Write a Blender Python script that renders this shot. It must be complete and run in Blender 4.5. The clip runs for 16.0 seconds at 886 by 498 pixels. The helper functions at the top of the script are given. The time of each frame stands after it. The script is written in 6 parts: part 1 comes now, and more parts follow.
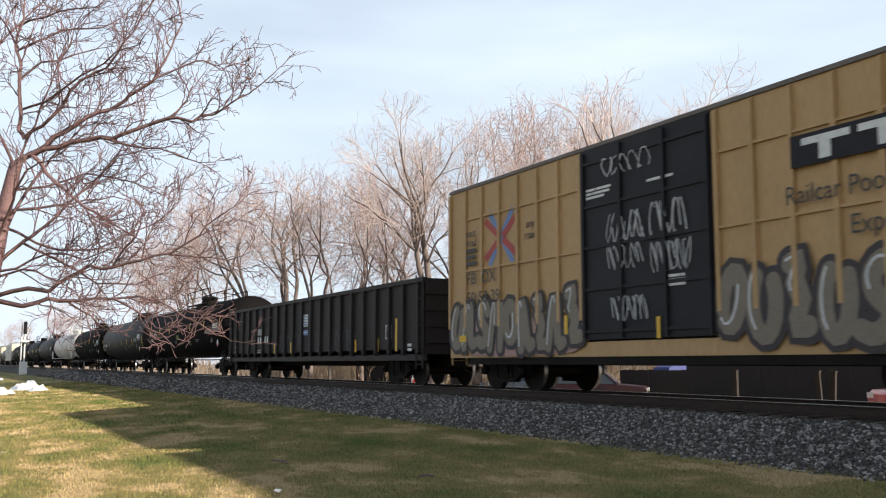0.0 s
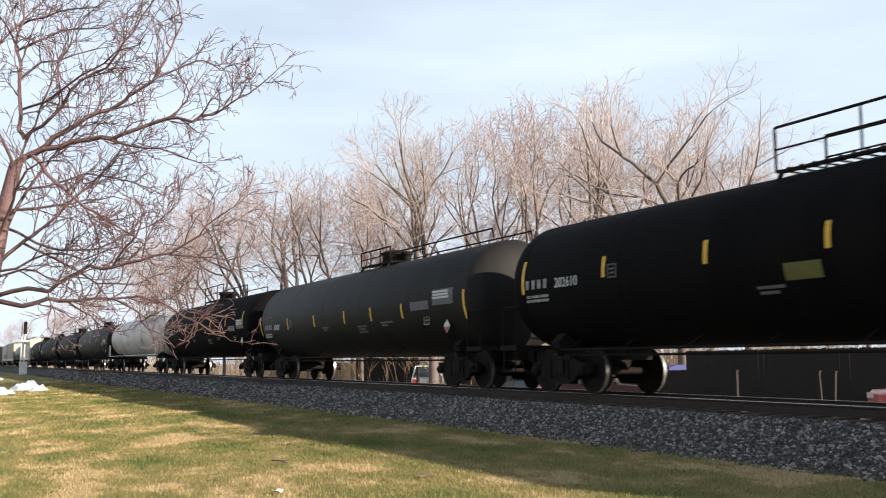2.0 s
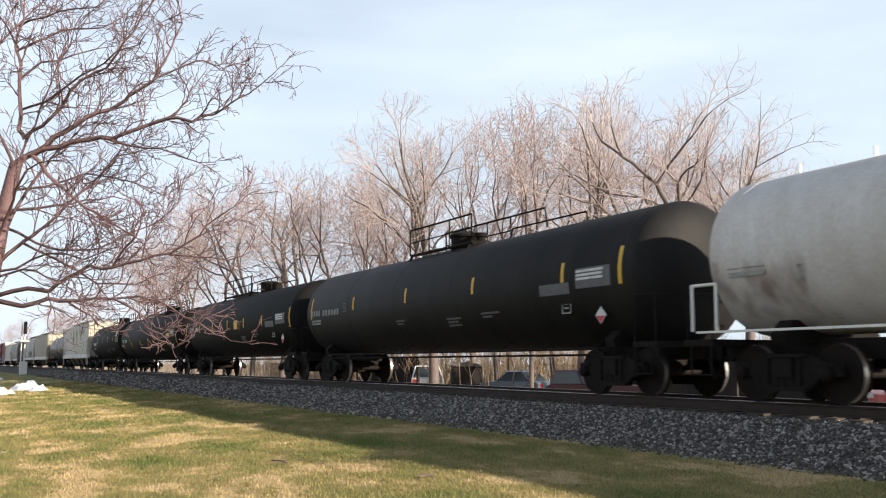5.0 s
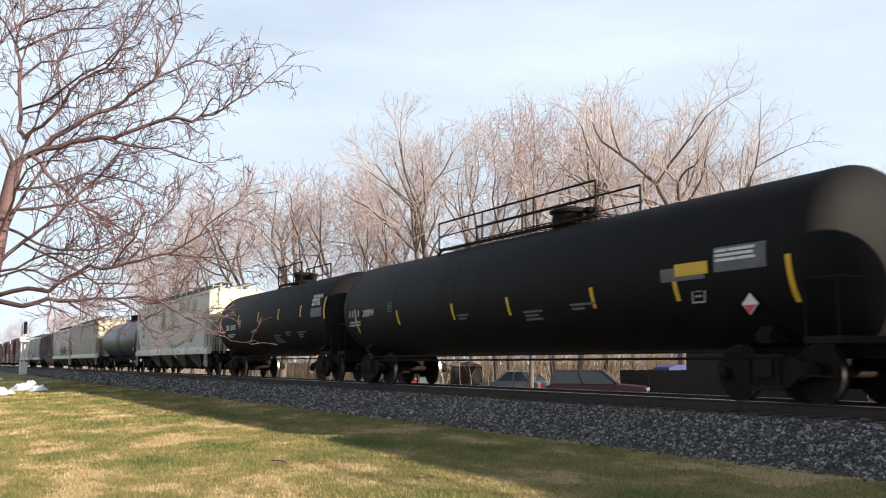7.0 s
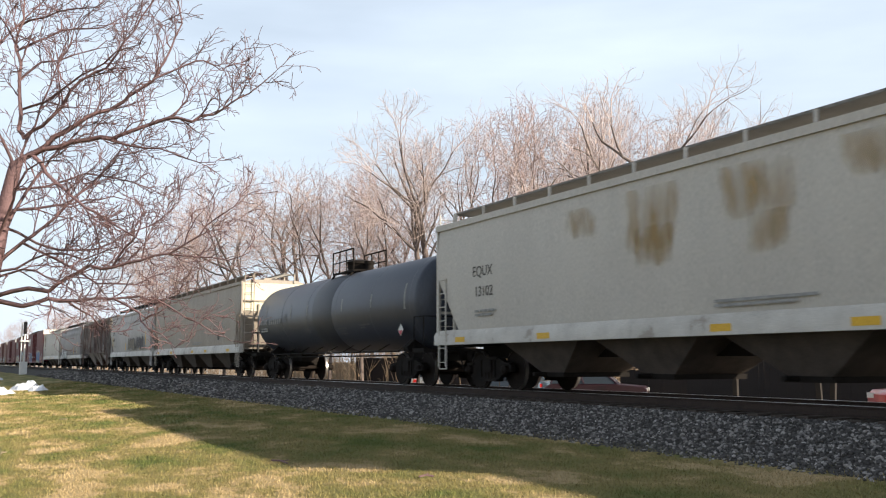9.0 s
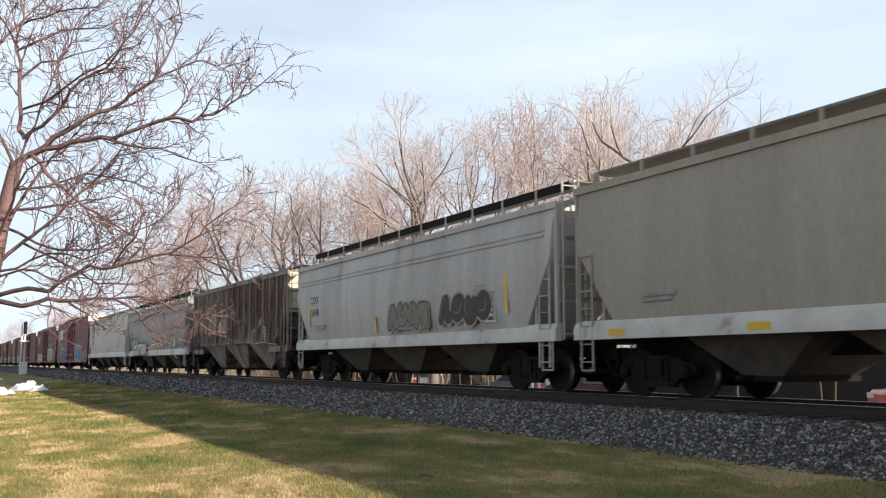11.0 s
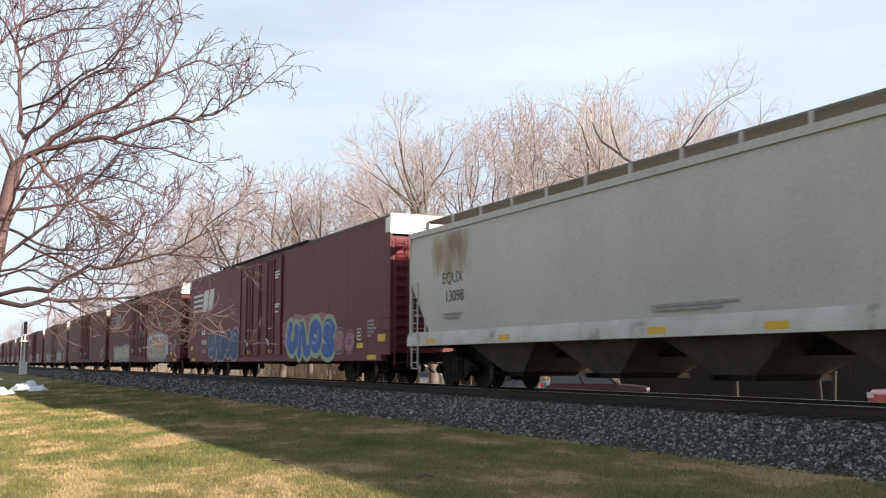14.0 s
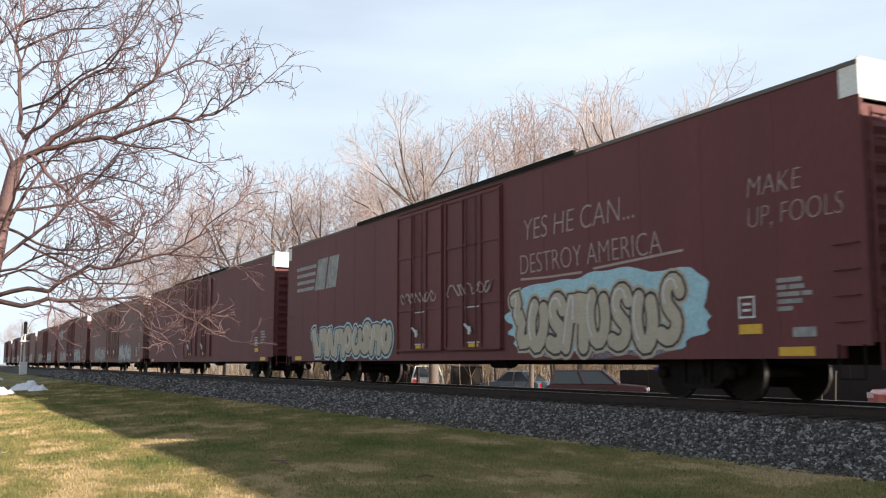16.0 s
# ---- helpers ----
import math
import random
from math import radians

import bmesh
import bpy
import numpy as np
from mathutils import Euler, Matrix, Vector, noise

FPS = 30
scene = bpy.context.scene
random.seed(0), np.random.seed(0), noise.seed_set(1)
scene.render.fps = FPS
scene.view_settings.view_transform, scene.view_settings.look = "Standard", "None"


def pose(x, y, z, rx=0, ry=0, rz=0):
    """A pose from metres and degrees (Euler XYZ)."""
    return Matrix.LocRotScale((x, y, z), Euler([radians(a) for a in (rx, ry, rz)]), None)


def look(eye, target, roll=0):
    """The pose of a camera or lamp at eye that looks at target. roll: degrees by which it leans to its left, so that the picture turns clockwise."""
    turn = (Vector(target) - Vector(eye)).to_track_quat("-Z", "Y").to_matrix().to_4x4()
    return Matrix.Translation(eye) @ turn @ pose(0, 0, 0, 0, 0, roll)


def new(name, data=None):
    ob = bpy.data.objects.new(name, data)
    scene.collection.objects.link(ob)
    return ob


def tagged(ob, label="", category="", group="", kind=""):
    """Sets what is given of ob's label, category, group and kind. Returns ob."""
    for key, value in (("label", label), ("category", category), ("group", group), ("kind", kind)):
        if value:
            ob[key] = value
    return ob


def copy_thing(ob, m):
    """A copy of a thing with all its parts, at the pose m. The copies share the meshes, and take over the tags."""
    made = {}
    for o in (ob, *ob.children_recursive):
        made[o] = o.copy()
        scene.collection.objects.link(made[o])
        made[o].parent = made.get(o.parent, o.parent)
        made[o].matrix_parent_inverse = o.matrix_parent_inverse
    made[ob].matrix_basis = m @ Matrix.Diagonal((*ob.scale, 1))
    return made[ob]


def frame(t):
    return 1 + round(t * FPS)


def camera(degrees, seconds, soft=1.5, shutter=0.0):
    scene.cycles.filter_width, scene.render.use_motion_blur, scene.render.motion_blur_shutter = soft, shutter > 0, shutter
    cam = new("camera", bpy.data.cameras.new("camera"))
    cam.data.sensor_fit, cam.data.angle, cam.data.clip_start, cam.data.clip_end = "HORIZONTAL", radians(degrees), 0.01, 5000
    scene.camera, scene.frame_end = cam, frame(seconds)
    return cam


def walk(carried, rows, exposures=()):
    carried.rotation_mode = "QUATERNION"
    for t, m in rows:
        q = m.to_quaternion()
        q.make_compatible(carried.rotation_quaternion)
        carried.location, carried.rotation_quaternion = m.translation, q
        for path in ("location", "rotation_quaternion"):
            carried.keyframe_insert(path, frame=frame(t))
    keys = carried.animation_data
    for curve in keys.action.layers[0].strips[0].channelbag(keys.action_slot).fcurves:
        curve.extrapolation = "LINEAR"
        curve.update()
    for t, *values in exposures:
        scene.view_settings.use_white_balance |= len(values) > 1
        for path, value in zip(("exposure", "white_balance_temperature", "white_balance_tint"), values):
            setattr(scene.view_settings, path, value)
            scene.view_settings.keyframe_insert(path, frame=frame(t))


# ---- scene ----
SPEED = 22.65          # metres per second, towards +x
TRACK_Y = 13.2         # centre of the track; rail tops lie at z = 0
LAWN_Z = -0.68
cam = camera(49.27, 16.0, soft=1.15, shutter=0.10)
EYE = Vector((0, 0, 0.65))
HEAD, TILT = radians(27.18), math.atan(202 / 1710)
AIM = Vector((-math.cos(HEAD) * math.cos(TILT), math.sin(HEAD) * math.cos(TILT), math.sin(TILT)))
VIEW = look(EYE, EYE + AIM * 10)
walk(cam, [(0, VIEW), (16, VIEW)])
scene.view_settings.exposure = 0.9

# ---- light ----
TO_SUN = Vector((2.2, 1.3, 1.0)).normalized()
world = bpy.data.worlds.new("sky")
scene.world = world
world.use_nodes = True
wn, wl = world.node_tree.nodes, world.node_tree.links
sky = wn.new("ShaderNodeTexSky")
sky.sky_type, sky.sun_disc = "NISHITA", False
sky.sun_elevation = math.asin(TO_SUN.z)
sky.sun_rotation = math.atan2(TO_SUN.x, TO_SUN.y)
sky.air_density, sky.dust_density, sky.ozone_density = 1.0, 1.2, 1.0
coord, stretch = wn.new("ShaderNodeTexCoord"), wn.new("ShaderNodeMapping")
stretch.inputs["Scale"].default_value = (1.2, 1.2, 6.0)
clouds = wn.new("ShaderNodeTexNoise")
clouds.inputs["Scale"].default_value, clouds.inputs["Detail"].default_value = 1.6, 7
veil = wn.new("ShaderNodeMapRange")
veil.inputs["From Min"].default_value, veil.inputs["From Max"].default_value = 0.30, 0.72
veil.inputs["To Min"].default_value, veil.inputs["To Max"].default_value = 0.64, 1.0
mix = wn.new("ShaderNodeMix")
mix.data_type = "RGBA"
mix.inputs["B"].default_value = (10.1, 11.6, 13.4, 1)
wl.new(coord.outputs["Generated"], stretch.inputs["Vector"])
wl.new(stretch.outputs["Vector"], clouds.inputs["Vector"])
wl.new(clouds.outputs["Fac"], veil.inputs["Value"])
apart, haze, both = wn.new("ShaderNodeSeparateXYZ"), wn.new("ShaderNodeMapRange"), wn.new("ShaderNodeMath")
haze.inputs["From Min"].default_value, haze.inputs["From Max"].default_value = 0.30, 0.75
haze.inputs["To Min"].default_value, haze.inputs["To Max"].default_value = 1.0, 0.28
both.operation = "MULTIPLY"
wl.new(coord.outputs["Generated"], apart.inputs["Vector"])
wl.new(apart.outputs["Z"], haze.inputs["Value"])
wl.new(veil.outputs["Result"], both.inputs[0])
wl.new(haze.outputs["Result"], both.inputs[1])
wl.new(both.outputs[0], mix.inputs["Factor"])
wl.new(sky.outputs["Color"], mix.inputs["A"])
wl.new(mix.outputs["Result"], wn["Background"].inputs["Color"])
wn["Background"].inputs["Strength"].default_value = 0.05
sun = new("sun", bpy.data.lights.new("sun", "SUN"))
sun.data.energy, sun.data.angle, sun.data.color = 5.0, radians(0.6), (1.0, 0.89, 0.72)
sun.matrix_world = look((0, 0, 40), Vector((0, 0, 40)) - TO_SUN)


# ---- materials ----
def material(name, colour, second=None, scale=3.0, rough=0.7, metal=0.0, fine=40.0, bump=0.15, spread=0.5, stretch=(1, 1, 1), third=None, vary=0.0, spec=0.4, space="Object", centre=0.5):
    """Two or three colours in large noise, a fine grain over it, and relief."""
    m = bpy.data.materials.new(name)
    m.use_nodes = True
    n, l = m.node_tree.nodes, m.node_tree.links
    b = n["Principled BSDF"]
    second = second or tuple(c * 0.8 for c in colour)
    co, mp = n.new("ShaderNodeTexCoord"), n.new("ShaderNodeMapping")
    mp.inputs["Scale"].default_value = stretch
    l.new(co.outputs[space], mp.inputs["Vector"])
    big, small = n.new("ShaderNodeTexNoise"), n.new("ShaderNodeTexNoise")
    big.inputs["Scale"].default_value, big.inputs["Detail"].default_value = scale, 6
    big.inputs["Roughness"].default_value = 0.62
    small.inputs["Scale"].default_value, small.inputs["Detail"].default_value = fine, 3
    l.new(mp.outputs["Vector"], big.inputs["Vector"])
    l.new(mp.outputs["Vector"], small.inputs["Vector"])
    ramp = n.new("ShaderNodeValToRGB")
    e = ramp.color_ramp.elements
    e[0].position, e[1].position = centre - spread / 2, centre + spread / 2
    e[0].color, e[1].color = (*colour, 1), (*second, 1)
    if third:
        x = e.new(min(0.98, centre + 0.05 + spread / 2))
        x.color = (*third, 1)
    l.new(big.outputs["Fac"], ramp.inputs["Fac"])
    hsv, rng = n.new("ShaderNodeHueSaturation"), n.new("ShaderNodeMapRange")
    rng.inputs["To Min"].default_value, rng.inputs["To Max"].default_value = 0.65, 1.35
    l.new(small.outputs["Fac"], rng.inputs["Value"])
    value = rng.outputs["Result"]
    if vary:
        info, r2, mul = n.new("ShaderNodeNewGeometry"), n.new("ShaderNodeMapRange"), n.new("ShaderNodeMath")
        r2.inputs["To Min"].default_value, r2.inputs["To Max"].default_value = 1 - vary, 1 + vary
        mul.operation = "MULTIPLY"
        few = n.new("ShaderNodeMath")
        few.operation = "POWER"
        few.inputs[1].default_value = 3.0 if vary > 0.7 else 1.0
        if vary > 0.7:
            r2.inputs["To Min"].default_value, r2.inputs["To Max"].default_value = 0.5, 3.1
        l.new(info.outputs["Random Per Island"], few.inputs[0])
        l.new(few.outputs[0], r2.inputs["Value"])
        l.new(r2.outputs["Result"], mul.inputs[0])
        l.new(value, mul.inputs[1])
        value = mul.outputs[0]
    l.new(value, hsv.inputs["Value"])
    l.new(ramp.outputs["Color"], hsv.inputs["Color"])
    l.new(hsv.outputs["Color"], b.inputs["Base Color"])
    b.inputs["Roughness"].default_value, b.inputs["Metallic"].default_value = rough, metal
    b.inputs["Specular IOR Level"].default_value = spec
    if bump:
        bp = n.new("ShaderNodeBump")
        bp.inputs["Strength"].default_value, bp.inputs["Distance"].default_value = bump, 0.02
        l.new(small.outputs["Fac"], bp.inputs["Height"])
        l.new(bp.outputs["Normal"], b.inputs["Normal"])
    return m


STREAK = (1.0, 1.0, 0.12)
M_BLACK = material("black_tank_paint", (0.0075, 0.0070, 0.0075), (0.014, 0.0125, 0.0125), 1.2, 0.62, bump=0.03, stretch=STREAK, spec=0.08)
M_JET = material("jet_black_tank_paint", (0.0042, 0.0038, 0.0042), (0.0085, 0.0075, 0.0078), 1.2, 0.75, bump=0.03, stretch=STREAK, spec=0.04)
M_BLACKWORN = material("worn_grey_black_paint", (0.009, 0.0085, 0.009), (0.023, 0.0205, 0.020), 1.0, 0.58, bump=0.03, stretch=STREAK, spec=0.12)
M_PANEL = material("dim_grey_stencil_paint", (0.15, 0.145, 0.155), (0.09, 0.088, 0.095), 4.0, 0.7, bump=0.02)
M_BLUEBLACK = material("blue_black_paint", (0.032, 0.037, 0.054), (0.052, 0.056, 0.072), 0.9, 0.4, bump=0.03, stretch=STREAK)
M_WHITETANK = material("stained_white_paint", (0.62, 0.595, 0.575), (0.48, 0.44, 0.41), 0.9, 0.55, bump=0.03, stretch=(1, 1, 0.3), third=(0.24, 0.16, 0.12), spread=0.26)
M_YELLOWBOX = material("yellow_boxcar_paint", (0.47, 0.295, 0.135), (0.38, 0.232, 0.10), 1.0, 0.6, bump=0.05, stretch=STREAK, third=(0.22, 0.118, 0.055))
M_RED = material("boxcar_red_paint", (0.14, 0.017, 0.023), (0.106, 0.0133, 0.018), 0.8, 0.6, bump=0.05, stretch=STREAK)
M_REDFADED = material("faded_boxcar_red", (0.142, 0.036, 0.036), (0.108, 0.027, 0.027), 0.8, 0.68, bump=0.05, stretch=STREAK, third=(0.152, 0.064, 0.056))
M_BROWNBOX = material("dusty_brown_boxcar", (0.20, 0.10, 0.085), (0.15, 0.07, 0.06), 0.8, 0.7, bump=0.05, stretch=STREAK, third=(0.28, 0.2, 0.18))
M_WHITE = material("white_paint", (0.78, 0.77, 0.73), (0.66, 0.64, 0.6), 2.0, 0.5, bump=0.03)
M_GOND = material("black_gondola_paint", (0.022, 0.0185, 0.019), (0.038, 0.030, 0.028), 1.2, 0.65, bump=0.08, stretch=STREAK, third=(0.06, 0.038, 0.03), spec=0.2)
M_DOOR = material("black_door_paint", (0.012, 0.011, 0.014), (0.022, 0.02, 0.023), 1.5, 0.6, bump=0.05, spec=0.2)
M_HOP1 = material("pale_grey_hopper", (0.52, 0.485, 0.435), (0.43, 0.40, 0.36), 0.7, 0.55, bump=0.03, stretch=(1, 1, 0.35))
M_HOP2 = material("streaked_grey_hopper", (0.46, 0.43, 0.415), (0.34, 0.315, 0.30), 0.9, 0.6, bump=0.03, stretch=STREAK, third=(0.20, 0.18, 0.165), spread=0.28, centre=0.49)
M_HOP4 = material("grimy_grey_hopper", (0.295, 0.278, 0.276), (0.215, 0.20, 0.20), 0.9, 0.6, bump=0.03, stretch=STREAK, third=(0.125, 0.112, 0.11), spread=0.28, centre=0.49)
# paler than the hopper bodies: sky light caught by the sill is painted in
M_SILL = material("skylit_worn_sill_paint", (0.55, 0.52, 0.475), (0.44, 0.41, 0.37), 1.2, 0.55, bump=0.03, third=(0.30, 0.26, 0.22), spread=0.22)
M_HOP3 = material("tan_hopper", (0.36, 0.31, 0.26), (0.27, 0.23, 0.19), 0.9, 0.6, bump=0.03, stretch=STREAK)
M_RUSTHOP = material("rusted_hopper", (0.24, 0.215, 0.195), (0.15, 0.10, 0.083), 1.5, 0.8, bump=0.1, stretch=(1, 1, 0.16), third=(0.085, 0.036, 0.028), spread=0.13, centre=0.50)
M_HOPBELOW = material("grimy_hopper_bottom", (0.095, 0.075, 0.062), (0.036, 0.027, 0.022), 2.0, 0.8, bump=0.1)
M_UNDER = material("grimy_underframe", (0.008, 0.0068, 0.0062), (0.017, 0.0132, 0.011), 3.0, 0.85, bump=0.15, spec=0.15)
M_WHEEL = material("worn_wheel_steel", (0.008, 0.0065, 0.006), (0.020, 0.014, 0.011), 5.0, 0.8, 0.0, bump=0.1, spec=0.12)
M_TREAD = material("polished_wheel_tread", (0.45, 0.42, 0.40), (0.35, 0.33, 0.31), 6.0, 0.35, 0.9, bump=0.03)
M_YELLOW = material("yellow_reflector", (0.70, 0.42, 0.03), (0.6, 0.34, 0.02), 5.0, 0.5, bump=0.0)
M_LETTER = material("white_lettering", (0.70, 0.69, 0.66), (0.5, 0.5, 0.48), 6.0, 0.6, bump=0.0)
M_DARKLETTER = material("dark_lettering", (0.03, 0.027, 0.025), (0.06, 0.052, 0.045), 6.0, 0.6, bump=0.0)
M_REDMARK = material("red_placard", (0.55, 0.05, 0.06), (0.4, 0.04, 0.05), 6.0, 0.5, bump=0.0)
M_RAIL = material("rusty_rail", (0.028, 0.019, 0.015), (0.045, 0.028, 0.021), 6.0, 0.85, bump=0.1)
M_RAILTOP = material("polished_rail_head", (0.55, 0.54, 0.53), (0.42, 0.41, 0.4), 4.0, 0.28, 0.95, bump=0.02)
M_TIE = material("creosoted_tie", (0.05, 0.038, 0.03), (0.09, 0.07, 0.055), 3.0, 0.9, bump=0.3)
M_BALLAST = material("ballast_stone", (0.092, 0.083, 0.077), (0.172, 0.159, 0.148), 6.0, 0.85, bump=0.3, vary=0.85, spec=0.2)
M_BALLASTBED = material("ballast_bed", (0.038, 0.033, 0.029), (0.10, 0.09, 0.08), 14.0, 0.95, bump=0.8, spread=0.3)
M_SNOW = material("old_snow", (0.82, 0.83, 0.86), (0.7, 0.7, 0.72), 4.0, 0.7, bump=0.3)
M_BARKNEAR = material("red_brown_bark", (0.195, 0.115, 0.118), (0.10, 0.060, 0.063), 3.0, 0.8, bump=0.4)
# far crowns: the glare of sun on the twigs is put into this pale colour
M_BARKFAR = material("sunlit_pale_grey_brown_bark", (0.54, 0.445, 0.42), (0.37, 0.295, 0.275), 1.0, 0.9, bump=0.2)
M_BARKDARK = material("grey_brown_trunk_bark", (0.18, 0.14, 0.125), (0.10, 0.078, 0.069), 1.5, 0.9, bump=0.3)
M_BARKRED = material("reddish_twig_bark", (0.43, 0.315, 0.29), (0.29, 0.21, 0.19), 1.0, 0.9, bump=0.2)


# ---- mesh building ----
class Mesh:
    """Collects vertices and faces of one part."""

    def __init__(self):
        self.v, self.f = [], []

    def add(self, verts, faces):
        k = len(self.v)
        self.v.extend(verts)
        self.f.extend([tuple(i + k for i in f) for f in faces])
        return self

    def box(self, x0, x1, y0, y1, z0, z1):
        return self.add([(x, y, z) for x in (x0, x1) for y in (y0, y1) for z in (z0, z1)],
                        [(0, 1, 3, 2), (4, 6, 7, 5), (0, 4, 5, 1), (2, 3, 7, 6), (0, 2, 6, 4), (1, 5, 7, 3)])

    def prism(self, outline, x0, x1):
        """An outline of (y, z), counter-clockwise seen from +x, drawn out along x."""
        n = len(outline)
        return self.add([(x, y, z) for x in (x0, x1) for y, z in outline],
                        [tuple(range(n))[::-1], tuple(range(n, 2 * n))] + [(i, (i + 1) % n, n + (i + 1) % n, n + i) for i in range(n)])

    def slab(self, outline, y0, y1):
        """An outline of (x, z) drawn out along y."""
        n = len(outline)
        return self.add([(x, y, z) for y in (y0, y1) for x, z in outline],
                        [tuple(range(n)), tuple(range(n, 2 * n))[::-1]] + [(i, n + i, n + (i + 1) % n, (i + 1) % n) for i in range(n)])

    def rod(self, a, b, r, n=6, r2=None, caps=True):
        a, b = Vector(a), Vector(b)
        q = (b - a).to_track_quat("Z", "Y")
        ring = [q @ Vector((math.cos(t), math.sin(t), 0)) for t in (2 * math.pi * i / n for i in range(n))]
        r2 = r if r2 is None else r2
        faces = [(i, (i + 1) % n, n + (i + 1) % n, n + i) for i in range(n)]
        if caps:
            faces += [tuple(range(n))[::-1], tuple(range(n, 2 * n))]
        return self.add([tuple(a + p * r) for p in ring] + [tuple(b + p * r2) for p in ring], faces)

    def path(self, points, r, n=6):
        for a, b in zip(points, points[1:]):
            self.rod(a, b, r, n)
        return self

    def turned(self, profile, n, origin=(0, 0, 0), axis="x", caps=True):
        """A closed body turned about an axis: profile of (along, radius)."""
        vs, fs = [], []
        for along, r in profile:
            for i in range(n):
                t = 2 * math.pi * i / n
                p = (along, r * math.cos(t), r * math.sin(t)) if axis == "x" else (r * math.sin(t), along, r * math.cos(t)) if axis == "y" else (r * math.cos(t), r * math.sin(t), along)
                vs.append(tuple(p[j] + origin[j] for j in range(3)))
        for k in range(len(profile) - 1):
            for i in range(n):
                fs.append((k * n + i, k * n + (i + 1) % n, (k + 1) * n + (i + 1) % n, (k + 1) * n + i))
        if caps:
            fs.append(tuple(range(n))[::-1])
            fs.append(tuple(range((len(profile) - 1) * n, len(profile) * n)))
        return self.add(vs, fs)

    def data(self, name, mat, smooth=40):
        me = bpy.data.meshes.new(name)
        me.from_pydata(self.v, [], self.f)
        me.materials.append(mat)
        bm = bmesh.new()
        bm.from_mesh(me)
        bmesh.ops.recalc_face_normals(bm, faces=bm.faces)
        bm.to_mesh(me)
        bm.free()
        if smooth:
            me.polygons.foreach_set("use_smooth", [True] * len(me.polygons))
            me.set_sharp_from_angle(angle=radians(smooth))
        return me


def part(name, mesh, mat, parent=None, label="", smooth=40):
    ob = new(name, mesh.data(name, mat, smooth) if isinstance(mesh, Mesh) else mesh)
    ob.parent = parent
    return tagged(ob, label)


def thing(name, label, category, group="", kind=""):
    return tagged(new(name), label, category, group, kind)


def lettering(name, text, size, mat, parent, x, y, z, label="", shear=0.0, width=1.0, weight=0.0):
    """Flat writing on a car's near side, its left lower corner at (x, y, z)."""
    cu = bpy.data.curves.new(name, "FONT")
    cu.body, cu.size, cu.shear, cu.extrude, cu.offset = text, size, shear, 0.002, weight
    ob = bpy.data.objects.new(name, cu)
    me = bpy.data.meshes.new_from_object(ob)
    bpy.data.objects.remove(ob)
    me.name = name
    me.transform(Matrix.Translation((x, y, z)) @ Euler((radians(90), 0, 0)).to_matrix().to_4x4() @ Matrix.Diagonal((width, 1, 1, 1)))
    me.materials.append(mat)
    return part(name, me, mat, parent, label)


# ---- ground ----
def lawn_height(x, y):
    base = LAWN_Z - 0.065 * min(14.0, max(0.0, 9.0 - y)) + 0.04 * noise.noise(Vector((x * 0.12, y * 0.2, 3.0))) - 0.0016 * max(0, -x - 18)
    if y < 9.0:
        return base
    rise = min(1.0, (y - 9.4 - 0.25 * noise.noise(Vector((x * 0.35, 1.0, 0)))) / 2.0)
    top = -0.24
    if y < 15.6:
        return base + (top - base) * max(0.0, rise)
    return top + (-1.3 - top) * min(1.0, (y - 15.2) / 4.5)


def spaced(a, b, near, growth, step):
    out, x = [a], a
    while x < b:
        x += max(step, abs(x - near) * growth)
        out.append(x)
    return out


def build_ground():
    xs = sorted(set([-x for x in spaced(-60, 1500, 12, 0.06, 0.5)]))
    ys = spaced(-6, 20, 10, 0.0, 0.25)
    ys = [-900, -300, -100, -40, -20, -10] + ys + [22, 25, 30, 40, 60, 100, 200, 400, 900, 1800]
    vs = [(x, y, lawn_height(x, y)) for x in xs for y in ys]
    n = len(ys)
    fs = [(i * n + j, (i + 1) * n + j, (i + 1) * n + j + 1, i * n + j + 1) for i in range(len(xs) - 1) for j in range(n - 1)]
    me = bpy.data.meshes.new("ground")
    me.from_pydata(vs, [], fs)
    for m in (M_LAWN, M_BALLASTBED, M_LOT):
        me.materials.append(m)
    for p in me.polygons:
        y = p.center.y
        edge = 9.45 + 0.35 * noise.noise(Vector((p.center.x * 0.35, 1.0, 0)))
        p.material_index = 0 if y < edge else 1 if y < 17.5 else 2
        p.use_smooth = True
    tagged(new("ground", me), "patchy green and straw-coloured lawn with a ballast bed", "ground", kind="structure")


LAWN_A, LAWN_B, LAWN_C = (0.118, 0.140, 0.042), (0.260, 0.210, 0.088), (0.42, 0.315, 0.168)
M_LAWN = material("patchy_lawn", LAWN_A, LAWN_B, 0.75, 0.95, fine=60, bump=0.6, spread=0.20, third=LAWN_C, spec=0.1, centre=0.45, stretch=(0.6, 1.0, 1.0))
M_LOT = material("pale_lot", (0.22, 0.20, 0.18), (0.32, 0.29, 0.25), 0.3, 0.95, bump=0.3)
build_ground()


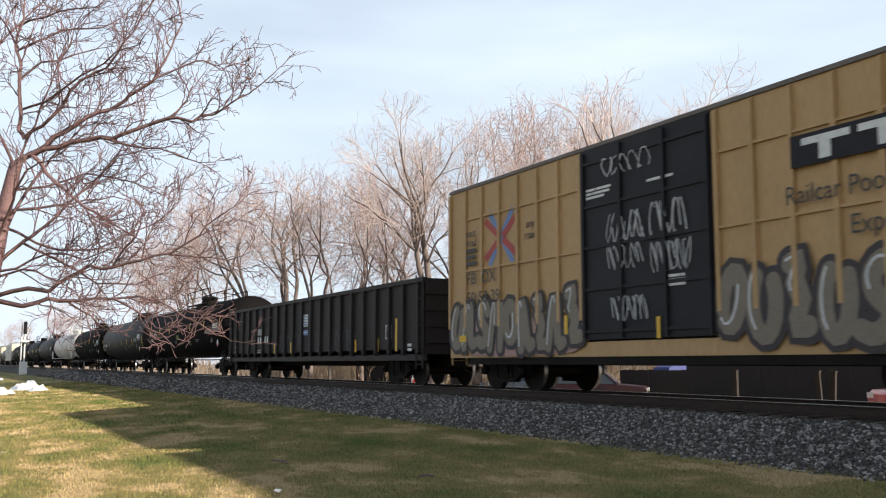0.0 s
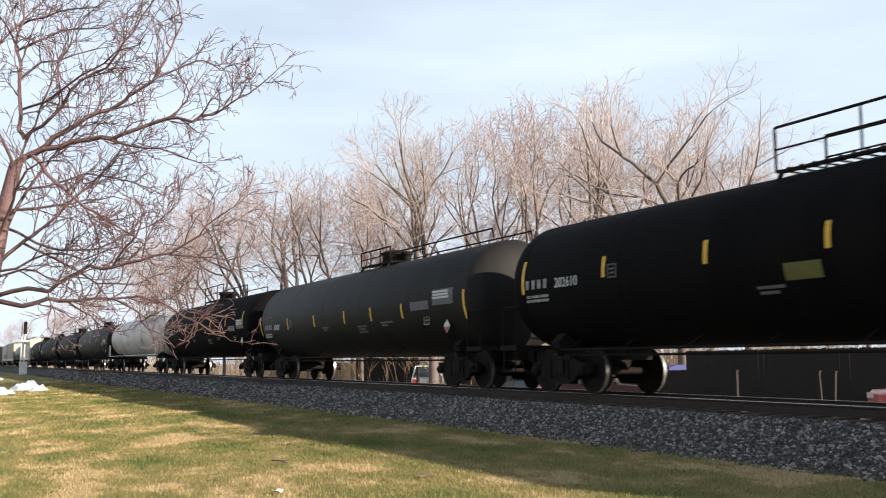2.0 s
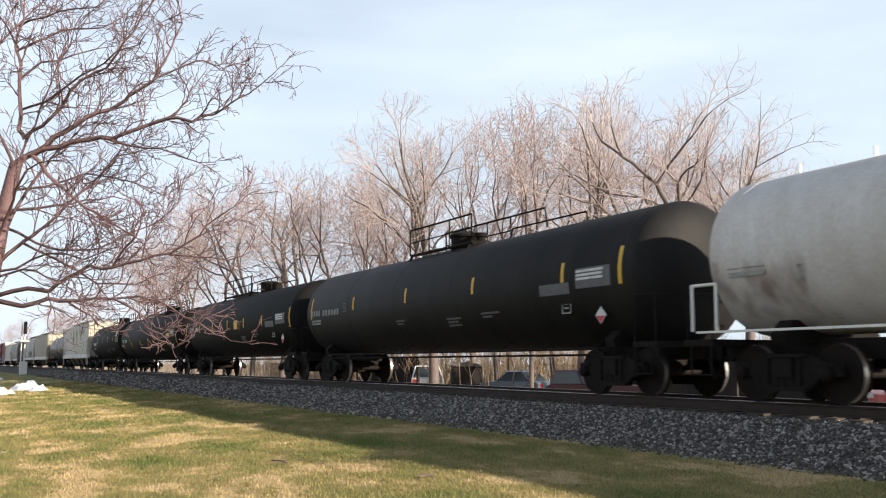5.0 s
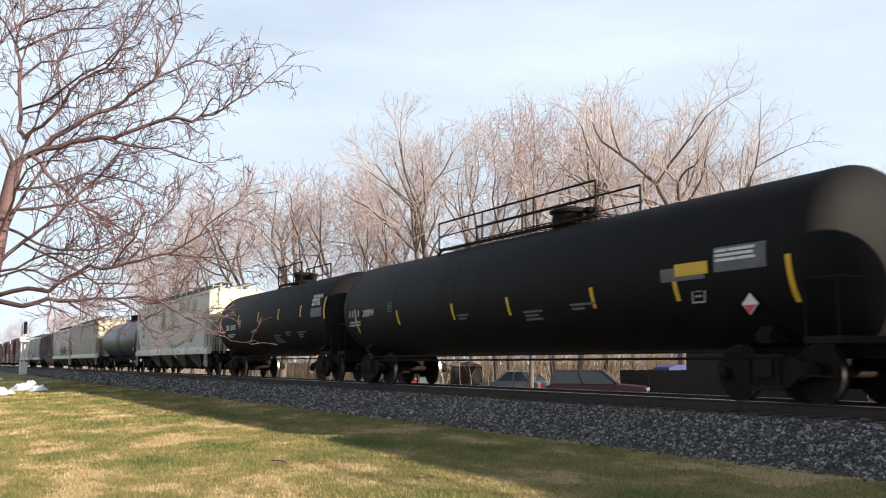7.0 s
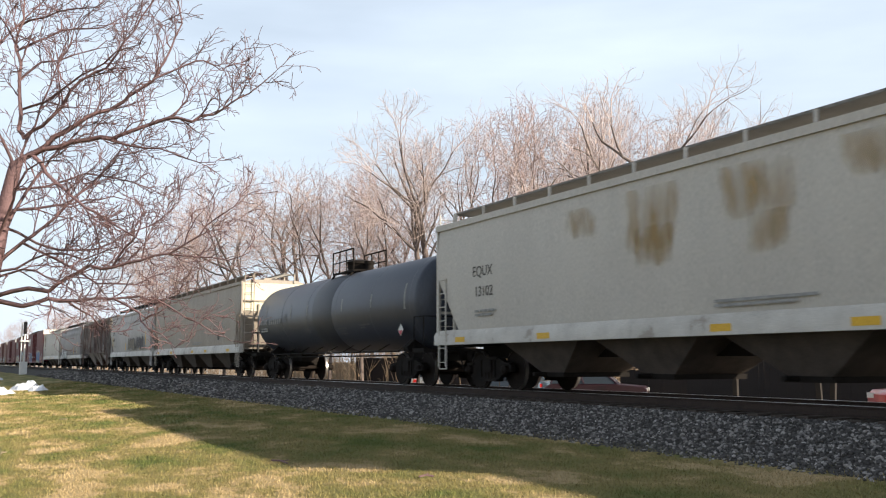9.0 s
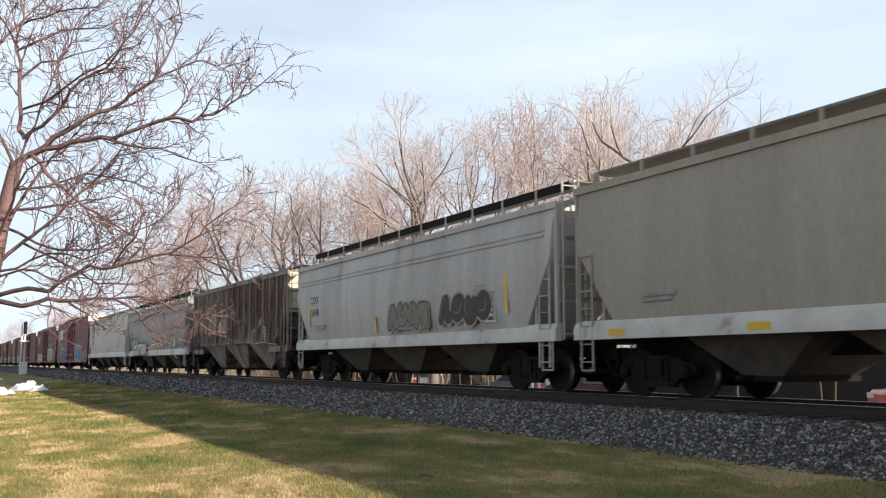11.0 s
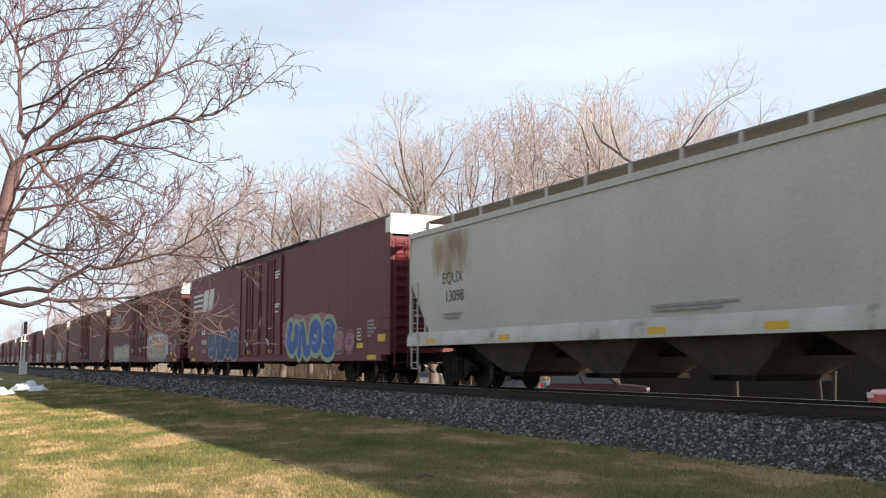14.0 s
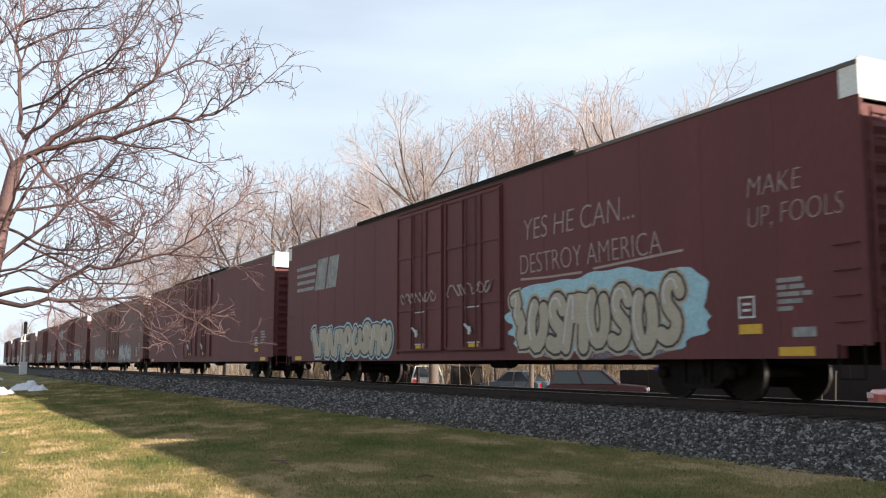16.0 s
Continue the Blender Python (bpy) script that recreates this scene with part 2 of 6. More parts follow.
def build_track():
    track = thing("railway_track", "steel rails on dark timber ties in grey ballast", "railway track", kind="structure")
    foot = [(-0.07, -0.18), (0.07, -0.18), (0.07, -0.165), (0.012, -0.14), (0.012, -0.04), (0.036, -0.03), (0.036, -0.006), (-0.036, -0.006), (-0.036, -0.03), (-0.012, -0.04), (-0.012, -0.14), (-0.07, -0.165)]
    for side in (-1, 1):
        y = TRACK_Y + side * 0.755
        r = part("rail", Mesh().prism([(y + a, b) for a, b in foot], -900, 60), M_RAIL, track, "rust-brown steel rail")
        part("rail_head", Mesh().prism([(y - 0.034, -0.006), (y + 0.034, -0.006), (y + 0.03, 0.0), (y - 0.03, 0.0)], -900, 60), M_RAILTOP, r, "polished running surface")
    me = Mesh().box(-0.115, 0.115, -1.3, 1.3, -0.18, 0.0).data("tie", M_TIE)
    for i in range(120):
        o = new("tie", me)
        o.parent = track
        o.location = (-4 - i * 0.5, TRACK_Y + random.uniform(-0.03, 0.03), -0.175 + random.uniform(-0.01, 0.005))
    return track


build_track()


# ---- rolling stock ----
WHEEL_R = 0.483


def build_truck():
    """One two-axle truck with its origin at rail level; the wheelsets turn."""
    t = Mesh()
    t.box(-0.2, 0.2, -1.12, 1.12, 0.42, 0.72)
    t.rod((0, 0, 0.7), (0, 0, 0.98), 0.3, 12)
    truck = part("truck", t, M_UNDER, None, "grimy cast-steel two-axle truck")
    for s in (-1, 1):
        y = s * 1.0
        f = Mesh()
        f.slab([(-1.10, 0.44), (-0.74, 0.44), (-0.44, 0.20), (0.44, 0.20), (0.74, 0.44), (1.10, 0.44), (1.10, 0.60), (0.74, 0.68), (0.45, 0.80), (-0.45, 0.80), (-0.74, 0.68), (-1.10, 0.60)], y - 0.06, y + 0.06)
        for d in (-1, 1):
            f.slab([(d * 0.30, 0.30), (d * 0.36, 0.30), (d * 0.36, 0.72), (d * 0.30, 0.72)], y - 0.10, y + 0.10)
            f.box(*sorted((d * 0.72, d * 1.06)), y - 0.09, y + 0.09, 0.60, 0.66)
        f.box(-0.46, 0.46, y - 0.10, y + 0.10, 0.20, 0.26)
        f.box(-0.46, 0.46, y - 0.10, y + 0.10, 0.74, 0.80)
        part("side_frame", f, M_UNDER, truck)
        for k in range(-1, 2):
            part("spring", Mesh().turned([(0.27 + 0.03 * j, 0.055 if j % 2 else 0.045) for j in range(13)], 8, (k * 0.15, y - s * -0.03, 0), "z"), M_WHEEL, truck)
        for x in (-0.889, 0.889):
            part("bearing_cap", Mesh().turned([(y + s * 0.05, 0.115), (y + s * 0.16, 0.115), (y + s * 0.17, 0.10), (y + s * 0.205, 0.06), (y + s * 0.21, 0.02)], 12, (x, 0, WHEEL_R), "y"), M_WHEEL, truck, "worn round axle bearing cap")
    b = Mesh()
    for x in (-0.36, 0.36):
        b.rod((x, -0.9, 0.36), (x, 0.9, 0.36), 0.045, 6)
        for s in (-1, 1):
            b.box(*sorted((x * 1.1, x * 1.25)), s * 0.76 - 0.06, s * 0.76 + 0.06, 0.3, 0.6)
    part("brake_beam", b, M_WHEEL, truck, "rusty brake beams with shoes")
    w = Mesh()
    w.rod((0, -0.95, 0), (0, 0.95, 0), 0.08, 10)
    r = WHEEL_R
    for s in (-1, 1):
        w.turned([(s * 0.69, 0.10), (s * 0.69, 0.30), (s * 0.685, 0.34), (s * 0.685, r + 0.025), (s * 0.71, r + 0.025), (s * 0.72, r), (s * 0.725, r - 0.004)], 26, (0, 0, 0), "y")
        w.turned([(s * 0.81, r - 0.015), (s * 0.815, r - 0.09), (s * 0.77, r - 0.13), (s * 0.755, 0.16), (s * 0.82, 0.13), (s * 0.82, 0.05)], 26, (0, 0, 0), "y")
    k = Mesh()
    for s in (-1, 1):
        k.turned([(s * 0.724, r - 0.004), (s * 0.811, r - 0.014)], 26, (0, 0, 0), "y", False)
    tread = k.data("tread", M_TREAD, 50)
    wheels = w.data("wheelset", M_WHEEL, 50)
    wheels.materials.append(M_TREAD)
    bm = bmesh.new()
    bm.from_mesh(wheels)
    bm.from_mesh(tread)
    for f in list(bm.faces)[len(wheels.polygons):]:
        f.material_index = 1
    bm.to_mesh(wheels)
    bm.free()
    for x in (-0.889, 0.889):
        ws = part("wheelset", wheels, M_WHEEL, truck, "rust-brown wheels with polished treads")
        ws.location = (x, 0, r)
    return truck


TRUCK = build_truck()
WHEELS = []
CARS = []


def add_trucks(car, half):
    for x in (-half, half):
        t = copy_thing(TRUCK, Matrix.Identity(4))
        t.parent = car
        t.location = (x, 0, 0)
        WHEELS.extend(c for c in t.children if c.name.startswith("wheelset"))


def couplers(car, half):
    for s in (-1, 1):
        c = Mesh().box(*sorted((s * (half - 0.9), s * (half + 0.30))), -0.1, 0.1, 0.72, 0.95)
        c.box(*sorted((s * (half + 0.28), s * (half + 0.52))), -0.16, 0.14, 0.68, 0.98)
        part("coupler", c, M_UNDER, car, "cast knuckle coupler")
        hose = Mesh().path([(s * (half + 0.1), -0.35, 0.75), (s * (half + 0.3), -0.36, 0.45), (s * (half + 0.5), -0.3, 0.38)], 0.025, 6)
        part("air_hose", hose, M_UNDER, car, "black rubber air hose")


def ladder(car, x, y, z0, z1, mat, w=0.42, along="x", step=0.36):
    m = Mesh()
    for d in (0, w):
        a = (x + d, y, z0) if along == "x" else (x, y + d, z0)
        m.rod(a, (a[0], a[1], z1), 0.022, 6)
    z = z0 + 0.12
    while z < z1:
        m.rod((x, y, z), (x + w, y, z) if along == "x" else (x, y + w, z), 0.014, 6)
        z += step
    return part("ladder", m, mat, car, "steel rung ladder")


def bars(car, x, y, z, rows, mat, size=0.10, label="block of small lettering"):
    """Writing too small to read: plain bars, row by row, as lists of word lengths."""
    m = Mesh()
    for i, row in enumerate(rows):
        px = x
        for w in row:
            m.box(px, px + w, y - 0.004, y + 0.002, z - i * size * 1.6 - size, z - i * size * 1.6)
            px += w + size * 0.6
    return part("lettering", m, mat, car, label)


def plate(car, name, x0, x1, z0, z1, y, mat, label="", tall=0.004):
    return part(name, Mesh().box(x0, x1, y - tall, y + 0.002, z0, z1), mat, car, label)


def framed(car, x, y, z, size, mat):
    """A small square stencil: a frame with two lines in it."""
    m, t = Mesh(), size * 0.09
    m.box(x, x + size, y - 0.004, y, z, z + t).box(x, x + size, y - 0.004, y, z + size - t, z + size)
    m.box(x, x + t, y - 0.004, y, z + t, z + size - t).box(x + size - t, x + size, y - 0.004, y, z + t, z + size - t)
    m.box(x + size * 0.25, x + size * 0.75, y - 0.004, y, z + size * 0.3, z + size * 0.42)
    m.box(x + size * 0.25, x + size * 0.75, y - 0.004, y, z + size * 0.58, z + size * 0.7)
    part("stencil", m, mat, car, "white square inspection stencil")


def ribbon(mesh, pts, width, y):
    """A flat painted stroke through (x, z) points."""
    vs, n = [], len(pts)
    for i, (x, z) in enumerate(pts):
        xa, za = pts[max(0, i - 1)]
        xb, zb = pts[min(n - 1, i + 1)]
        d = Vector((xb - xa, zb - za))
        d = d.normalized() if d.length > 1e-5 else Vector((1, 0))
        vs += [(x - d.y * width / 2, y, z + d.x * width / 2), (x + d.y * width / 2, y, z - d.x * width / 2)]
    mesh.add(vs, [(2 * i, 2 * i + 1, 2 * i + 3, 2 * i + 2) for i in range(n - 1)])


def scribble(car, x0, x1, z0, z1, y, mat, count, width, seed, label):
    """Hand-sprayed tags that cannot be read: loose curved strokes."""
    rnd = random.Random(seed)
    step = (x1 - x0) / count
    for i in range(count):
        m = Mesh()
        cx, h = x0 + step * (i + 0.5), (z1 - z0)
        a, p = rnd.uniform(0, 6.3), []
        turn = rnd.choice((-1, 1)) * rnd.uniform(0.35, 0.9)
        for k in range(9):
            p.append((cx + step * 0.75 * math.sin(a + k * turn) * rnd.uniform(0.6, 1), z0 + h * (0.5 + 0.48 * math.cos(a * 1.7 + k * turn * 1.35))))
        ribbon(m, p, width * rnd.uniform(0.7, 1.3), y - 0.0005 * (i % 3))
        part("graffiti", m, mat, car, label, 0)


def stroke(mesh, pts, width, y):
    """A flat thick stroke with round ends through (x, z) points, rising a little off the wall as it runs."""
    n, half, ring = len(pts), width / 2, []
    for i, (x, z) in enumerate(pts):
        xa, za = pts[max(0, i - 1)]
        xb, zb = pts[min(n - 1, i + 1)]
        d = Vector((xb - xa, zb - za))
        d = d.normalized() if d.length > 1e-5 else Vector((1, 0))
        ring += [(x - d.y * half, y - 0.0001 * i, z + d.x * half), (x + d.y * half, y - 0.0001 * i, z - d.x * half)]
    fs = [(2 * i, 2 * i + 1, 2 * i + 3, 2 * i + 2) for i in range(n - 1)]
    for (x, z), k0, back in ((pts[0], 0, 1), (pts[-1], 2 * n - 2, -1)):
        t = math.atan2(ring[k0][2] - z, ring[k0][0] - x)
        first = len(ring)
        ring += [(x + half * math.cos(t + back * math.pi * k / 7), ring[k0][1], z + half * math.sin(t + back * math.pi * k / 7)) for k in range(1, 7)]
        fs.append((k0, *range(first, first + 6), k0 + 1))
    mesh.add(ring, fs)


def rounded(pts, times=1):
    """The same line with its corners cut."""
    for _ in range(times):
        out = [pts[0]]
        for (a, b), (c, d) in zip(pts, pts[1:]):
            out += [(a * 0.75 + c * 0.25, b * 0.75 + d * 0.25), (a * 0.25 + c * 0.75, b * 0.25 + d * 0.75)]
        pts = out + [pts[-1]]
    return pts


def bow(cx, cz, rx, rz, a, b, n=9):
    return [(cx + rx * math.cos(radians(a + (b - a) * k / (n - 1))), cz + rz * math.sin(radians(a + (b - a) * k / (n - 1)))) for k in range(n)]


GLYPHS = (
    bow(0, 0.1, 0.62, 0.72, -130, 200, 14),
    rounded([(-0.8, -0.9), (-0.65, 0.4), (-0.35, 0.95), (0.0, 0.5), (0.1, -0.3), (0.35, -0.9), (0.85, -0.75)]),
    rounded(bow(0.1, 0.45, 0.6, 0.42, 10, 220, 5) + bow(-0.1, -0.45, 0.75, 0.42, 80, -140, 5)),
    rounded([(-0.8, 0.8), (-0.2, 0.95), (-0.5, 0.0), (0.35, 0.25), (-0.05, -0.85), (0.8, -0.75)]),
    rounded([(-0.85, -0.9), (-0.6, 0.8), (-0.2, 0.8), (-0.05, -0.3), (0.2, 0.8), (0.6, 0.8), (0.85, -0.9)]),
    bow(0, 0.0, 0.7, 0.85, 130, 395, 13),
)


def block_tag(car, x0, x1, z0, z1, y, letters, fill, edge, glint, halo, seed, label, kinds=()):
    """A sprayed block piece: swollen letters in layers of halo, edge, fill and glints."""
    rnd = random.Random(seed)
    w = (x1 - x0) / letters
    last = -1
    for i in range(letters):
        layers = [Mesh() for _ in range(4)]
        cx, cz = x0 + w * (i + 0.5), (z0 + z1) / 2 + rnd.uniform(-0.05, 0.05) * (z1 - z0)
        thick = min(w * 0.46, (z1 - z0) * 0.30) * rnd.uniform(0.9, 1.15)
        hw, hh, lean = w * rnd.uniform(0.44, 0.54), (z1 - z0) / 2 - thick * 0.62, rnd.uniform(-0.10, 0.22)
        kind = kinds[i] if kinds else rnd.choice([k for k in range(len(GLYPHS)) if k != last])
        last = kind
        pts = [(cx + hw * a + lean * hh * b, max(z0 + thick * 0.5, cz + hh * b)) for a, b in GLYPHS[kind]]
        dy = 0.0014 * (i % 2)
        stroke(layers[0], pts, thick * 1.6, y - 0.001 - dy)
        stroke(layers[1], pts, thick * 1.26, y - 0.005 - dy)
        stroke(layers[2], pts, thick * 0.94, y - 0.009 - dy)
        some = pts[:max(3, len(pts) // 2)]
        stroke(layers[3], [(a - thick * 0.22, b + thick * 0.16) for a, b in some], thick * 0.13, y - 0.013 - dy)
        piece = None
        for name, m, mat in (("graffiti", layers[0], halo), ("graffiti_edge", layers[1], edge), ("graffiti_fill", layers[2], fill), ("graffiti_highlight", layers[3], glint)):
            ob = part(name, m, mat, piece or car, label if piece is None else "", 0)
            piece = piece or ob


def cloud(car, x0, x1, z0, z1, y, mat, seed, label):
    """A sprayed cloud with a ragged rim behind a piece."""
    rnd, n = random.Random(seed), 40
    cx, cz, pts = (x0 + x1) / 2, (z0 + z1) / 2, []
    for k in range(n):
        a = 2 * math.pi * k / n
        c, s = math.cos(a), math.sin(a)
        q = (abs(c) ** 4 + abs(s) ** 4) ** -0.25 * rnd.uniform(0.84, 1.04)
        pts.append((cx + (x1 - x0) / 2 * c * q, max(z0, cz + (z1 - z0) / 2 * s * q)))
    pts = rounded(pts)[:-1]
    part("graffiti_cloud", Mesh().add([(a, y, b) for a, b in pts], [tuple(range(len(pts)))]), mat, car, label, 0)


def spray(name, c, k=0.8):
    return material(name, c, tuple(v * k for v in c), 2.5, 0.65, bump=0.0, fine=25)


S_GREY, S_DARK, S_PINK, S_WHITE = spray("grey_spray", (0.34, 0.31, 0.28)), spray("dark_spray", (0.05, 0.04, 0.042)), spray("pink_spray", (0.42, 0.25, 0.22)), spray("white_spray", (0.62, 0.62, 0.62))
S_BLUE, S_NAVY, S_PALEBLUE, S_CREAM = spray("blue_spray", (0.16, 0.25, 0.46)), spray("navy_spray", (0.03, 0.045, 0.12)), spray("pale_blue_spray", (0.38, 0.60, 0.68)), spray("cream_spray", (0.48, 0.41, 0.31))
S_CHROME, S_RED, S_MAUVE = spray("chrome_spray", (0.44, 0.43, 0.43)), spray("red_spray", (0.42, 0.07, 0.06)), spray("mauve_spray", (0.34, 0.15, 0.17))
S_TAN = spray("tan_spray", (0.215, 0.177, 0.135))
S_CHALK = spray("chalk", (0.40, 0.30, 0.27))


def enter(car, front, rear):
    """Note the car with the moment at which its middle stands at x = 6."""
    CARS.append((car, (front + rear) / 2))


def corrugated_end(car, s, h, w, z0, z1, paint, name="end_wall"):
    m = Mesh().box(*sorted((s * (h - 0.08), s * (h - 0.02))), -w + 0.03, w - 0.03, 0.95, z1)
    wall = part(name, m, paint, car, "corrugated end wall")
    z = z0
    while z < z1 - 0.1:
        m = Mesh().add([(s * (h - 0.02), y, zz) for y in (-w + 0.15, w - 0.15) for zz in (z - 0.1, z + 0.1)] + [(s * (h + 0.05), y, z) for y in (-w + 0.25, w - 0.25)],
              [(0, 2, 5, 4), (1, 4, 5, 3), (0, 4, 1), (2, 3, 5)])
        part("end_rib", m, paint, wall)
        z += 0.29


def boxcar(front, rear, paint, label, top=5.06, door=3.05, white=True, logo=0):
    """A long high-cube boxcar with paired plug doors."""
    car = thing("boxcar", label, "boxcar", "train")
    h = (rear - front) * SPEED / 2
    z0, z1, w = 0.72, top, 1.53
    for s in (-1, 1):
        for a, b in ((-h, -door), (door, h)):
            part("side_wall", Mesh().box(a, b, *sorted((s * w, s * (w - 0.06))), z0 + 0.18, z1), paint, car)
        part("door_recess", Mesh().box(-door, door, *sorted((s * (w - 0.05), s * (w - 0.09))), z0 + 0.18, z1 - 0.12), paint, car)
        part("door_header", Mesh().box(-door, door, *sorted((s * w, s * (w - 0.06))), z1 - 0.12, z1), paint, car)
        m = Mesh().box(-h + 0.5, h - 0.5, *sorted((s * (w + 0.01), s * (w - 0.10))), z0, z0 + 0.18)
        part("side_sill", m, paint, car)
        for a, b in ((-h + 0.02, -door), (door, h - 0.02)):
            n = max(1, round((b - a) / 1.68))
            for i in range(n + 1):
                x = a + (b - a) * i / n
                part("seam", Mesh().box(x - 0.03, x + 0.03, *sorted((s * (w - 0.002), s * (w + 0.004))), z0 + 0.2, z1 - 0.08), paint, car)
        for leaf in (-1, 1):
            a, b = sorted((leaf * 0.06, leaf * (door - 0.06)))
            d = part("plug_door", Mesh().box(a, b, *sorted((s * (w - 0.03), s * (w + 0.03))), z0 + 0.28, z1 - 0.16), paint, car, "panelled plug door")
            for k in range(4):
                x = a + 0.03 + (b - a - 0.14) * k / 3
                part("door_post", Mesh().box(x, x + 0.08, *sorted((s * (w + 0.03), s * (w + 0.075))), z0 + 0.30, z1 - 0.2), paint, d)
            for z in (0.98, 2.1, 3.6, z1 - 0.26):
                part("door_rail", Mesh().box(a + 0.12, b - 0.08, *sorted((s * (w + 0.03), s * (w + 0.06))), z, z + 0.07), paint, d)
            if s < 0:
                mid = (a + b) / 2
                for x in (mid - 0.2, mid + 0.28):
                    part("lock_rod", Mesh().rod((x, -w - 0.09, 1.02), (x, -w - 0.09, z1 - 0.3), 0.022, 6), paint, d, "vertical locking rod")
                part("door_handle", Mesh().rod((mid - 0.25, -w - 0.12, 1.62), (mid + 0.1, -w - 0.12, 1.42), 0.03, 6).box(mid - 0.06, mid + 0.04, -w - 0.13, -w - 0.09, 1.36, 1.56), M_LETTER, d, "bare bright locking handle")
                bars(d, mid - 0.35, -w - 0.035, 2.06, [[0.7]], M_LETTER, 0.03, "thin white line")
                bars(d, mid - 0.3, -w - 0.035, 1.18, [[0.8]], M_LETTER, 0.03, "thin white line")
                plate(d, "reflector", mid - 0.2, mid + 0.3, z0 + 0.31, z0 + 0.42, -w - 0.03, M_YELLOW, "yellow reflector strip")
    part("floor", Mesh().box(-h + 0.05, h - 0.05, -w + 0.07, w - 0.07, 0.98, 1.12), M_UNDER, car)
    roof = part("roof", Mesh().prism([(-w - 0.02, z1 - 0.05), (w + 0.02, z1 - 0.05), (w + 0.02, z1 + 0.02), (0, z1 + 0.14), (-w - 0.02, z1 + 0.02)], -h, h), M_ROOF, car, "weathered metal roof")
    part("door_track", Mesh().box(-6.1 * door / 3.05, 6.0 * door / 3.05, -w - 0.05, -w + 0.03, z1 - 0.03, z1 + 0.08), M_UNDER, car, "black door track under the eaves")
    for s in (-1, 1):
        corrugated_end(car, s, h, w, 1.2, z1 - (0.62 if white else 0.1), paint)
        if white:
            b = Mesh().box(*sorted((s * (h - 0.02), s * (h + 0.015))), -w, w, z1 - 0.55, z1 + 0.06)
            b.box(*sorted((s * (h - 0.34), s * (h + 0.015))), -w - 0.012, -w + 0.02, z1 - 0.50, z1 + 0.03)
            part("end_band", b, M_WHITE, car, "white clearance band on the car end")
        for y in (-w + 0.12,):
            ladder(car, s * (h + 0.09), y, 0.55, z1 - 0.7, paint, 0.42, "y")
        for k in range(4):
            m = Mesh()
            m.rod((s * (h - 0.12), -w - 0.06, 1.25 + 0.38 * k), (s * (h - 0.55), -w - 0.06, 1.25 + 0.38 * k), 0.014, 6)
            for x in (h - 0.13, h - 0.54):
                m.rod((s * x, -w - 0.06, 1.25 + 0.38 * k), (s * x, -w + 0.01, 1.25 + 0.38 * k), 0.012, 5)
            part("grab_iron", m, paint, car)
        st = Mesh().path([(s * (h - 0.1), -w - 0.02, z0 + 0.2), (s * (h - 0.1), -w - 0.02, 0.42), (s * (h - 0.55), -w - 0.02, 0.42), (s * (h - 0.55), -w - 0.02, z0 + 0.2)], 0.018, 6)
        part("sill_step", st, M_UNDER, car)
        plate(car, "reflector", *sorted((s * (h - 1.0), s * (h - 1.7))), 0.76, 0.90, -w - 0.012, M_YELLOW, "yellow reflector strip")
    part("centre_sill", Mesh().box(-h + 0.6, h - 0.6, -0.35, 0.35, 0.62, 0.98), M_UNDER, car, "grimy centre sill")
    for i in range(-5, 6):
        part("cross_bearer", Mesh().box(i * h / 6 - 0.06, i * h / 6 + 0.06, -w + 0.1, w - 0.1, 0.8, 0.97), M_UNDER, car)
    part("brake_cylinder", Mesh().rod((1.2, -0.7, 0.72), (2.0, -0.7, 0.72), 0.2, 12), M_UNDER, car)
    add_trucks(car, h - 4.1 if h > 10 else h - 2.1)
    couplers(car, h)
    enter(car, front, rear)
    framed(car, h - 2.55, -w - 0.006, 1.38, 0.36, M_LETTER)
    plate(car, "reflector", h - 2.55, h - 2.05, 1.12, 1.28, -w - 0.008, M_YELLOW, "yellow reflector strip")
    bars(car, h - 1.7, -w - 0.006, 1.98, [[0.5], [0.2, 0.3], [0.45, 0.2], [0.5], [0.3]], M_CHALKED, 0.07)
    if logo:
        m, paintmat = Mesh(), (M_LETTER if logo == 1 else M_CHALKED)
        x0, z = -h + 1.02, 4.14
        for k in range(4):
            m.box(x0 + 0.02 * k, x0 + 2.1 - 0.06 * k, -w - 0.005, -w, z - 0.09 - 0.26 * k, z + 0.03 - 0.26 * k)
        part("emblem", m, paintmat, car, "white striped emblem")
        for a, b in ((2.10, 0.98), (3.24, 0.92)):
            e = Mesh().slab([(x0 + a - 0.10, z - 0.92), (x0 + a + b - 0.10, z - 0.92), (x0 + a + b + 0.22, z + 0.16), (x0 + a + 0.22, z + 0.16)], -w - 0.005, -w)
            part("emblem", e, paintmat, car, "white slanted block emblem")
    return car, h, -w


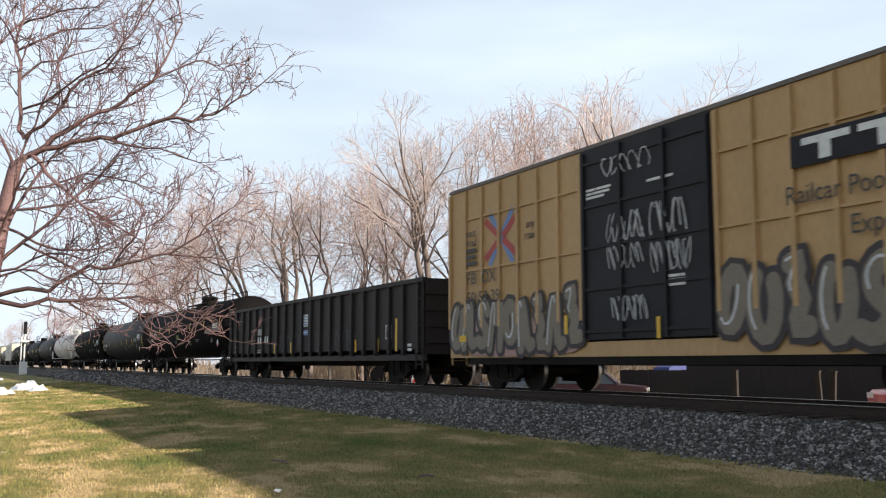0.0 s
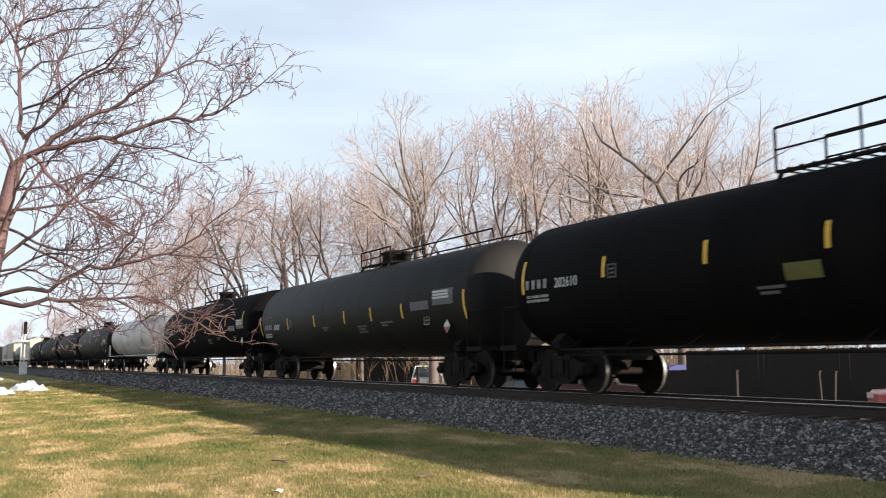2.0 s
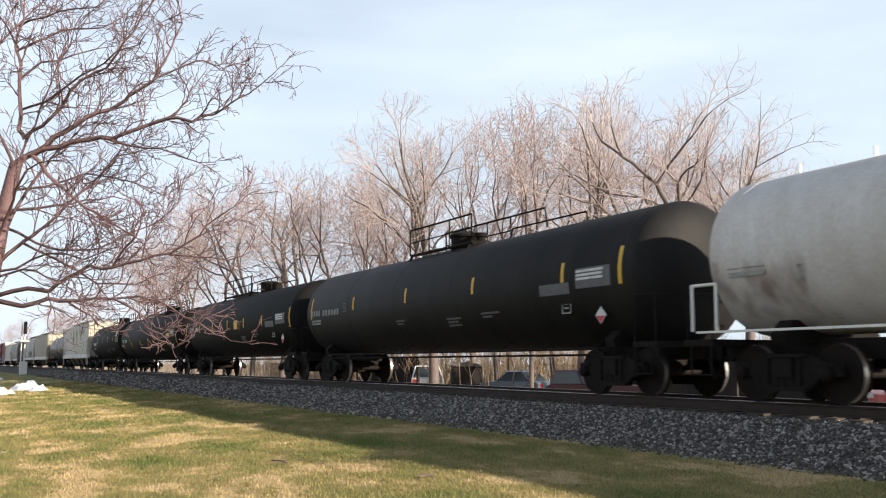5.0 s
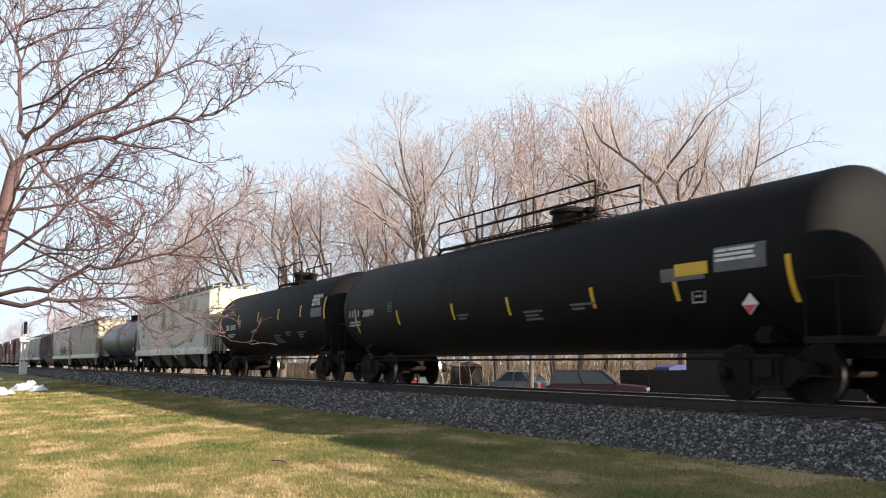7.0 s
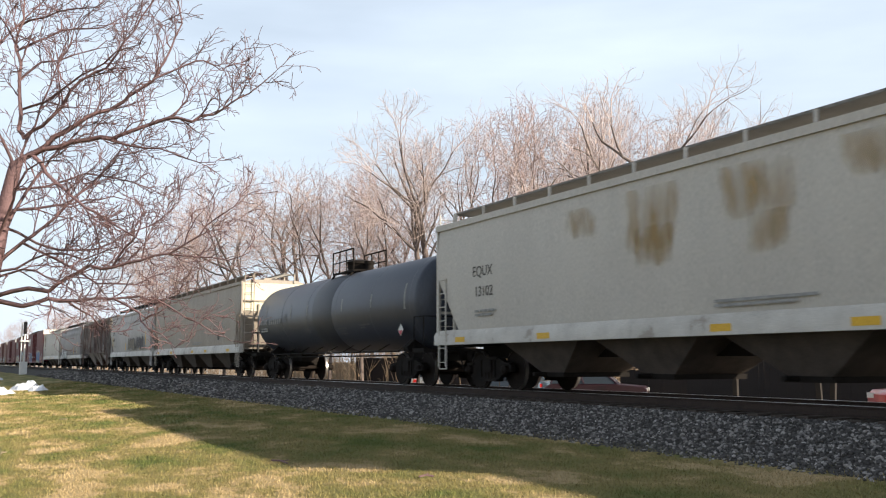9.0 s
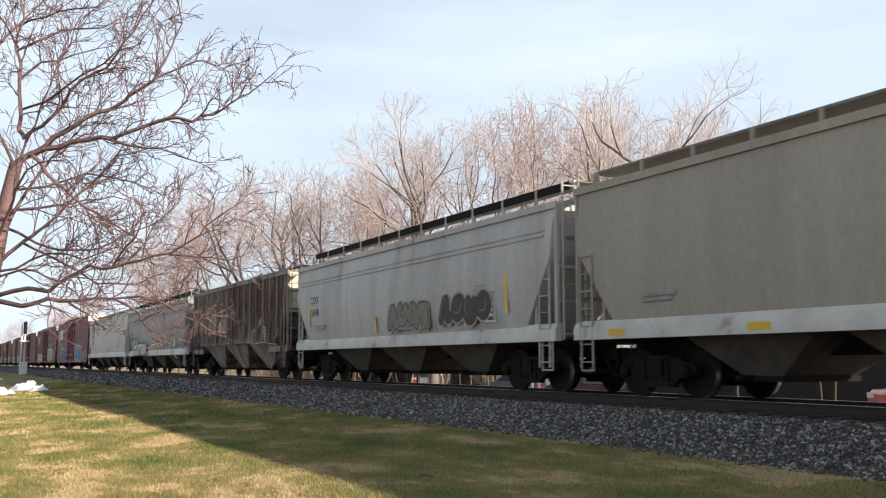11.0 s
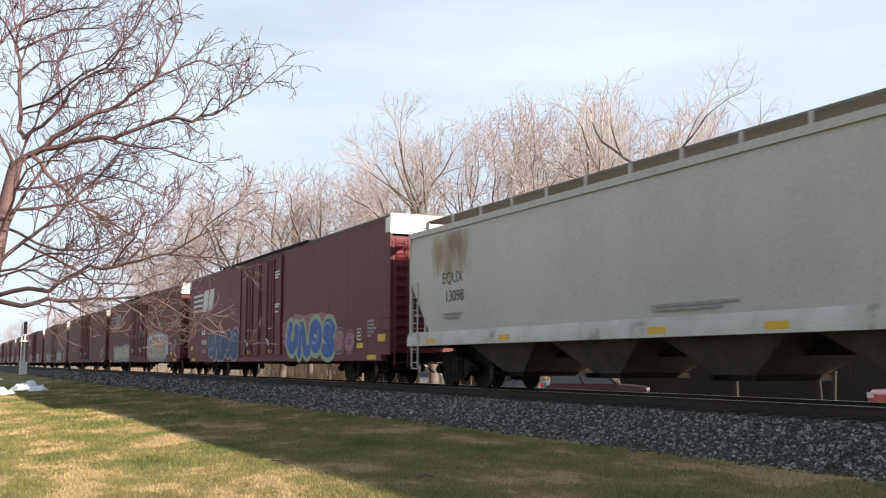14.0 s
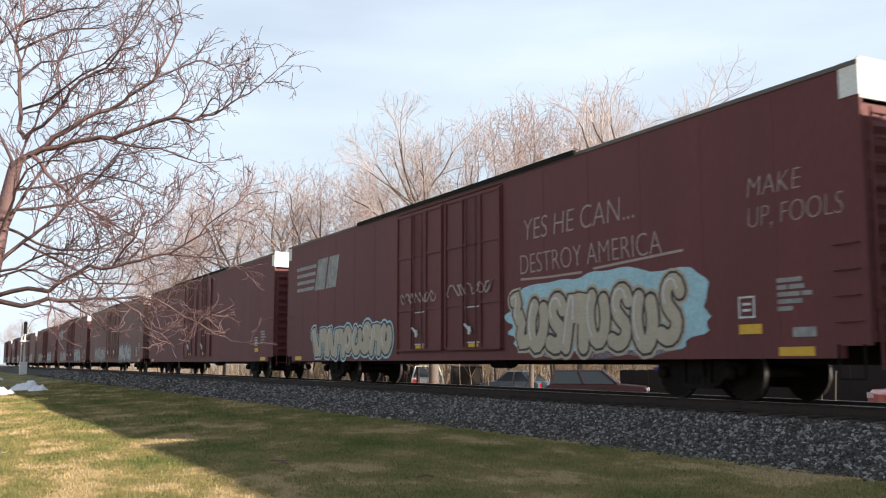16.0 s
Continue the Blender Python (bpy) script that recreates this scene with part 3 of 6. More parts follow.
def boxcar_yellow(front, rear):
    car = thing("boxcar", "weathered yellow ribbed boxcar with a black door and sprayed graffiti", "boxcar", "train")
    h = (rear - front) * SPEED / 2
    z0, z1, w, door = 0.78, 5.08, 1.5, 1.9
    for s in (-1, 1):
        for a, b in ((-h, -door), (door, h)):
            part("side_wall", Mesh().box(a, b, *sorted((s * w, s * (w - 0.05))), z0, z1), M_YELLOWBOX, car)
        part("door_header", Mesh().box(-door, door, *sorted((s * w, s * (w - 0.05))), z1 - 0.15, z1), M_YELLOWBOX, car)
        part("door_sill", Mesh().box(-door, door, *sorted((s * (w + 0.01), s * (w - 0.05))), z0, z0 + 0.3), M_YELLOWBOX, car)
        if s < 0:
            for e in (-1, 1):
                for k in range(8):
                    x = e * (h - 0.05 - 0.835 * k)
                    part("rib", Mesh().prism([(-w - 0.07, z0 + 0.75), (-w, z0 + 0.68), (-w, z1 - 0.03), (-w - 0.07, z1 - 0.1)], x - 0.05, x + 0.05), M_YELLOWBOX, car)
                for z in (1.72, 2.93, 4.24):
                    part("rib", Mesh().box(*sorted((e * (h - 0.86), e * (door + 0.12))), -w - 0.05, -w, z, z + 0.05), M_YELLOWBOX, car)
        d = part("sliding_door", Mesh().box(-door, door, *sorted((s * (w - 0.02), s * (w + 0.06))), z0 + 0.34, z1 - 0.05), M_DOOR, car, "black sliding door covered in white tags")
        for z in (1.25, 2.1, 2.95, 3.8, 4.7):
            part("door_rib", Mesh().box(-door + 0.06, door - 0.06, *sorted((s * (w + 0.06), s * (w + 0.10))), z, z + 0.06), M_DOOR, d)
        for x in (-door + 0.02, -0.65, 0.65, door - 0.10):
            part("door_rib", Mesh().box(x, x + 0.08, *sorted((s * (w + 0.06), s * (w + 0.12))), 1.15, z1 - 0.1), M_DOOR, d)
        corrugated_end(car, s, h, w, 1.2, z1 - 0.1, M_YELLOWBOX)
        ladder(car, s * (h + 0.09), -w + 0.1, 0.6, 2.6, M_YELLOWBOX, 0.42, "y")
    part("floor", Mesh().box(-h + 0.05, h - 0.05, -w + 0.07, w - 0.07, 0.98, 1.12), M_UNDER, car)
    part("roof", Mesh().prism([(-w - 0.04, z1 - 0.03), (w + 0.04, z1 - 0.03), (w + 0.04, z1 + 0.05), (0, z1 + 0.17), (-w - 0.04, z1 + 0.05)], -h, h), M_ROOF, car, "weathered metal roof")
    part("underframe", Mesh().box(-h + 0.6, h - 0.6, -0.35, 0.35, 0.6, 0.98), M_UNDER, car)
    part("side_sill", Mesh().box(-h + 1.0, h - 1.0, -w + 0.02, -w + 0.12, 0.62, 0.78), M_UNDER, car, "grimy side sill")
    add_trucks(car, h - 2.0)
    couplers(car, h)
    enter(car, front, rear)
    y = -w - 0.055
    # emblem of crossed arrows, slogan panel, numbers
    for (xa, za), (xb, zb), mat in (((-6.05, 4.12), (-5.38, 3.66), S_RED), ((-5.22, 3.66), (-4.55, 4.12), S_RED), ((-6.05, 3.17), (-5.38, 3.60), S_RED), ((-5.22, 3.60), (-4.55, 3.14), S_RED), ((-5.85, 4.30), (-4.75, 2.99), S_BLUE), ((-5.85, 3.00), (-4.75, 4.30), S_BLUE)):
        m = Mesh()
        ribbon(m, [(xa, za), (xb, zb)], 0.17, y + 0.045 - (0.002 if mat is S_RED else 0))
        part("emblem", m, mat, car, "red and blue crossed emblem")
    panel = plate(car, "sign_panel", 3.72, 7.2, 3.66, 4.16, y - 0.02, M_DOOR, "black panel with a white emblem", 0.02)
    e = Mesh()
    for k in range(3):
        e.box(3.95 + k * 1.05, 4.85 + k * 1.05, y - 0.05, y - 0.04, 3.98, 4.09).box(4.28 + k * 1.05, 4.5 + k * 1.05, y - 0.05, y - 0.04, 3.72, 3.98)
    part("emblem", e, M_LETTER, panel, "white block emblem")
    lettering("lettering", "Railcar Pooling", 0.42, M_DARKLETTER, car, 3.55, y - 0.02, 3.10, "dark painted slogan", width=0.95)
    lettering("lettering", "Experts", 0.42, M_DARKLETTER, car, 4.75, y - 0.02, 2.52, "dark painted slogan", width=0.95)
    lettering("lettering", "next", 0.28, M_DARKLETTER, car, -6.95, y - 0.02, 3.80, "small dark words")
    lettering("lettering", "load", 0.28, M_DARKLETTER, car, -6.88, y - 0.02, 3.56, "small dark words")
    bars(car, -6.95, y, 3.5, [[0.5], [0.45], [0.5]], M_DARKLETTER, 0.10)
    lettering("lettering", "any", 0.28, M_DARKLETTER, car, -4.2, y + 0.045, 3.72, "small dark words")
    lettering("lettering", "road", 0.28, M_DARKLETTER, car, -4.25, y + 0.045, 3.46, "small dark words")
    lettering("lettering", "FB  OX", 0.42, M_DARKLETTER, car, -6.9, y - 0.02, 2.60, "dark car lettering", width=1.1)
    lettering("lettering", "50 53 39", 0.42, M_DARKLETTER, car, -6.9, y - 0.02, 2.12, "dark car number", width=1.1)
    cloud(car, -7.6, -2.0, 0.8, 1.7, y + 0.01, S_PINK, 3, "dusty pink sprayed cloud")
    block_tag(car, -7.7, -1.95, 0.8, 2.35, y, 9, S_TAN, S_DARK, S_WHITE, S_DARK, 5, "sprayed grey and black block graffiti")
    block_tag(car, 1.95, 7.7, 0.8, 2.5, y, 8, S_TAN, S_DARK, S_WHITE, S_DARK, 9, "sprayed grey and maroon block graffiti")
    for i, (a, b, c, e, n) in enumerate(((-1.1, 0.3, 4.35, 4.75, 5), (-1.0, 0.1, 3.0, 3.6, 6), (0.3, 1.3, 3.0, 3.65, 6), (-1.0, 0.1, 2.45, 2.95, 6), (0.3, 1.4, 2.3, 2.9, 6), (-0.9, 0.15, 1.45, 1.95, 6))):
        scribble(car, a, b, c, e, -w - 0.105, S_CHROME, n, 0.03, 30 + i, "white sprayed tag")
    bars(car, -1.75, -w - 0.064, 4.2, [[0.3, 0.5], [0.2, 0.55], [0.6]], M_LETTER, 0.05)
    bars(car, 0.2, -w - 0.064, 4.1, [[0.5, 0.2]], M_LETTER, 0.05)
    bars(car, 0.75, -w - 0.064, 2.25, [[0.3, 0.1], [0.45], [0.45]], M_LETTER, 0.05)
    plate(car, "reflector", 0.42, 0.52, 1.1, 1.5, -w - 0.10, M_YELLOW, "yellow reflector strip")
    plate(car, "reflector", 5.6, 5.72, 1.1, 1.6, y - 0.015, M_YELLOW, "yellow reflector strip")
    plate(car, "reflector", -7.3, -6.95, 1.18, 1.34, y - 0.015, M_YELLOW, "yellow reflector strip")
    plate(car, "reflector", -2.6, -2.48, 1.25, 1.65, y - 0.015, M_YELLOW, "yellow reflector strip")


def gondola(front, rear):
    car = thing("gondola_car", "black ribbed steel gondola with scrawls and reflectors", "gondola car", "train")
    h = (rear - front) * SPEED / 2
    z0, z1, w = 0.72, 2.90, 1.45
    for s in (-1, 1):
        part("side_wall", Mesh().box(-h, h, *sorted((s * w, s * (w - 0.03))), z0 + 0.1, z1), M_GOND, car)
        part("top_rail", Mesh().box(-h, h, *sorted((s * (w + 0.09), s * (w - 0.05))), z1, z1 + 0.12), M_GOND, car)
        part("side_sill", Mesh().box(-h, h, *sorted((s * (w + 0.03), s * (w - 0.06))), z0, z0 + 0.14), M_GOND, car)
        if s < 0:
            for k in range(21):
                x = -h + 0.35 + (2 * h - 0.7) * k / 20
                part("rib", Mesh().prism([(-w - 0.10, z0 + 0.2), (-w, z0 + 0.14), (-w, z1), (-w - 0.10, z1)], x - 0.055, x + 0.055), M_GOND, car)
        part("end_wall", Mesh().box(*sorted((s * h, s * (h - 0.08))), -w, w, 0.9, z1 + 0.1), M_GOND, car)
        for k in range(4):
            part("end_rib", Mesh().box(*sorted((s * h, s * (h + 0.08))), -w, w, 1.2 + 0.45 * k, 1.3 + 0.45 * k), M_GOND, car)
        ladder(car, s * (h - 0.25) - 0.2, -w - 0.07, 0.5, 3.1, M_GOND)
    part("floor", Mesh().box(-h + 0.1, h - 0.1, -w, w, 0.9, 1.05), M_UNDER, car)
    part("underframe", Mesh().box(-h + 0.6, h - 0.6, -0.35, 0.35, 0.55, 0.95), M_UNDER, car)
    add_trucks(car, h - 2.6)
    couplers(car, h)
    enter(car, front, rear)
    y = -w - 0.006
    plate(car, "sign", 0.0, 0.52, 1.98, 2.42, y, M_LETTER, "white and blue striped sign")
    for k in range(4):
        plate(car, "sign_stripe", 0.04, 0.48, 2.02 + 0.1 * k, 2.06 + 0.1 * k, y - 0.003, S_BLUE)
    plate(car, "sign", 0.0, 0.55, 1.66, 1.86, y, S_BLUE, "plain blue sign")
    bars(car, 0.06, y - 0.004, 1.79, [[0.42]], M_LETTER, 0.05)
    bars(car, -6.3, y, 2.06, [[0.14, 0.14, 0.14, 0.14]], M_LETTER, 0.26, "white car lettering in a block")
    bars(car, -6.1, y, 1.72, [[0.16, 0.16, 0.16], ], M_LETTER, 0.26, "white car lettering in a block")
    bars(car, -5.1, y, 1.74, [[0.14, 0.14, 0.14]], M_LETTER, 0.26, "white car lettering in a block")
    bars(car, -5.8, y, 1.2, [[0.4, 0.35], [0.3, 0.4]], M_CHALKED, 0.05)
    for x, a, b in ((-9.3, 1.05, 1.75), (-7.17, 1.05, 1.42), (-3.52, 1.02, 1.40), (-1.45, 1.02, 1.42), (0.68, 1.02, 1.50), (2.9, 1.0, 1.4), (5.1, 1.0, 1.4), (6.9, 1.0, 1.4), (8.25, 1.0, 1.95)):
        plate(car, "reflector", x, x + 0.12, a, b, y, M_YELLOW, "yellow reflector strip")
    framed(car, 7.55, y, 1.36, 0.42, M_LETTER)
    bars(car, 9.1, y, 1.2, [[0.25], [0.25]], M_LETTER, 0.08)
    for i, x in enumerate((-3.0, -2.0, -0.9, 1.3, 2.3, 3.4, 4.4)):
        scribble(car, x, x + 0.7, 1.0, 1.75, y, S_FAINT, 2, 0.05, 70 + i, "faint grey sprayed scrawl")


def dish(x, s, r, depth=0.62, n=8):
    return [(x + s * depth * math.sin(a), r * math.cos(a)) for a in (math.pi / 2 * i / n for i in range(n))] + [(x + s * depth, 0.03)]


def on_tank(r, zc, z):
    """The near-side surface of a tank at the height z."""
    return -math.sqrt(max(0.01, r * r - (z - zc) ** 2)) - 0.006


def curved_patch(car, name, x0, x1, z0, z1, r, zc, mat, label="", lift=0.006):
    """A painted patch that follows the tank's curve."""
    m, n = Mesh(), 6
    a0, a1 = math.asin(max(-0.99, (z0 - zc) / r)), math.asin(min(0.99, (z1 - zc) / r))
    pts = []
    for i in range(n + 1):
        a = a0 + (a1 - a0) * i / n
        pts += [(x0, -(r + lift) * math.cos(a), zc + (r + lift) * math.sin(a)), (x1, -(r + lift) * math.cos(a), zc + (r + lift) * math.sin(a))]
    m.add(pts, [(2 * i, 2 * i + 1, 2 * i + 3, 2 * i + 2) for i in range(n)])
    return part(name, m, mat, car, label)


def tank_platform(car, r, zc, x0, x1, dome, mat, tall=0.78, second=0.0):
    top = zc + r
    deck = Mesh()
    for y in (-0.62, 0.5):
        deck.box(x0, x1, y, y + 0.12, top - 0.02, top + 0.03)
    n = max(3, int((x1 - x0) / 0.25))
    for k in range(n):
        x = x0 + (x1 - x0) * k / (n - 1)
        part("platform_slat", Mesh().box(x - 0.03, x + 0.03, -0.62, 0.62, top + 0.03, top + 0.05), mat, car)
    for x in (x0 + 0.1, x1 - 0.1):
        for s in (-1, 1):
            part("platform_bracket", Mesh().rod((x, s * 0.58, top), (x, s * 0.7, zc + math.sqrt(r * r - 0.49) - 0.02), 0.04, 6), mat, car)
    part("platform", deck, mat, car, "steel grating platform on the tank top")
    for s in (-1, 1):
        m = Mesh()
        z = top + tall
        m.path([(x0, s * 0.62, top), (x0, s * 0.62, z), (x1, s * 0.62, z), (x1, s * 0.62, top)], 0.026, 6)
        m.path([(x0, s * 0.62, top + tall * 0.5), (x1, s * 0.62, top + tall * 0.5)], 0.018, 6)
        for k in (1, 2):
            x = x0 + (x1 - x0) * k / 3
            m.rod((x, s * 0.62, top), (x, s * 0.62, z), 0.022, 6)
        if second:
            m.path([(x1, s * 0.6, top + 0.02), (x1 + 0.15, s * 0.6, top + tall * 0.55), (x1 + second, s * 0.6, top + tall * 0.55), (x1 + second + 0.1, s * 0.6, top - 0.05)], 0.024, 6)
        part("handrail", m, mat, car, "tubular platform handrail")
    d = part("manway", Mesh().turned([(top - 0.1, 0.42), (top + 0.32, 0.42), (top + 0.33, 0.48), (top + 0.40, 0.48), (top + 0.48, 0.3), (top + 0.5, 0.02)], 20, (dome, 0, 0), "z"), mat, car, "bolted manway dome")
    part("valve", Mesh().rod((dome + 0.75, 0.1, top - 0.1), (dome + 0.75, 0.1, top + 0.28), 0.14, 10).rod((dome + 0.75, 0.1, top + 0.28), (dome + 0.75, 0.1, top + 0.38), 0.2, 10), mat, car, "safety valve")
    return d


def tank_car(front, rear, paint, label, r=1.47, zc=2.44, platform=(-2.4, 1.5), dome=0.0, second=3.6, stripes=(), stripe_z=2.58, stripe=None, group="train", rails=True, rail_tall=0.78):
    car = thing("tank_car", label, "tank car", group)
    h = (rear - front) * SPEED / 2
    b = h - 0.26
    part("tank", Mesh().turned(dish(-b + 0.5, -1, r, 0.5)[::-1] + dish(b - 0.5, 1, r, 0.5), 64, (0, 0, zc)), paint, car, "welded cylindrical tank shell")
    n = 6
    for k in range(n):
        x = -b + 0.8 + (2 * b - 1.6) * k / (n - 1)
        part("weld_seam", Mesh().turned([(x - 0.02, r - 0.01), (x - 0.02, r + 0.004), (x + 0.02, r + 0.004), (x + 0.02, r - 0.01)], 56, (0, 0, zc)), paint, car)
    tank_platform(car, r, zc, platform[0], platform[1], dome, M_UNDER if paint is not M_WHITETANK else M_WHITE, rail_tall, second)
    if rails:
        low = zc - r - 0.03
        for y, z in ((-1.18, low), (-1.05, low - 0.12)):
            part("piping", Mesh().rod((-h + 2.2, y, z), (h - 2.2, y, z), 0.028, 6), M_UNDER, car, "long brake rod below the tank")
        for k in range(9):
            x = -h + 2.4 + (2 * h - 4.8) * k / 8
            part("bracket", Mesh().rod((x, -1.18, low), (x, -0.75, zc - math.sqrt(r * r - 0.5625)), 0.016, 5), M_UNDER, car)
    for s in (-1, 1):
        x = s * (h - 1.9)
        sad = Mesh().prism([(-1.1, 0.98), (1.1, 0.98), (1.15, 1.12), (0.9, 1.35), (-0.9, 1.35), (-1.15, 1.12)], x - 0.15, x + 0.15)
        part("saddle", sad, M_UNDER, car, "bolster saddle under the tank")
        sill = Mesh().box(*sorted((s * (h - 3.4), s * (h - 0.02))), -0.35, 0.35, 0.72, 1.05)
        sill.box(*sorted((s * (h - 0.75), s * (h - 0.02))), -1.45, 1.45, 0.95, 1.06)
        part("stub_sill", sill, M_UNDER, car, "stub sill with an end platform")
        rail = Mesh().path([(s * (h - 0.72), -1.42, 1.06), (s * (h - 0.72), -1.42, 1.95), (s * (h - 0.1), -1.42, 1.95), (s * (h - 0.1), -1.42, 1.06)], 0.016, 6)
        rail.path([(s * (h - 0.1), -1.42, 1.95), (s * (h - 0.1), 1.42, 1.95)], 0.016, 6)
        part("end_handrail", rail, M_UNDER, car)
        part("sill_step", Mesh().path([(s * (h - 0.7), -1.44, 1.0), (s * (h - 0.7), -1.44, 0.45), (s * (h - 0.2), -1.44, 0.45), (s * (h - 0.2), -1.44, 1.0)], 0.018, 6), M_UNDER, car)
    add_trucks(car, h - 1.95)
    couplers(car, h)
    enter(car, front, rear)
    for k, x in enumerate(stripes):
        tall = 0.42 if 0 < k < len(stripes) - 1 else 0.75
        curved_patch(car, "reflector", x, x + 0.11, stripe_z - tall / 2, stripe_z + tall / 2, r, zc, stripe or M_YELLOW, "vertical reflector strip")
    return car, h


def stencil_lines(car, x, z, widths, r, zc):
    """Small writing along the shell as plain bars."""
    for k, wide in enumerate(widths):
        curved_patch(car, "lettering", x + 0.03 * (k % 2), x + wide, z - 0.085 * k - 0.05, z - 0.085 * k, r, zc, M_PANEL, "line of small stencilled writing", 0.008)


def tank_marks(car, h, number, r, zc, z=2.28, front_block=True):
    """Owner's mark as bars, the number in figures, small data lines, a diamond placard."""
    y = min(on_tank(r, zc, z), on_tank(r, zc, z + 0.3)) - 0.012
    x = -h + 1.15
    bars(car, x + 0.1, y, z + 0.22, [[0.12, 0.12, 0.12, 0.12]], M_CHALKED, 0.2, "white owner's mark")
    if number:
        lettering("lettering", number, 0.30, M_LETTER, car, x + 1.25, y, z, "white car number", width=0.95)
    else:
        bars(car, x + 1.25, y, z + 0.20, [[0.15] * 6], M_CHALKED, 0.2, "faded car number")
    bars(car, x + 0.1, y + 0.03, z - 0.12, [[0.15, 0.3, 0.35], [0.12, 0.4, 0.3]], M_CHALKED, 0.06)
    framed(car, x + 3.15, y + 0.01, z + 0.06, 0.28, M_PANEL)
    for px, pz, rows in ((-1.8, 1.9, (0.6, 0.45)), (1.4, 1.84, (0.8, 0.6, 0.7)), (3.3, 1.9, (0.9, 0.5))):
        stencil_lines(car, px, pz, rows, r, zc)
    if front_block:
        x = h - 3.6
        curved_patch(car, "data_panel", x + 1.0, x + 2.2, 2.2, 2.62, r, zc, M_PANEL, "grey stencilled data panel")
        curved_patch(car, "data_panel", x - 0.4, x + 0.75, 2.12, 2.36, r, zc, M_PANEL, "grey stencilled data panel")
        bars(car, x + 1.05, on_tank(r, zc, 2.4) - 0.01, 2.58, [[0.3, 0.6], [0.9], [0.5, 0.4]], M_LETTER, 0.05)
        framed(car, x + 0.35, on_tank(r, zc, 1.85) - 0.012, 1.70, 0.34, M_CHALKED)
    x, zz = h - 1.85, 1.62
    y = on_tank(r, zc, zz + 0.22)
    m = Mesh().slab([(x - 0.18, zz), (x, zz - 0.18), (x + 0.18, zz), (x, zz + 0.18)], y - 0.03, y - 0.02)
    p = part("placard", m, M_LETTER, car, "white and red diamond placard")
    part("placard_field", Mesh().slab([(x - 0.15, zz - 0.015), (x, zz - 0.165), (x + 0.15, zz - 0.015)], y - 0.034, y - 0.03), M_REDMARK, p)


def hopper_outline(zmin, ztop, bulge, half=1.5, n=7):
    zs = [zmin + (ztop - zmin) * i / n for i in range(n + 1)]

    def w(z):
        u = (z - 1.2) / (ztop - 1.2)
        return half + bulge * math.sin(math.pi * min(1, max(0, u)))
    near = [(-w(z), z) for z in zs]
    roof = [(-half + 0.10, ztop + 0.10), (-half + 0.45, ztop + 0.22), (half - 0.45, ztop + 0.22), (half - 0.10, ztop + 0.10)]
    far = [(w(z), z) for z in zs[::-1]]
    return near + roof + far


def loft(mesh, sections):
    """Skin over outlines of equal length, given as (x, outline)."""
    n = len(sections[0][1])
    base = [(x, y, z) for x, o in sections for y, z in o]
    fs = [(k * n + i, k * n + (i + 1) % n, (k + 1) * n + (i + 1) % n, (k + 1) * n + i) for k in range(len(sections) - 1) for i in range(n)]
    fs += [tuple(range(n))[::-1], tuple(range((len(sections) - 1) * n, len(sections) * n))]
    return mesh.add(base, fs)


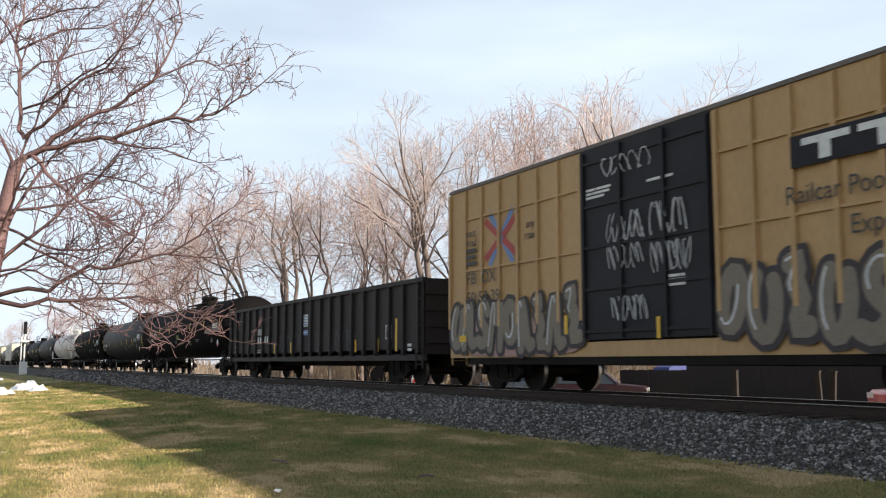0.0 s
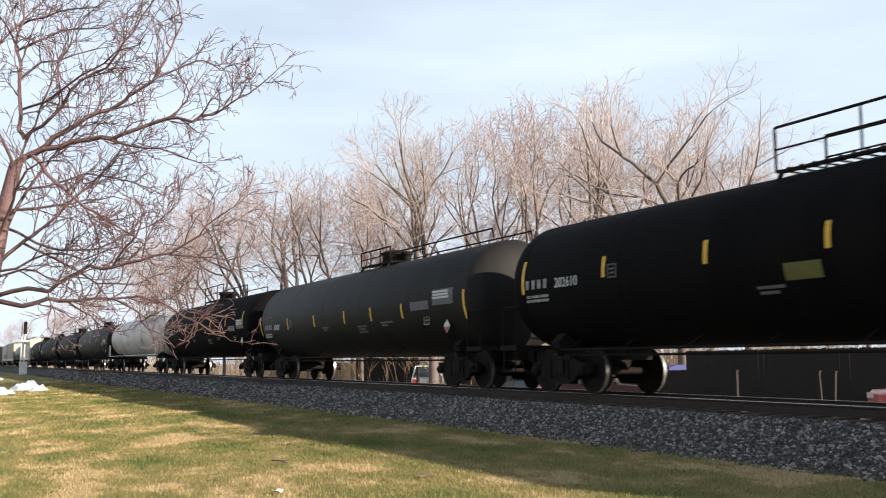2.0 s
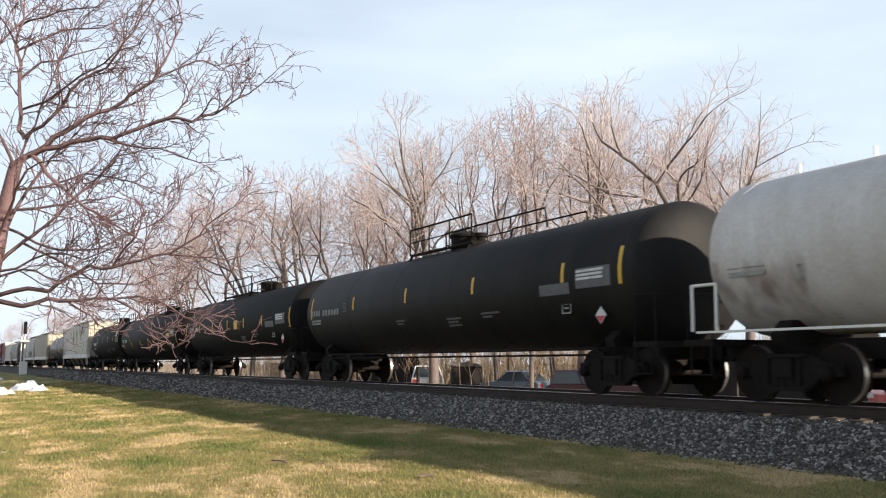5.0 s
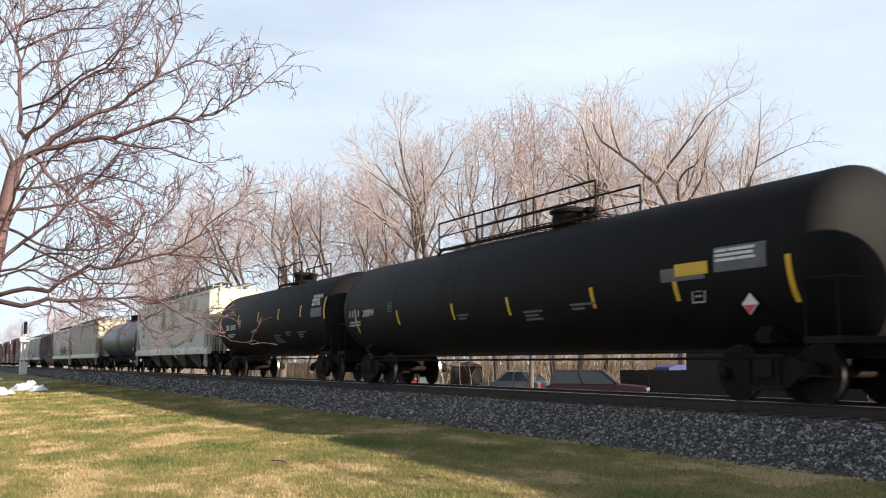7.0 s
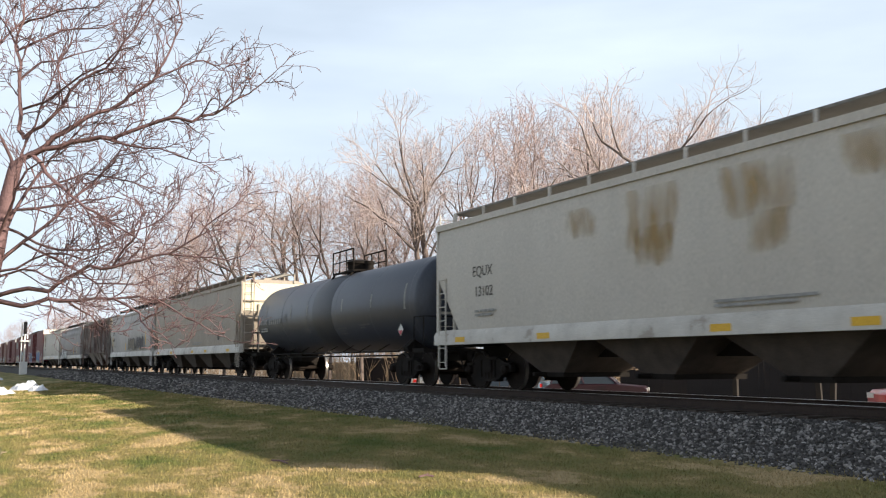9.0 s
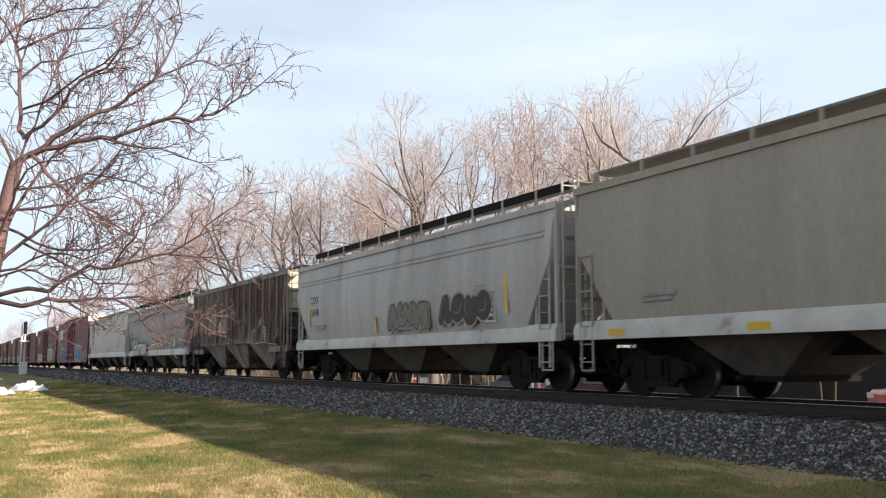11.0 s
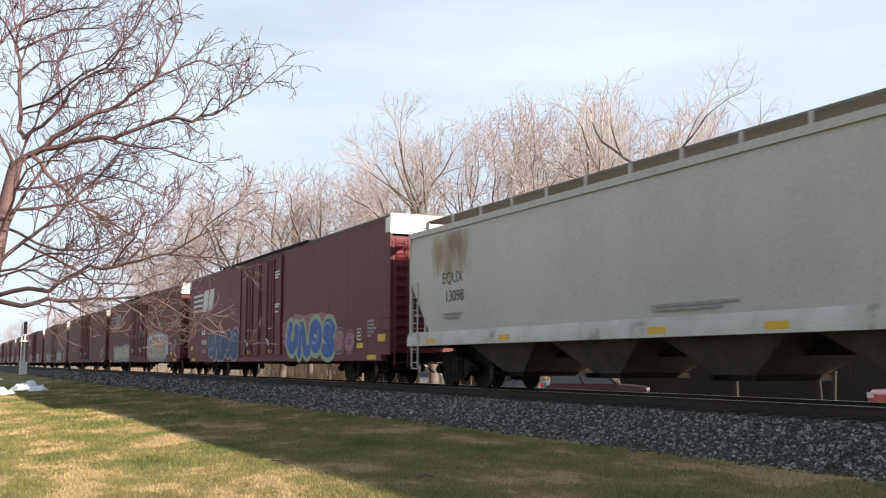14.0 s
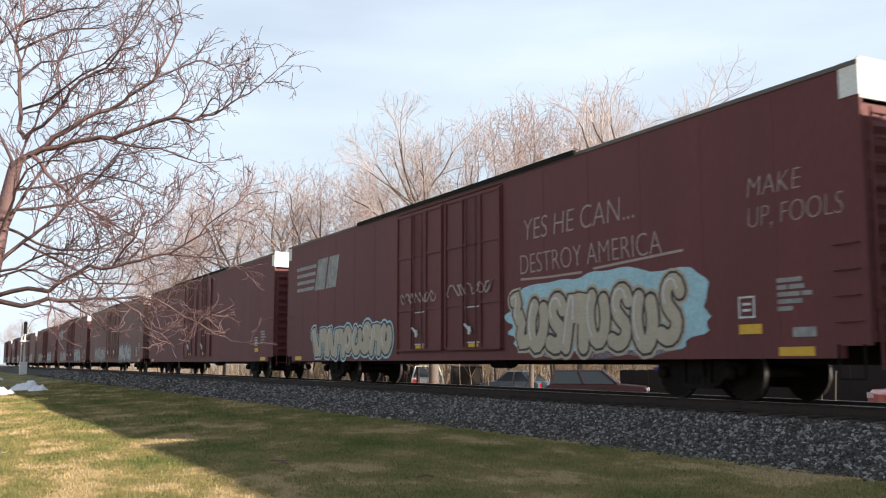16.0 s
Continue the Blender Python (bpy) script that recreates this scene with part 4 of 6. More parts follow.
def hopper_car(front, rear, paint, label, ztop=4.18, bulge=0.08, bays=4, ribs=0, cut=(1.25, 2.95), belly=1.3, sill=True, walk_z=4.68, tall_posts=False, end_paint=None):
    car = thing("hopper_car", label, "hopper car", "train")
    h = (rear - front) * SPEED / 2
    e = h - 0.12
    lo, full = hopper_outline(cut[1], ztop, bulge), hopper_outline(belly, ztop, bulge)
    part("body", loft(Mesh(), [(-e, lo), (-e + cut[0], full), (e - cut[0], full), (e, lo)]), paint, car, "welded hopper body with sloped ends")
    w = 1.5 + bulge
    part("eave_rail", Mesh().box(-h, h, -1.56, -1.47, ztop - 0.03, ztop + 0.12), paint, car)
    part("eave_rail", Mesh().box(-h, h, 1.47, 1.56, ztop - 0.03, ztop + 0.12), paint, car)
    for k in range(ribs):
        x = -e + 0.25 + (2 * e - 0.5) * k / (ribs - 1)
        zb = belly + 0.02 if abs(x) < e - cut[0] else belly + (cut[1] - belly) * (abs(x) - e + cut[0]) / cut[0] + 0.05
        part("rib", Mesh().prism([(-w - 0.06, zb + 0.06), (-w + 0.01, zb), (-w + 0.01, ztop - 0.02), (-w - 0.06, ztop - 0.05)], x - 0.045, x + 0.045), paint, car)
    if sill:
        for s in (-1, 1):
            part("side_sill", Mesh().prism([(s * 1.42, 1.12), (s * 1.60, 1.12), (s * 1.60, 1.36), (s * 1.515, 1.50), (s * 1.42, 1.50)][::s], -h, h), M_SILL, car, "straight side sill, pale with skylight put into its paint")
    else:
        for s in (-1, 1):
            for d in (-1, 1):
                part("side_sill", Mesh().box(*sorted((d * (h - 2.4), d * h)), *sorted((s * 1.54, s * 1.44)), 1.1, 1.32), paint, car)
    part("centre_sill", Mesh().box(-h + 0.4, h - 0.4, -0.33, 0.33, 0.78, 1.2), M_UNDER, car)
    span = (2 * h - 5.4 - (0 if sill else -1.2)) / bays
    for k in range(bays):
        x = -span * bays / 2 + span * (k + 0.5)
        a, b = span * 0.5, 0.42
        top, zl = belly + 0.02, 0.42
        ch = Mesh().add([(x - a, -1.35, top), (x + a, -1.35, top), (x + a, 1.35, top), (x - a, 1.35, top), (x - b, -0.85, zl), (x + b, -0.85, zl), (x + b, 0.85, zl), (x - b, 0.85, zl)],
                        [(0, 1, 2, 3), (4, 7, 6, 5), (0, 4, 5, 1), (1, 5, 6, 2), (2, 6, 7, 3), (3, 7, 4, 0)])
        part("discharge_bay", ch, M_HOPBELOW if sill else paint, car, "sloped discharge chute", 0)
        part("outlet_gate", Mesh().box(x - 0.5, x + 0.5, -0.92, 0.92, 0.34, 0.44).rod((x - 0.2, -1.25, 0.4), (x - 0.2, 1.0, 0.4), 0.05, 8), M_UNDER, car, "outlet gate with an operating shaft")
    rw = Mesh()
    for y in (-0.95, -0.45, 0.35, 0.85):
        rw.box(-h - 0.1, h + 0.1, y, y + 0.08, walk_z, walk_z + 0.04)
    for k in range(int(2 * h / 0.3)):
        x = -h + 0.15 + 0.3 * k
        rw.box(x, x + 0.05, -0.95, -0.37, walk_z + 0.005, walk_z + 0.035)
        rw.box(x, x + 0.05, 0.35, 0.93, walk_z + 0.005, walk_z + 0.035)
    part("roof_walk", rw, M_WALKWAY, car, "steel grating roof walk")
    part("walk_grating", Mesh().box(-h - 0.1, h + 0.1, -0.94, -0.38, walk_z - 0.012, walk_z - 0.002), M_WALKWAY, car, "close-meshed grating")
    if tall_posts:
        for drop in (0.50, 0.62):
            z = ztop - drop
            y = -1.5 - bulge * math.sin(math.pi * (z - 1.2) / (ztop - 1.2))
            part("seam", Mesh().box(-e + 0.3, e - 0.3, y - 0.025, y + 0.01, z, z + 0.035), paint, car)
    nb = int(2 * h / 1.5)
    for k in range(nb + 1):
        x = -h + 0.08 + (2 * h - 0.16) * k / nb
        part("walk_bracket", Mesh().box(x - 0.03, x + 0.03, -1.02, -0.96, ztop + 0.1, walk_z + (0.06 if tall_posts else 0.0)), paint, car)
        part("walk_bracket", Mesh().box(x - 0.03, x + 0.03, 0.9, 0.96, ztop + 0.1, walk_z), paint, car)
    if tall_posts:
        part("walk_fascia", Mesh().box(-h + 0.3, h - 0.3, -1.0, -0.965, walk_z - 0.12, walk_z + 0.07), M_UNDER, car, "dark edge of the roof walk")
    part("hatch", Mesh().box(-e + 0.6, e - 0.6, -0.3, 0.3, ztop + 0.2, ztop + 0.36), paint, car, "long trough hatch")
    for s in (-1, 1):
        for y in (-1.5, -0.72, 0.72, 1.5):
            part("end_post", Mesh().box(*sorted((s * (h - 0.10), s * (h - 0.02))), y - 0.04, y + 0.04, 1.12, ztop + (0.0 if abs(y) > 1 else -0.9)), paint, car)
        for z in (1.95, 2.7, 3.4):
            part("end_rail", Mesh().box(*sorted((s * (h - 0.08), s * (h - 0.04))), -1.46, 1.46, z, z + 0.07), paint, car)
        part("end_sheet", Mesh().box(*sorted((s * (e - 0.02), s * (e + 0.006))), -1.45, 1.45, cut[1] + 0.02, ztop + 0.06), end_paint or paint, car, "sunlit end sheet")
        part("end_platform", Mesh().box(*sorted((s * (h - 1.3), s * h)), -1.4, 1.4, 1.08, 1.14), M_UNDER, car, "end platform grating")
        part("post", Mesh().box(*sorted((s * (h - 0.95), s * (h - 0.88))), -1.5, -1.43, 1.4, 2.75), paint, car)
        ladder(car, s * (h - 0.44) - 0.2, -1.585, 0.55, 2.85, paint, 0.4)
        ladder(car, s * (h + 0.04), -1.4, 1.15, walk_z, paint, 0.42, "y")
        part("sill_step", Mesh().path([(s * (h - 0.2), -1.54, 1.12), (s * (h - 0.2), -1.54, 0.5), (s * (h - 0.6), -1.54, 0.5), (s * (h - 0.6), -1.54, 1.12)], 0.02, 6), paint, car)
        part("brake_tank", Mesh().rod((s * (h - 1.1), 0.2, 1.3), (s * (h - 0.5), 0.2, 1.3), 0.2, 12), M_UNDER, car)
    add_trucks(car, h - 1.95)
    couplers(car, h)
    enter(car, front, rear)
    return car, h, -w
M_CHALKED = material("faded_lettering", (0.34, 0.33, 0.32), (0.2, 0.2, 0.19), 5.0, 0.7, bump=0.0, spread=0.3)
# hopper ends: the sun's brightness on them is put into this cream
M_SUNLITCREAM = material("sunlit_cream_end_paint", (0.62, 0.58, 0.44), (0.52, 0.48, 0.36), 0.8, 0.6, bump=0.03)
M_ROOF = material("weathered_galvanised_roof", (0.16, 0.14, 0.12), (0.09, 0.07, 0.06), 0.8, 0.6, 0.3, bump=0.1)
M_WALKWAY = material("galvanised_walkway", (0.24, 0.225, 0.205), (0.17, 0.16, 0.145), 2.0, 0.6, 0.1, bump=0.1)
S_FAINT = spray("faint_grey_spray", (0.055, 0.055, 0.058))


def stain(car, x0, x1, z0, z1, y, seed, mat=None):
    """A ragged rust stain, thin on the paint."""
    m = Mesh().add([(x0, y, z0), (x1, y, z0), (x1, y - 0.001, z1), (x0, y - 0.001, z1)], [(0, 1, 2, 3)])
    part("rust_stain", m, mat or M_RUSTSTAIN, car, "ochre rust stain", 0)


def stain_material(name, c, strength, bare=1.72):
    """Rust that thins out raggedly towards the patch's rim."""
    m = material(name, c, tuple(v * 0.75 for v in c), 2.0, 0.75, bump=0.0, stretch=(1, 1, 0.4))
    n, l = m.node_tree.nodes, m.node_tree.links
    co, sep, noi = n.new("ShaderNodeTexCoord"), n.new("ShaderNodeSeparateXYZ"), n.new("ShaderNodeTexNoise")
    mp = n.new("ShaderNodeMapping")
    mp.inputs["Scale"].default_value = (1, 1, 0.35)
    noi.inputs["Scale"].default_value, noi.inputs["Detail"].default_value = 2.6, 8
    l.new(co.outputs["Object"], mp.inputs["Vector"])
    l.new(mp.outputs["Vector"], noi.inputs["Vector"])
    l.new(co.outputs["Generated"], sep.inputs["Vector"])

    def calc(op, a, b):
        k = n.new("ShaderNodeMath")
        k.operation = op
        for i, v in enumerate((a, b)):
            if isinstance(v, (int, float)):
                k.inputs[i].default_value = v
            else:
                l.new(v, k.inputs[i])
        return k.outputs[0]
    fx = calc("MULTIPLY", calc("MULTIPLY", sep.outputs["X"], calc("SUBTRACT", 1.0, sep.outputs["X"])), 4.0)
    fz = calc("MULTIPLY", calc("MULTIPLY", sep.outputs["Z"], calc("SUBTRACT", 1.12, sep.outputs["Z"])), 3.3)
    rim = calc("POWER", calc("MULTIPLY", fx, fz), 0.45)
    a = calc("MULTIPLY", calc("SUBTRACT", calc("ADD", calc("MULTIPLY", noi.outputs["Fac"], 2.2), rim), bare), 0.9)
    k = n.new("ShaderNodeClamp")
    l.new(calc("MULTIPLY", a, strength), k.inputs["Value"])
    k.inputs["Max"].default_value = strength
    l.new(k.outputs["Result"], n["Principled BSDF"].inputs["Alpha"])
    return m


def throw_up(car, text, size, x, y, z, width, fill, edge, label):
    """A sprayed word: a thick dark outline with a pale fill."""
    for name, off, mat, dy in (("lettering_edge", 0.085, edge, 0.0), ("lettering", 0.028, fill, 0.006)):
        cu = bpy.data.curves.new(name, "FONT")
        cu.body, cu.size, cu.offset, cu.shear, cu.space_character = text, size, off * size, 0.28, 1.06
        ob = bpy.data.objects.new(name, cu)
        me = bpy.data.meshes.new_from_object(ob)
        bpy.data.objects.remove(ob)
        me.transform(Matrix.Translation((x, y - dy, z)) @ Euler((radians(90), 0, 0)).to_matrix().to_4x4() @ Matrix.Diagonal((width, 1, 1, 1)))
        me.materials.append(mat)
        part(name, me, mat, car, label)


def make_train():
    boxcar(-0.62, 0.49, M_REDFADED, "faded red high-cube boxcar coupled ahead of a yellow one")
    boxcar_yellow(0.553, 1.251)
    gondola(1.322, 2.226)
    c, h = tank_car(2.262, 3.145, M_JET, "black tank car with yellow reflectors and a stencilled panel", platform=(-2.0, 3.3), dome=0.7, second=2.9, stripes=(-8.95, -5.9, -2.95, -0.3, 2.4, 5.5, 8.65))
    tank_marks(c, h, "202610", 1.47, 2.44)
    curved_patch(c, "sign", -1.15, -0.4, 1.95, 2.22, 1.47, 2.44, M_OLIVE, "dull olive-yellow stencilled panel", 0.01)
    c, h = tank_car(3.185, 4.03, M_BLACKWORN, "long dull black tank car with slanted yellow reflectors", r=1.50, zc=2.38, platform=(-0.2, 2.2), dome=1.2, second=6.5, rail_tall=0.5, stripes=(-9.1, -5.6, -2.6, 0.35, 2.6, 4.9, 8.7), stripe_z=2.15)
    tank_marks(c, h, "62403", 1.50, 2.38, 1.95)
    c, h = tank_car(4.07, 4.93, M_JET, "glossy black tank car with yellow reflectors", stripes=(-9.3, -6.1, -4.7, -3.25, -0.5, 2.25, 5.2, 8.1))
    tank_marks(c, h, "202516", 1.47, 2.44)
    white_tank()
    c, h = tank_car(5.89, 6.785, M_BLACKWORN, "dull black tank car with grey stencils", stripes=(-9.0, -5.0, -1.0, 3.0, 7.0, 9.0))
    tank_marks(c, h, "", 1.47, 2.44)
    c, h = tank_car(6.81, 7.645, M_BLACK, "black tank car with a square yellow panel", platform=(-4.4, 0.4), dome=1.3, second=3.0, stripes=(-9.1, -6.1, -3.4, -0.6, 2.17, 4.95, 8.6), stripe_z=2.42)
    curved_patch(c, "sign", 0.62, 1.22, 2.18, 2.58, 1.47, 2.44, M_YELLOW, "square yellow warning panel", 0.01)
    tank_marks(c, h, "704904", 1.47, 2.44)
    c, h = tank_car(7.706, 8.62, M_BLACK, "black tank car with slanted yellow reflectors and stencils", r=1.50, zc=2.38, platform=(-4.4, 3.2), dome=1.3, second=0.0, stripes=(-8.7, -5.5, -2.05, 0.75, 4.1, 6.65, 9.35), stripe_z=1.98)
    curved_patch(c, "sign", 6.75, 7.6, 2.2, 2.42, 1.50, 2.38, M_YELLOW, "yellow warning panel", 0.01)
    tank_marks(c, h, "200974", 1.50, 2.38, 2.1)
    c, h = tank_car(8.645, 9.355, M_BLACK, "short black tank car with yellow reflectors", platform=(-0.6, 2.4), dome=1.0, second=0.0, stripes=(-6.9, -3.82, -0.75, 2.05, 4.76, 7.3))
    lettering("lettering", "TILX 260901", 0.34, M_LETTER, c, -5.9, on_tank(1.47, 2.44, 2.25) - 0.02, 2.15, "white car number")
    bars(c, -5.7, on_tank(1.47, 2.44, 2.0), 1.98, [[0.15, 0.3, 0.35, 0.3], [0.12, 0.3, 0.2, 0.3]], M_CHALKED, 0.06)
    for word, z in (("METHIONINE", 2.98), ("HYDROXY", 2.84), ("ANALOGUE", 2.70)):
        lettering("lettering", word, 0.165, M_LETTER, c, 6.05, on_tank(1.47, 2.44, z) - 0.012, z, "white stencilled block capitals", weight=0.004)
    curved_patch(c, "data_panel", 5.95, 7.05, 2.30, 2.62, 1.47, 2.44, M_PANEL, "grey stencilled data panel")
    for x, z, rows in ((1.1, 1.78, (0.9, 0.7, 0.8, 1.0)), (2.7, 1.86, (0.7, 0.5)), (4.1, 1.84, (1.0, 0.6, 0.5))):
        stencil_lines(c, x, z, rows, 1.47, 2.44)
    framed(c, -3.6, on_tank(1.47, 2.44, 2.4) - 0.012, 2.25, 0.3, M_CHALKED)
    c, h, y = hopper_car(9.394, 10.285, M_HOP1, "pale grey smooth covered hopper with ochre rust stains", end_paint=M_SUNLITCREAM)
    for i, (a, b, z0, z1) in enumerate(((-4.0, -2.7, 3.2, 3.85), (-1.9, -0.3, 2.7, 3.95), (0.6, 2.5, 3.0, 3.95), (-1.6, -0.4, 2.4, 3.2), (3.2, 4.8, 3.3, 4.0), (4.9, 6.2, 3.3, 4.05), (1.3, 2.3, 2.4, 3.1), (6.4, 7.7, 3.2, 4.0))):
        stain(c, a, b, z0, z1, y - 0.012, i)
    lettering("lettering", "EQUX", 0.36, M_DARKLETTER, c, -8.0, y - 0.004, 2.78, "dark car lettering")
    lettering("lettering", "13102", 0.36, M_DARKLETTER, c, -7.9, y - 0.004, 2.28, "dark car number")
    hopper_marks(c, h, y)
    blue_tank()
    c, h, y = hopper_car(11.135, 12.0, M_HOP3, "dusty tan covered hopper with a grimy side", end_paint=M_SUNLITCREAM)
    hopper_marks(c, h, y)
    c, h, y = hopper_car(12.03, 12.787, M_HOP2, "streaked grey round-sided hopper with dark graffiti", ztop=4.04, bulge=0.16, bays=3, walk_z=4.62, tall_posts=True)
    lettering("lettering", "CSYX", 0.36, M_DARKLETTER, c, -6.95, y - 0.004, 2.72, "dark car lettering")
    lettering("lettering", "13498", 0.36, M_DARKLETTER, c, -6.95, y - 0.004, 2.28, "dark car number")
    block_tag(c, 0.0, 2.5, 1.56, 2.45, y - 0.004, 4, S_TAN, S_DARK, S_TAN, S_FADE, 21, "faded brown sprayed graffiti")
    block_tag(c, 3.3, 5.9, 1.56, 2.45, y - 0.004, 4, S_DARK, S_DARK, S_TAN, S_FADE, 22, "black sprayed graffiti with grey glints")
    hopper_marks(c, h, y, ((-7.0, 1.9, 0.75), (-1.1, 1.56, 0.5), (2.0, 1.56, 0.55), (4.6, 1.56, 0.7), (6.6, 1.8, 0.9)))
    c, h, y = hopper_car(12.845, 13.55, M_RUSTHOP, "rust-streaked ribbed covered hopper with peeling paint", ztop=4.12, bulge=0.02, bays=3, ribs=17, cut=(1.6, 2.6), belly=1.5, sill=False, walk_z=4.45, end_paint=M_SUNLITCREAM)
    rnd = random.Random(17)
    maroon, umber = stain_material("maroon_paint_remnant", (0.105, 0.026, 0.024), 0.95, 1.36), stain_material("umber_rust", (0.085, 0.045, 0.033), 0.9, 1.4)
    for k in range(16):
        a = -h + 0.40 + (2 * h - 0.80) * k / 16
        b = a + (2 * h - 0.8) / 16 - 0.1
        if k > 6:
            stain(c, a, b, 1.55, 4.1, y - 0.004, k, maroon)
            stain(c, a - 0.03, b + 0.03, 2.3 if k > 11 else 3.0, 4.14, y - 0.006, k, maroon)
        top = 4.1 if k < 7 else rnd.uniform(2.4, 3.4)
        stain(c, a + 0.06, b, top - rnd.uniform(0.9, 1.9), top, y - 0.008, k, umber)
        if k < 9:
            stain(c, a, b - 0.1, 1.55, rnd.uniform(1.9, 2.5), y - 0.012, k, maroon if k % 2 else umber)
    framed(c, 4.7, y - 0.015, 1.72, 0.42, M_LETTER)
    bars(c, -6.7, y - 0.005, 2.75, [[0.2, 0.2, 0.2, 0.2], [], [0.2, 0.2, 0.2, 0.2]], M_CHALKED, 0.24, "faded car lettering in blocks")
    c, h, y = hopper_car(13.605, 14.41, M_HOP4, "grimy grey round-sided hopper with a white sprayed word", ztop=4.04, bulge=0.16, bays=3, walk_z=4.62, tall_posts=True)
    lettering("lettering", "CSYX", 0.30, M_DARKLETTER, c, -7.8, y - 0.004, 2.50, "dark car lettering")
    lettering("lettering", "13700", 0.30, M_DARKLETTER, c, -7.8, y - 0.004, 2.14, "dark car number")
    throw_up(c, "Human", 1.4, -6.8, y - 0.01, 1.24, 1.1, S_WHITE, S_DARK, "white sprayed word with a thick black outline")
    block_tag(c, 1.2, 3.6, 1.56, 2.06, y - 0.004, 4, S_FADE, S_NAVY, S_NAVY, S_FADE, 24, "small dark blue sprayed graffiti")
    hopper_marks(c, h, y, ((-7.9, 1.85, 0.8), (0.9, 1.56, 0.5), (3.8, 1.56, 0.6), (6.5, 1.65, 1.05)))
    c, h, y = hopper_car(14.465, 15.36, M_HOP1, "pale cream covered hopper with a large rust stain")
    stain(c, -8.7, -6.3, 2.7, 4.05, y - 0.012, 40)
    stain(c, -8.1, -6.7, 3.4, 4.12, y - 0.016, 41, stain_material("dark_rust_stain", (0.24, 0.09, 0.03), 0.9))
    lettering("lettering", "EQUX", 0.42, M_DARKLETTER, c, -8.0, y - 0.004, 2.72, "dark car lettering")
    lettering("lettering", "13098", 0.42, M_DARKLETTER, c, -7.85, y - 0.004, 2.24, "dark car number")
    hopper_marks(c, h, y)
    red_boxcars()


def hopper_marks(c, h, y, strips=()):
    bars(c, -h + 2.2, y - 0.004, 1.95, [[0.2, 0.4, 0.3], [0.3, 0.5]], M_CHALKED, 0.06)
    bars(c, h - 3.5, y - 0.004, 2.55, [[0.3, 0.3], [0.5], [0.4, 0.6], [0.45], [0.5]], M_CHALKED, 0.06)
    bars(c, 0.5, y - 0.004, 1.72, [[2.2], [1.8]], M_CHALKED, 0.05)
    for x, low, tall in strips:
        m = Mesh().slab([(x, low), (x + 0.12, low), (x + 0.07, low + tall), (x - 0.05, low + tall)], y - 0.008, y + 0.002)
        part("reflector", m, M_YELLOW, c, "upright yellow reflector strip")
    if strips:
        framed(c, h - 2.9, y - 0.006, 1.62, 0.46, M_LETTER)
        return
    part("stencil", Mesh().box(h - 3.9, h - 3.6, y - 0.012, y - 0.004, 1.76, 2.0), M_DARKLETTER, c, "dark inspection stencil")
    for x in (-h + 1.2, -h / 2, 0.4, 3.3, h - 2.2):
        plate(c, "reflector", x, x + 0.5, 1.18, 1.31, -1.603, M_YELLOW, "yellow reflector strip")


def white_tank():
    r, zc = 1.40, 2.52
    c, h = tank_car(4.97, 5.86, M_WHITETANK, "stained white tank car with a side walkway and red scrawls", r=r, zc=zc, platform=(-1.2, 1.6), dome=0.4, second=0.0, rails=False)
    part("side_sill", Mesh().box(-h + 0.4, h - 0.4, -1.50, -1.42, 1.16, 1.20), M_WHITE, c, "white side running board")
    for s in (-1, 1):
        part("end_handrail", Mesh().path([(s * (h - 0.3), -1.48, 1.2), (s * (h - 0.3), -1.48, 2.0), (s * (h - 0.9), -1.48, 2.0), (s * (h - 0.9), -1.48, 1.2)], 0.03, 6), M_WHITE, c)
    for k in range(12):
        x = -h + 1.5 + (2 * h - 3) * k / 11
        part("vent", Mesh().rod((x, 0, zc + r - 0.05), (x, 0, zc + r + 0.22), 0.025, 6), M_WHITE, c, "short white vent pipe")
    y = on_tank(r, zc, 2.2)
    scribble(c, -4.2, -1.6, 1.75, 2.35, on_tank(r, zc, 2.0) - 0.04, S_MAUVE, 8, 0.035, 55, "dark red scrawled tag")
    scribble(c, 1.5, 5.2, 1.75, 2.35, on_tank(r, zc, 2.0) - 0.04, S_GREY, 6, 0.05, 56, "grey scrawled tag")
    for x in (-7.5, -2.0, 3.5):
        curved_patch(c, "reflector", x, x + 0.1, 1.9, 2.2, r, zc, M_CHALKED, "faded reflector strip")
    curved_patch(c, "data_panel", 7.2, 7.9, 2.75, 3.1, r, zc, M_CHALKED, "grey stencilled data panel")
    for a, b, z0, z1 in ((-2.5, 9.4, 3.15, 3.9), (3.5, 9.5, 2.9, 3.88), (7.0, 9.6, 1.5, 2.6), (3.2, 4.6, 1.6, 2.9), (-9.5, -7.0, 1.3, 2.4), (-1.0, 1.5, 2.6, 3.6)):
        curved_patch(c, "rust_stain", a, b, z0, z1, r, zc, M_TOPRUST, "brown rust stain on the tank", 0.007)
    bars(c, -9.0, y, 2.3, [[0.3, 0.5], [0.4, 0.4]], M_CHALKED, 0.08)


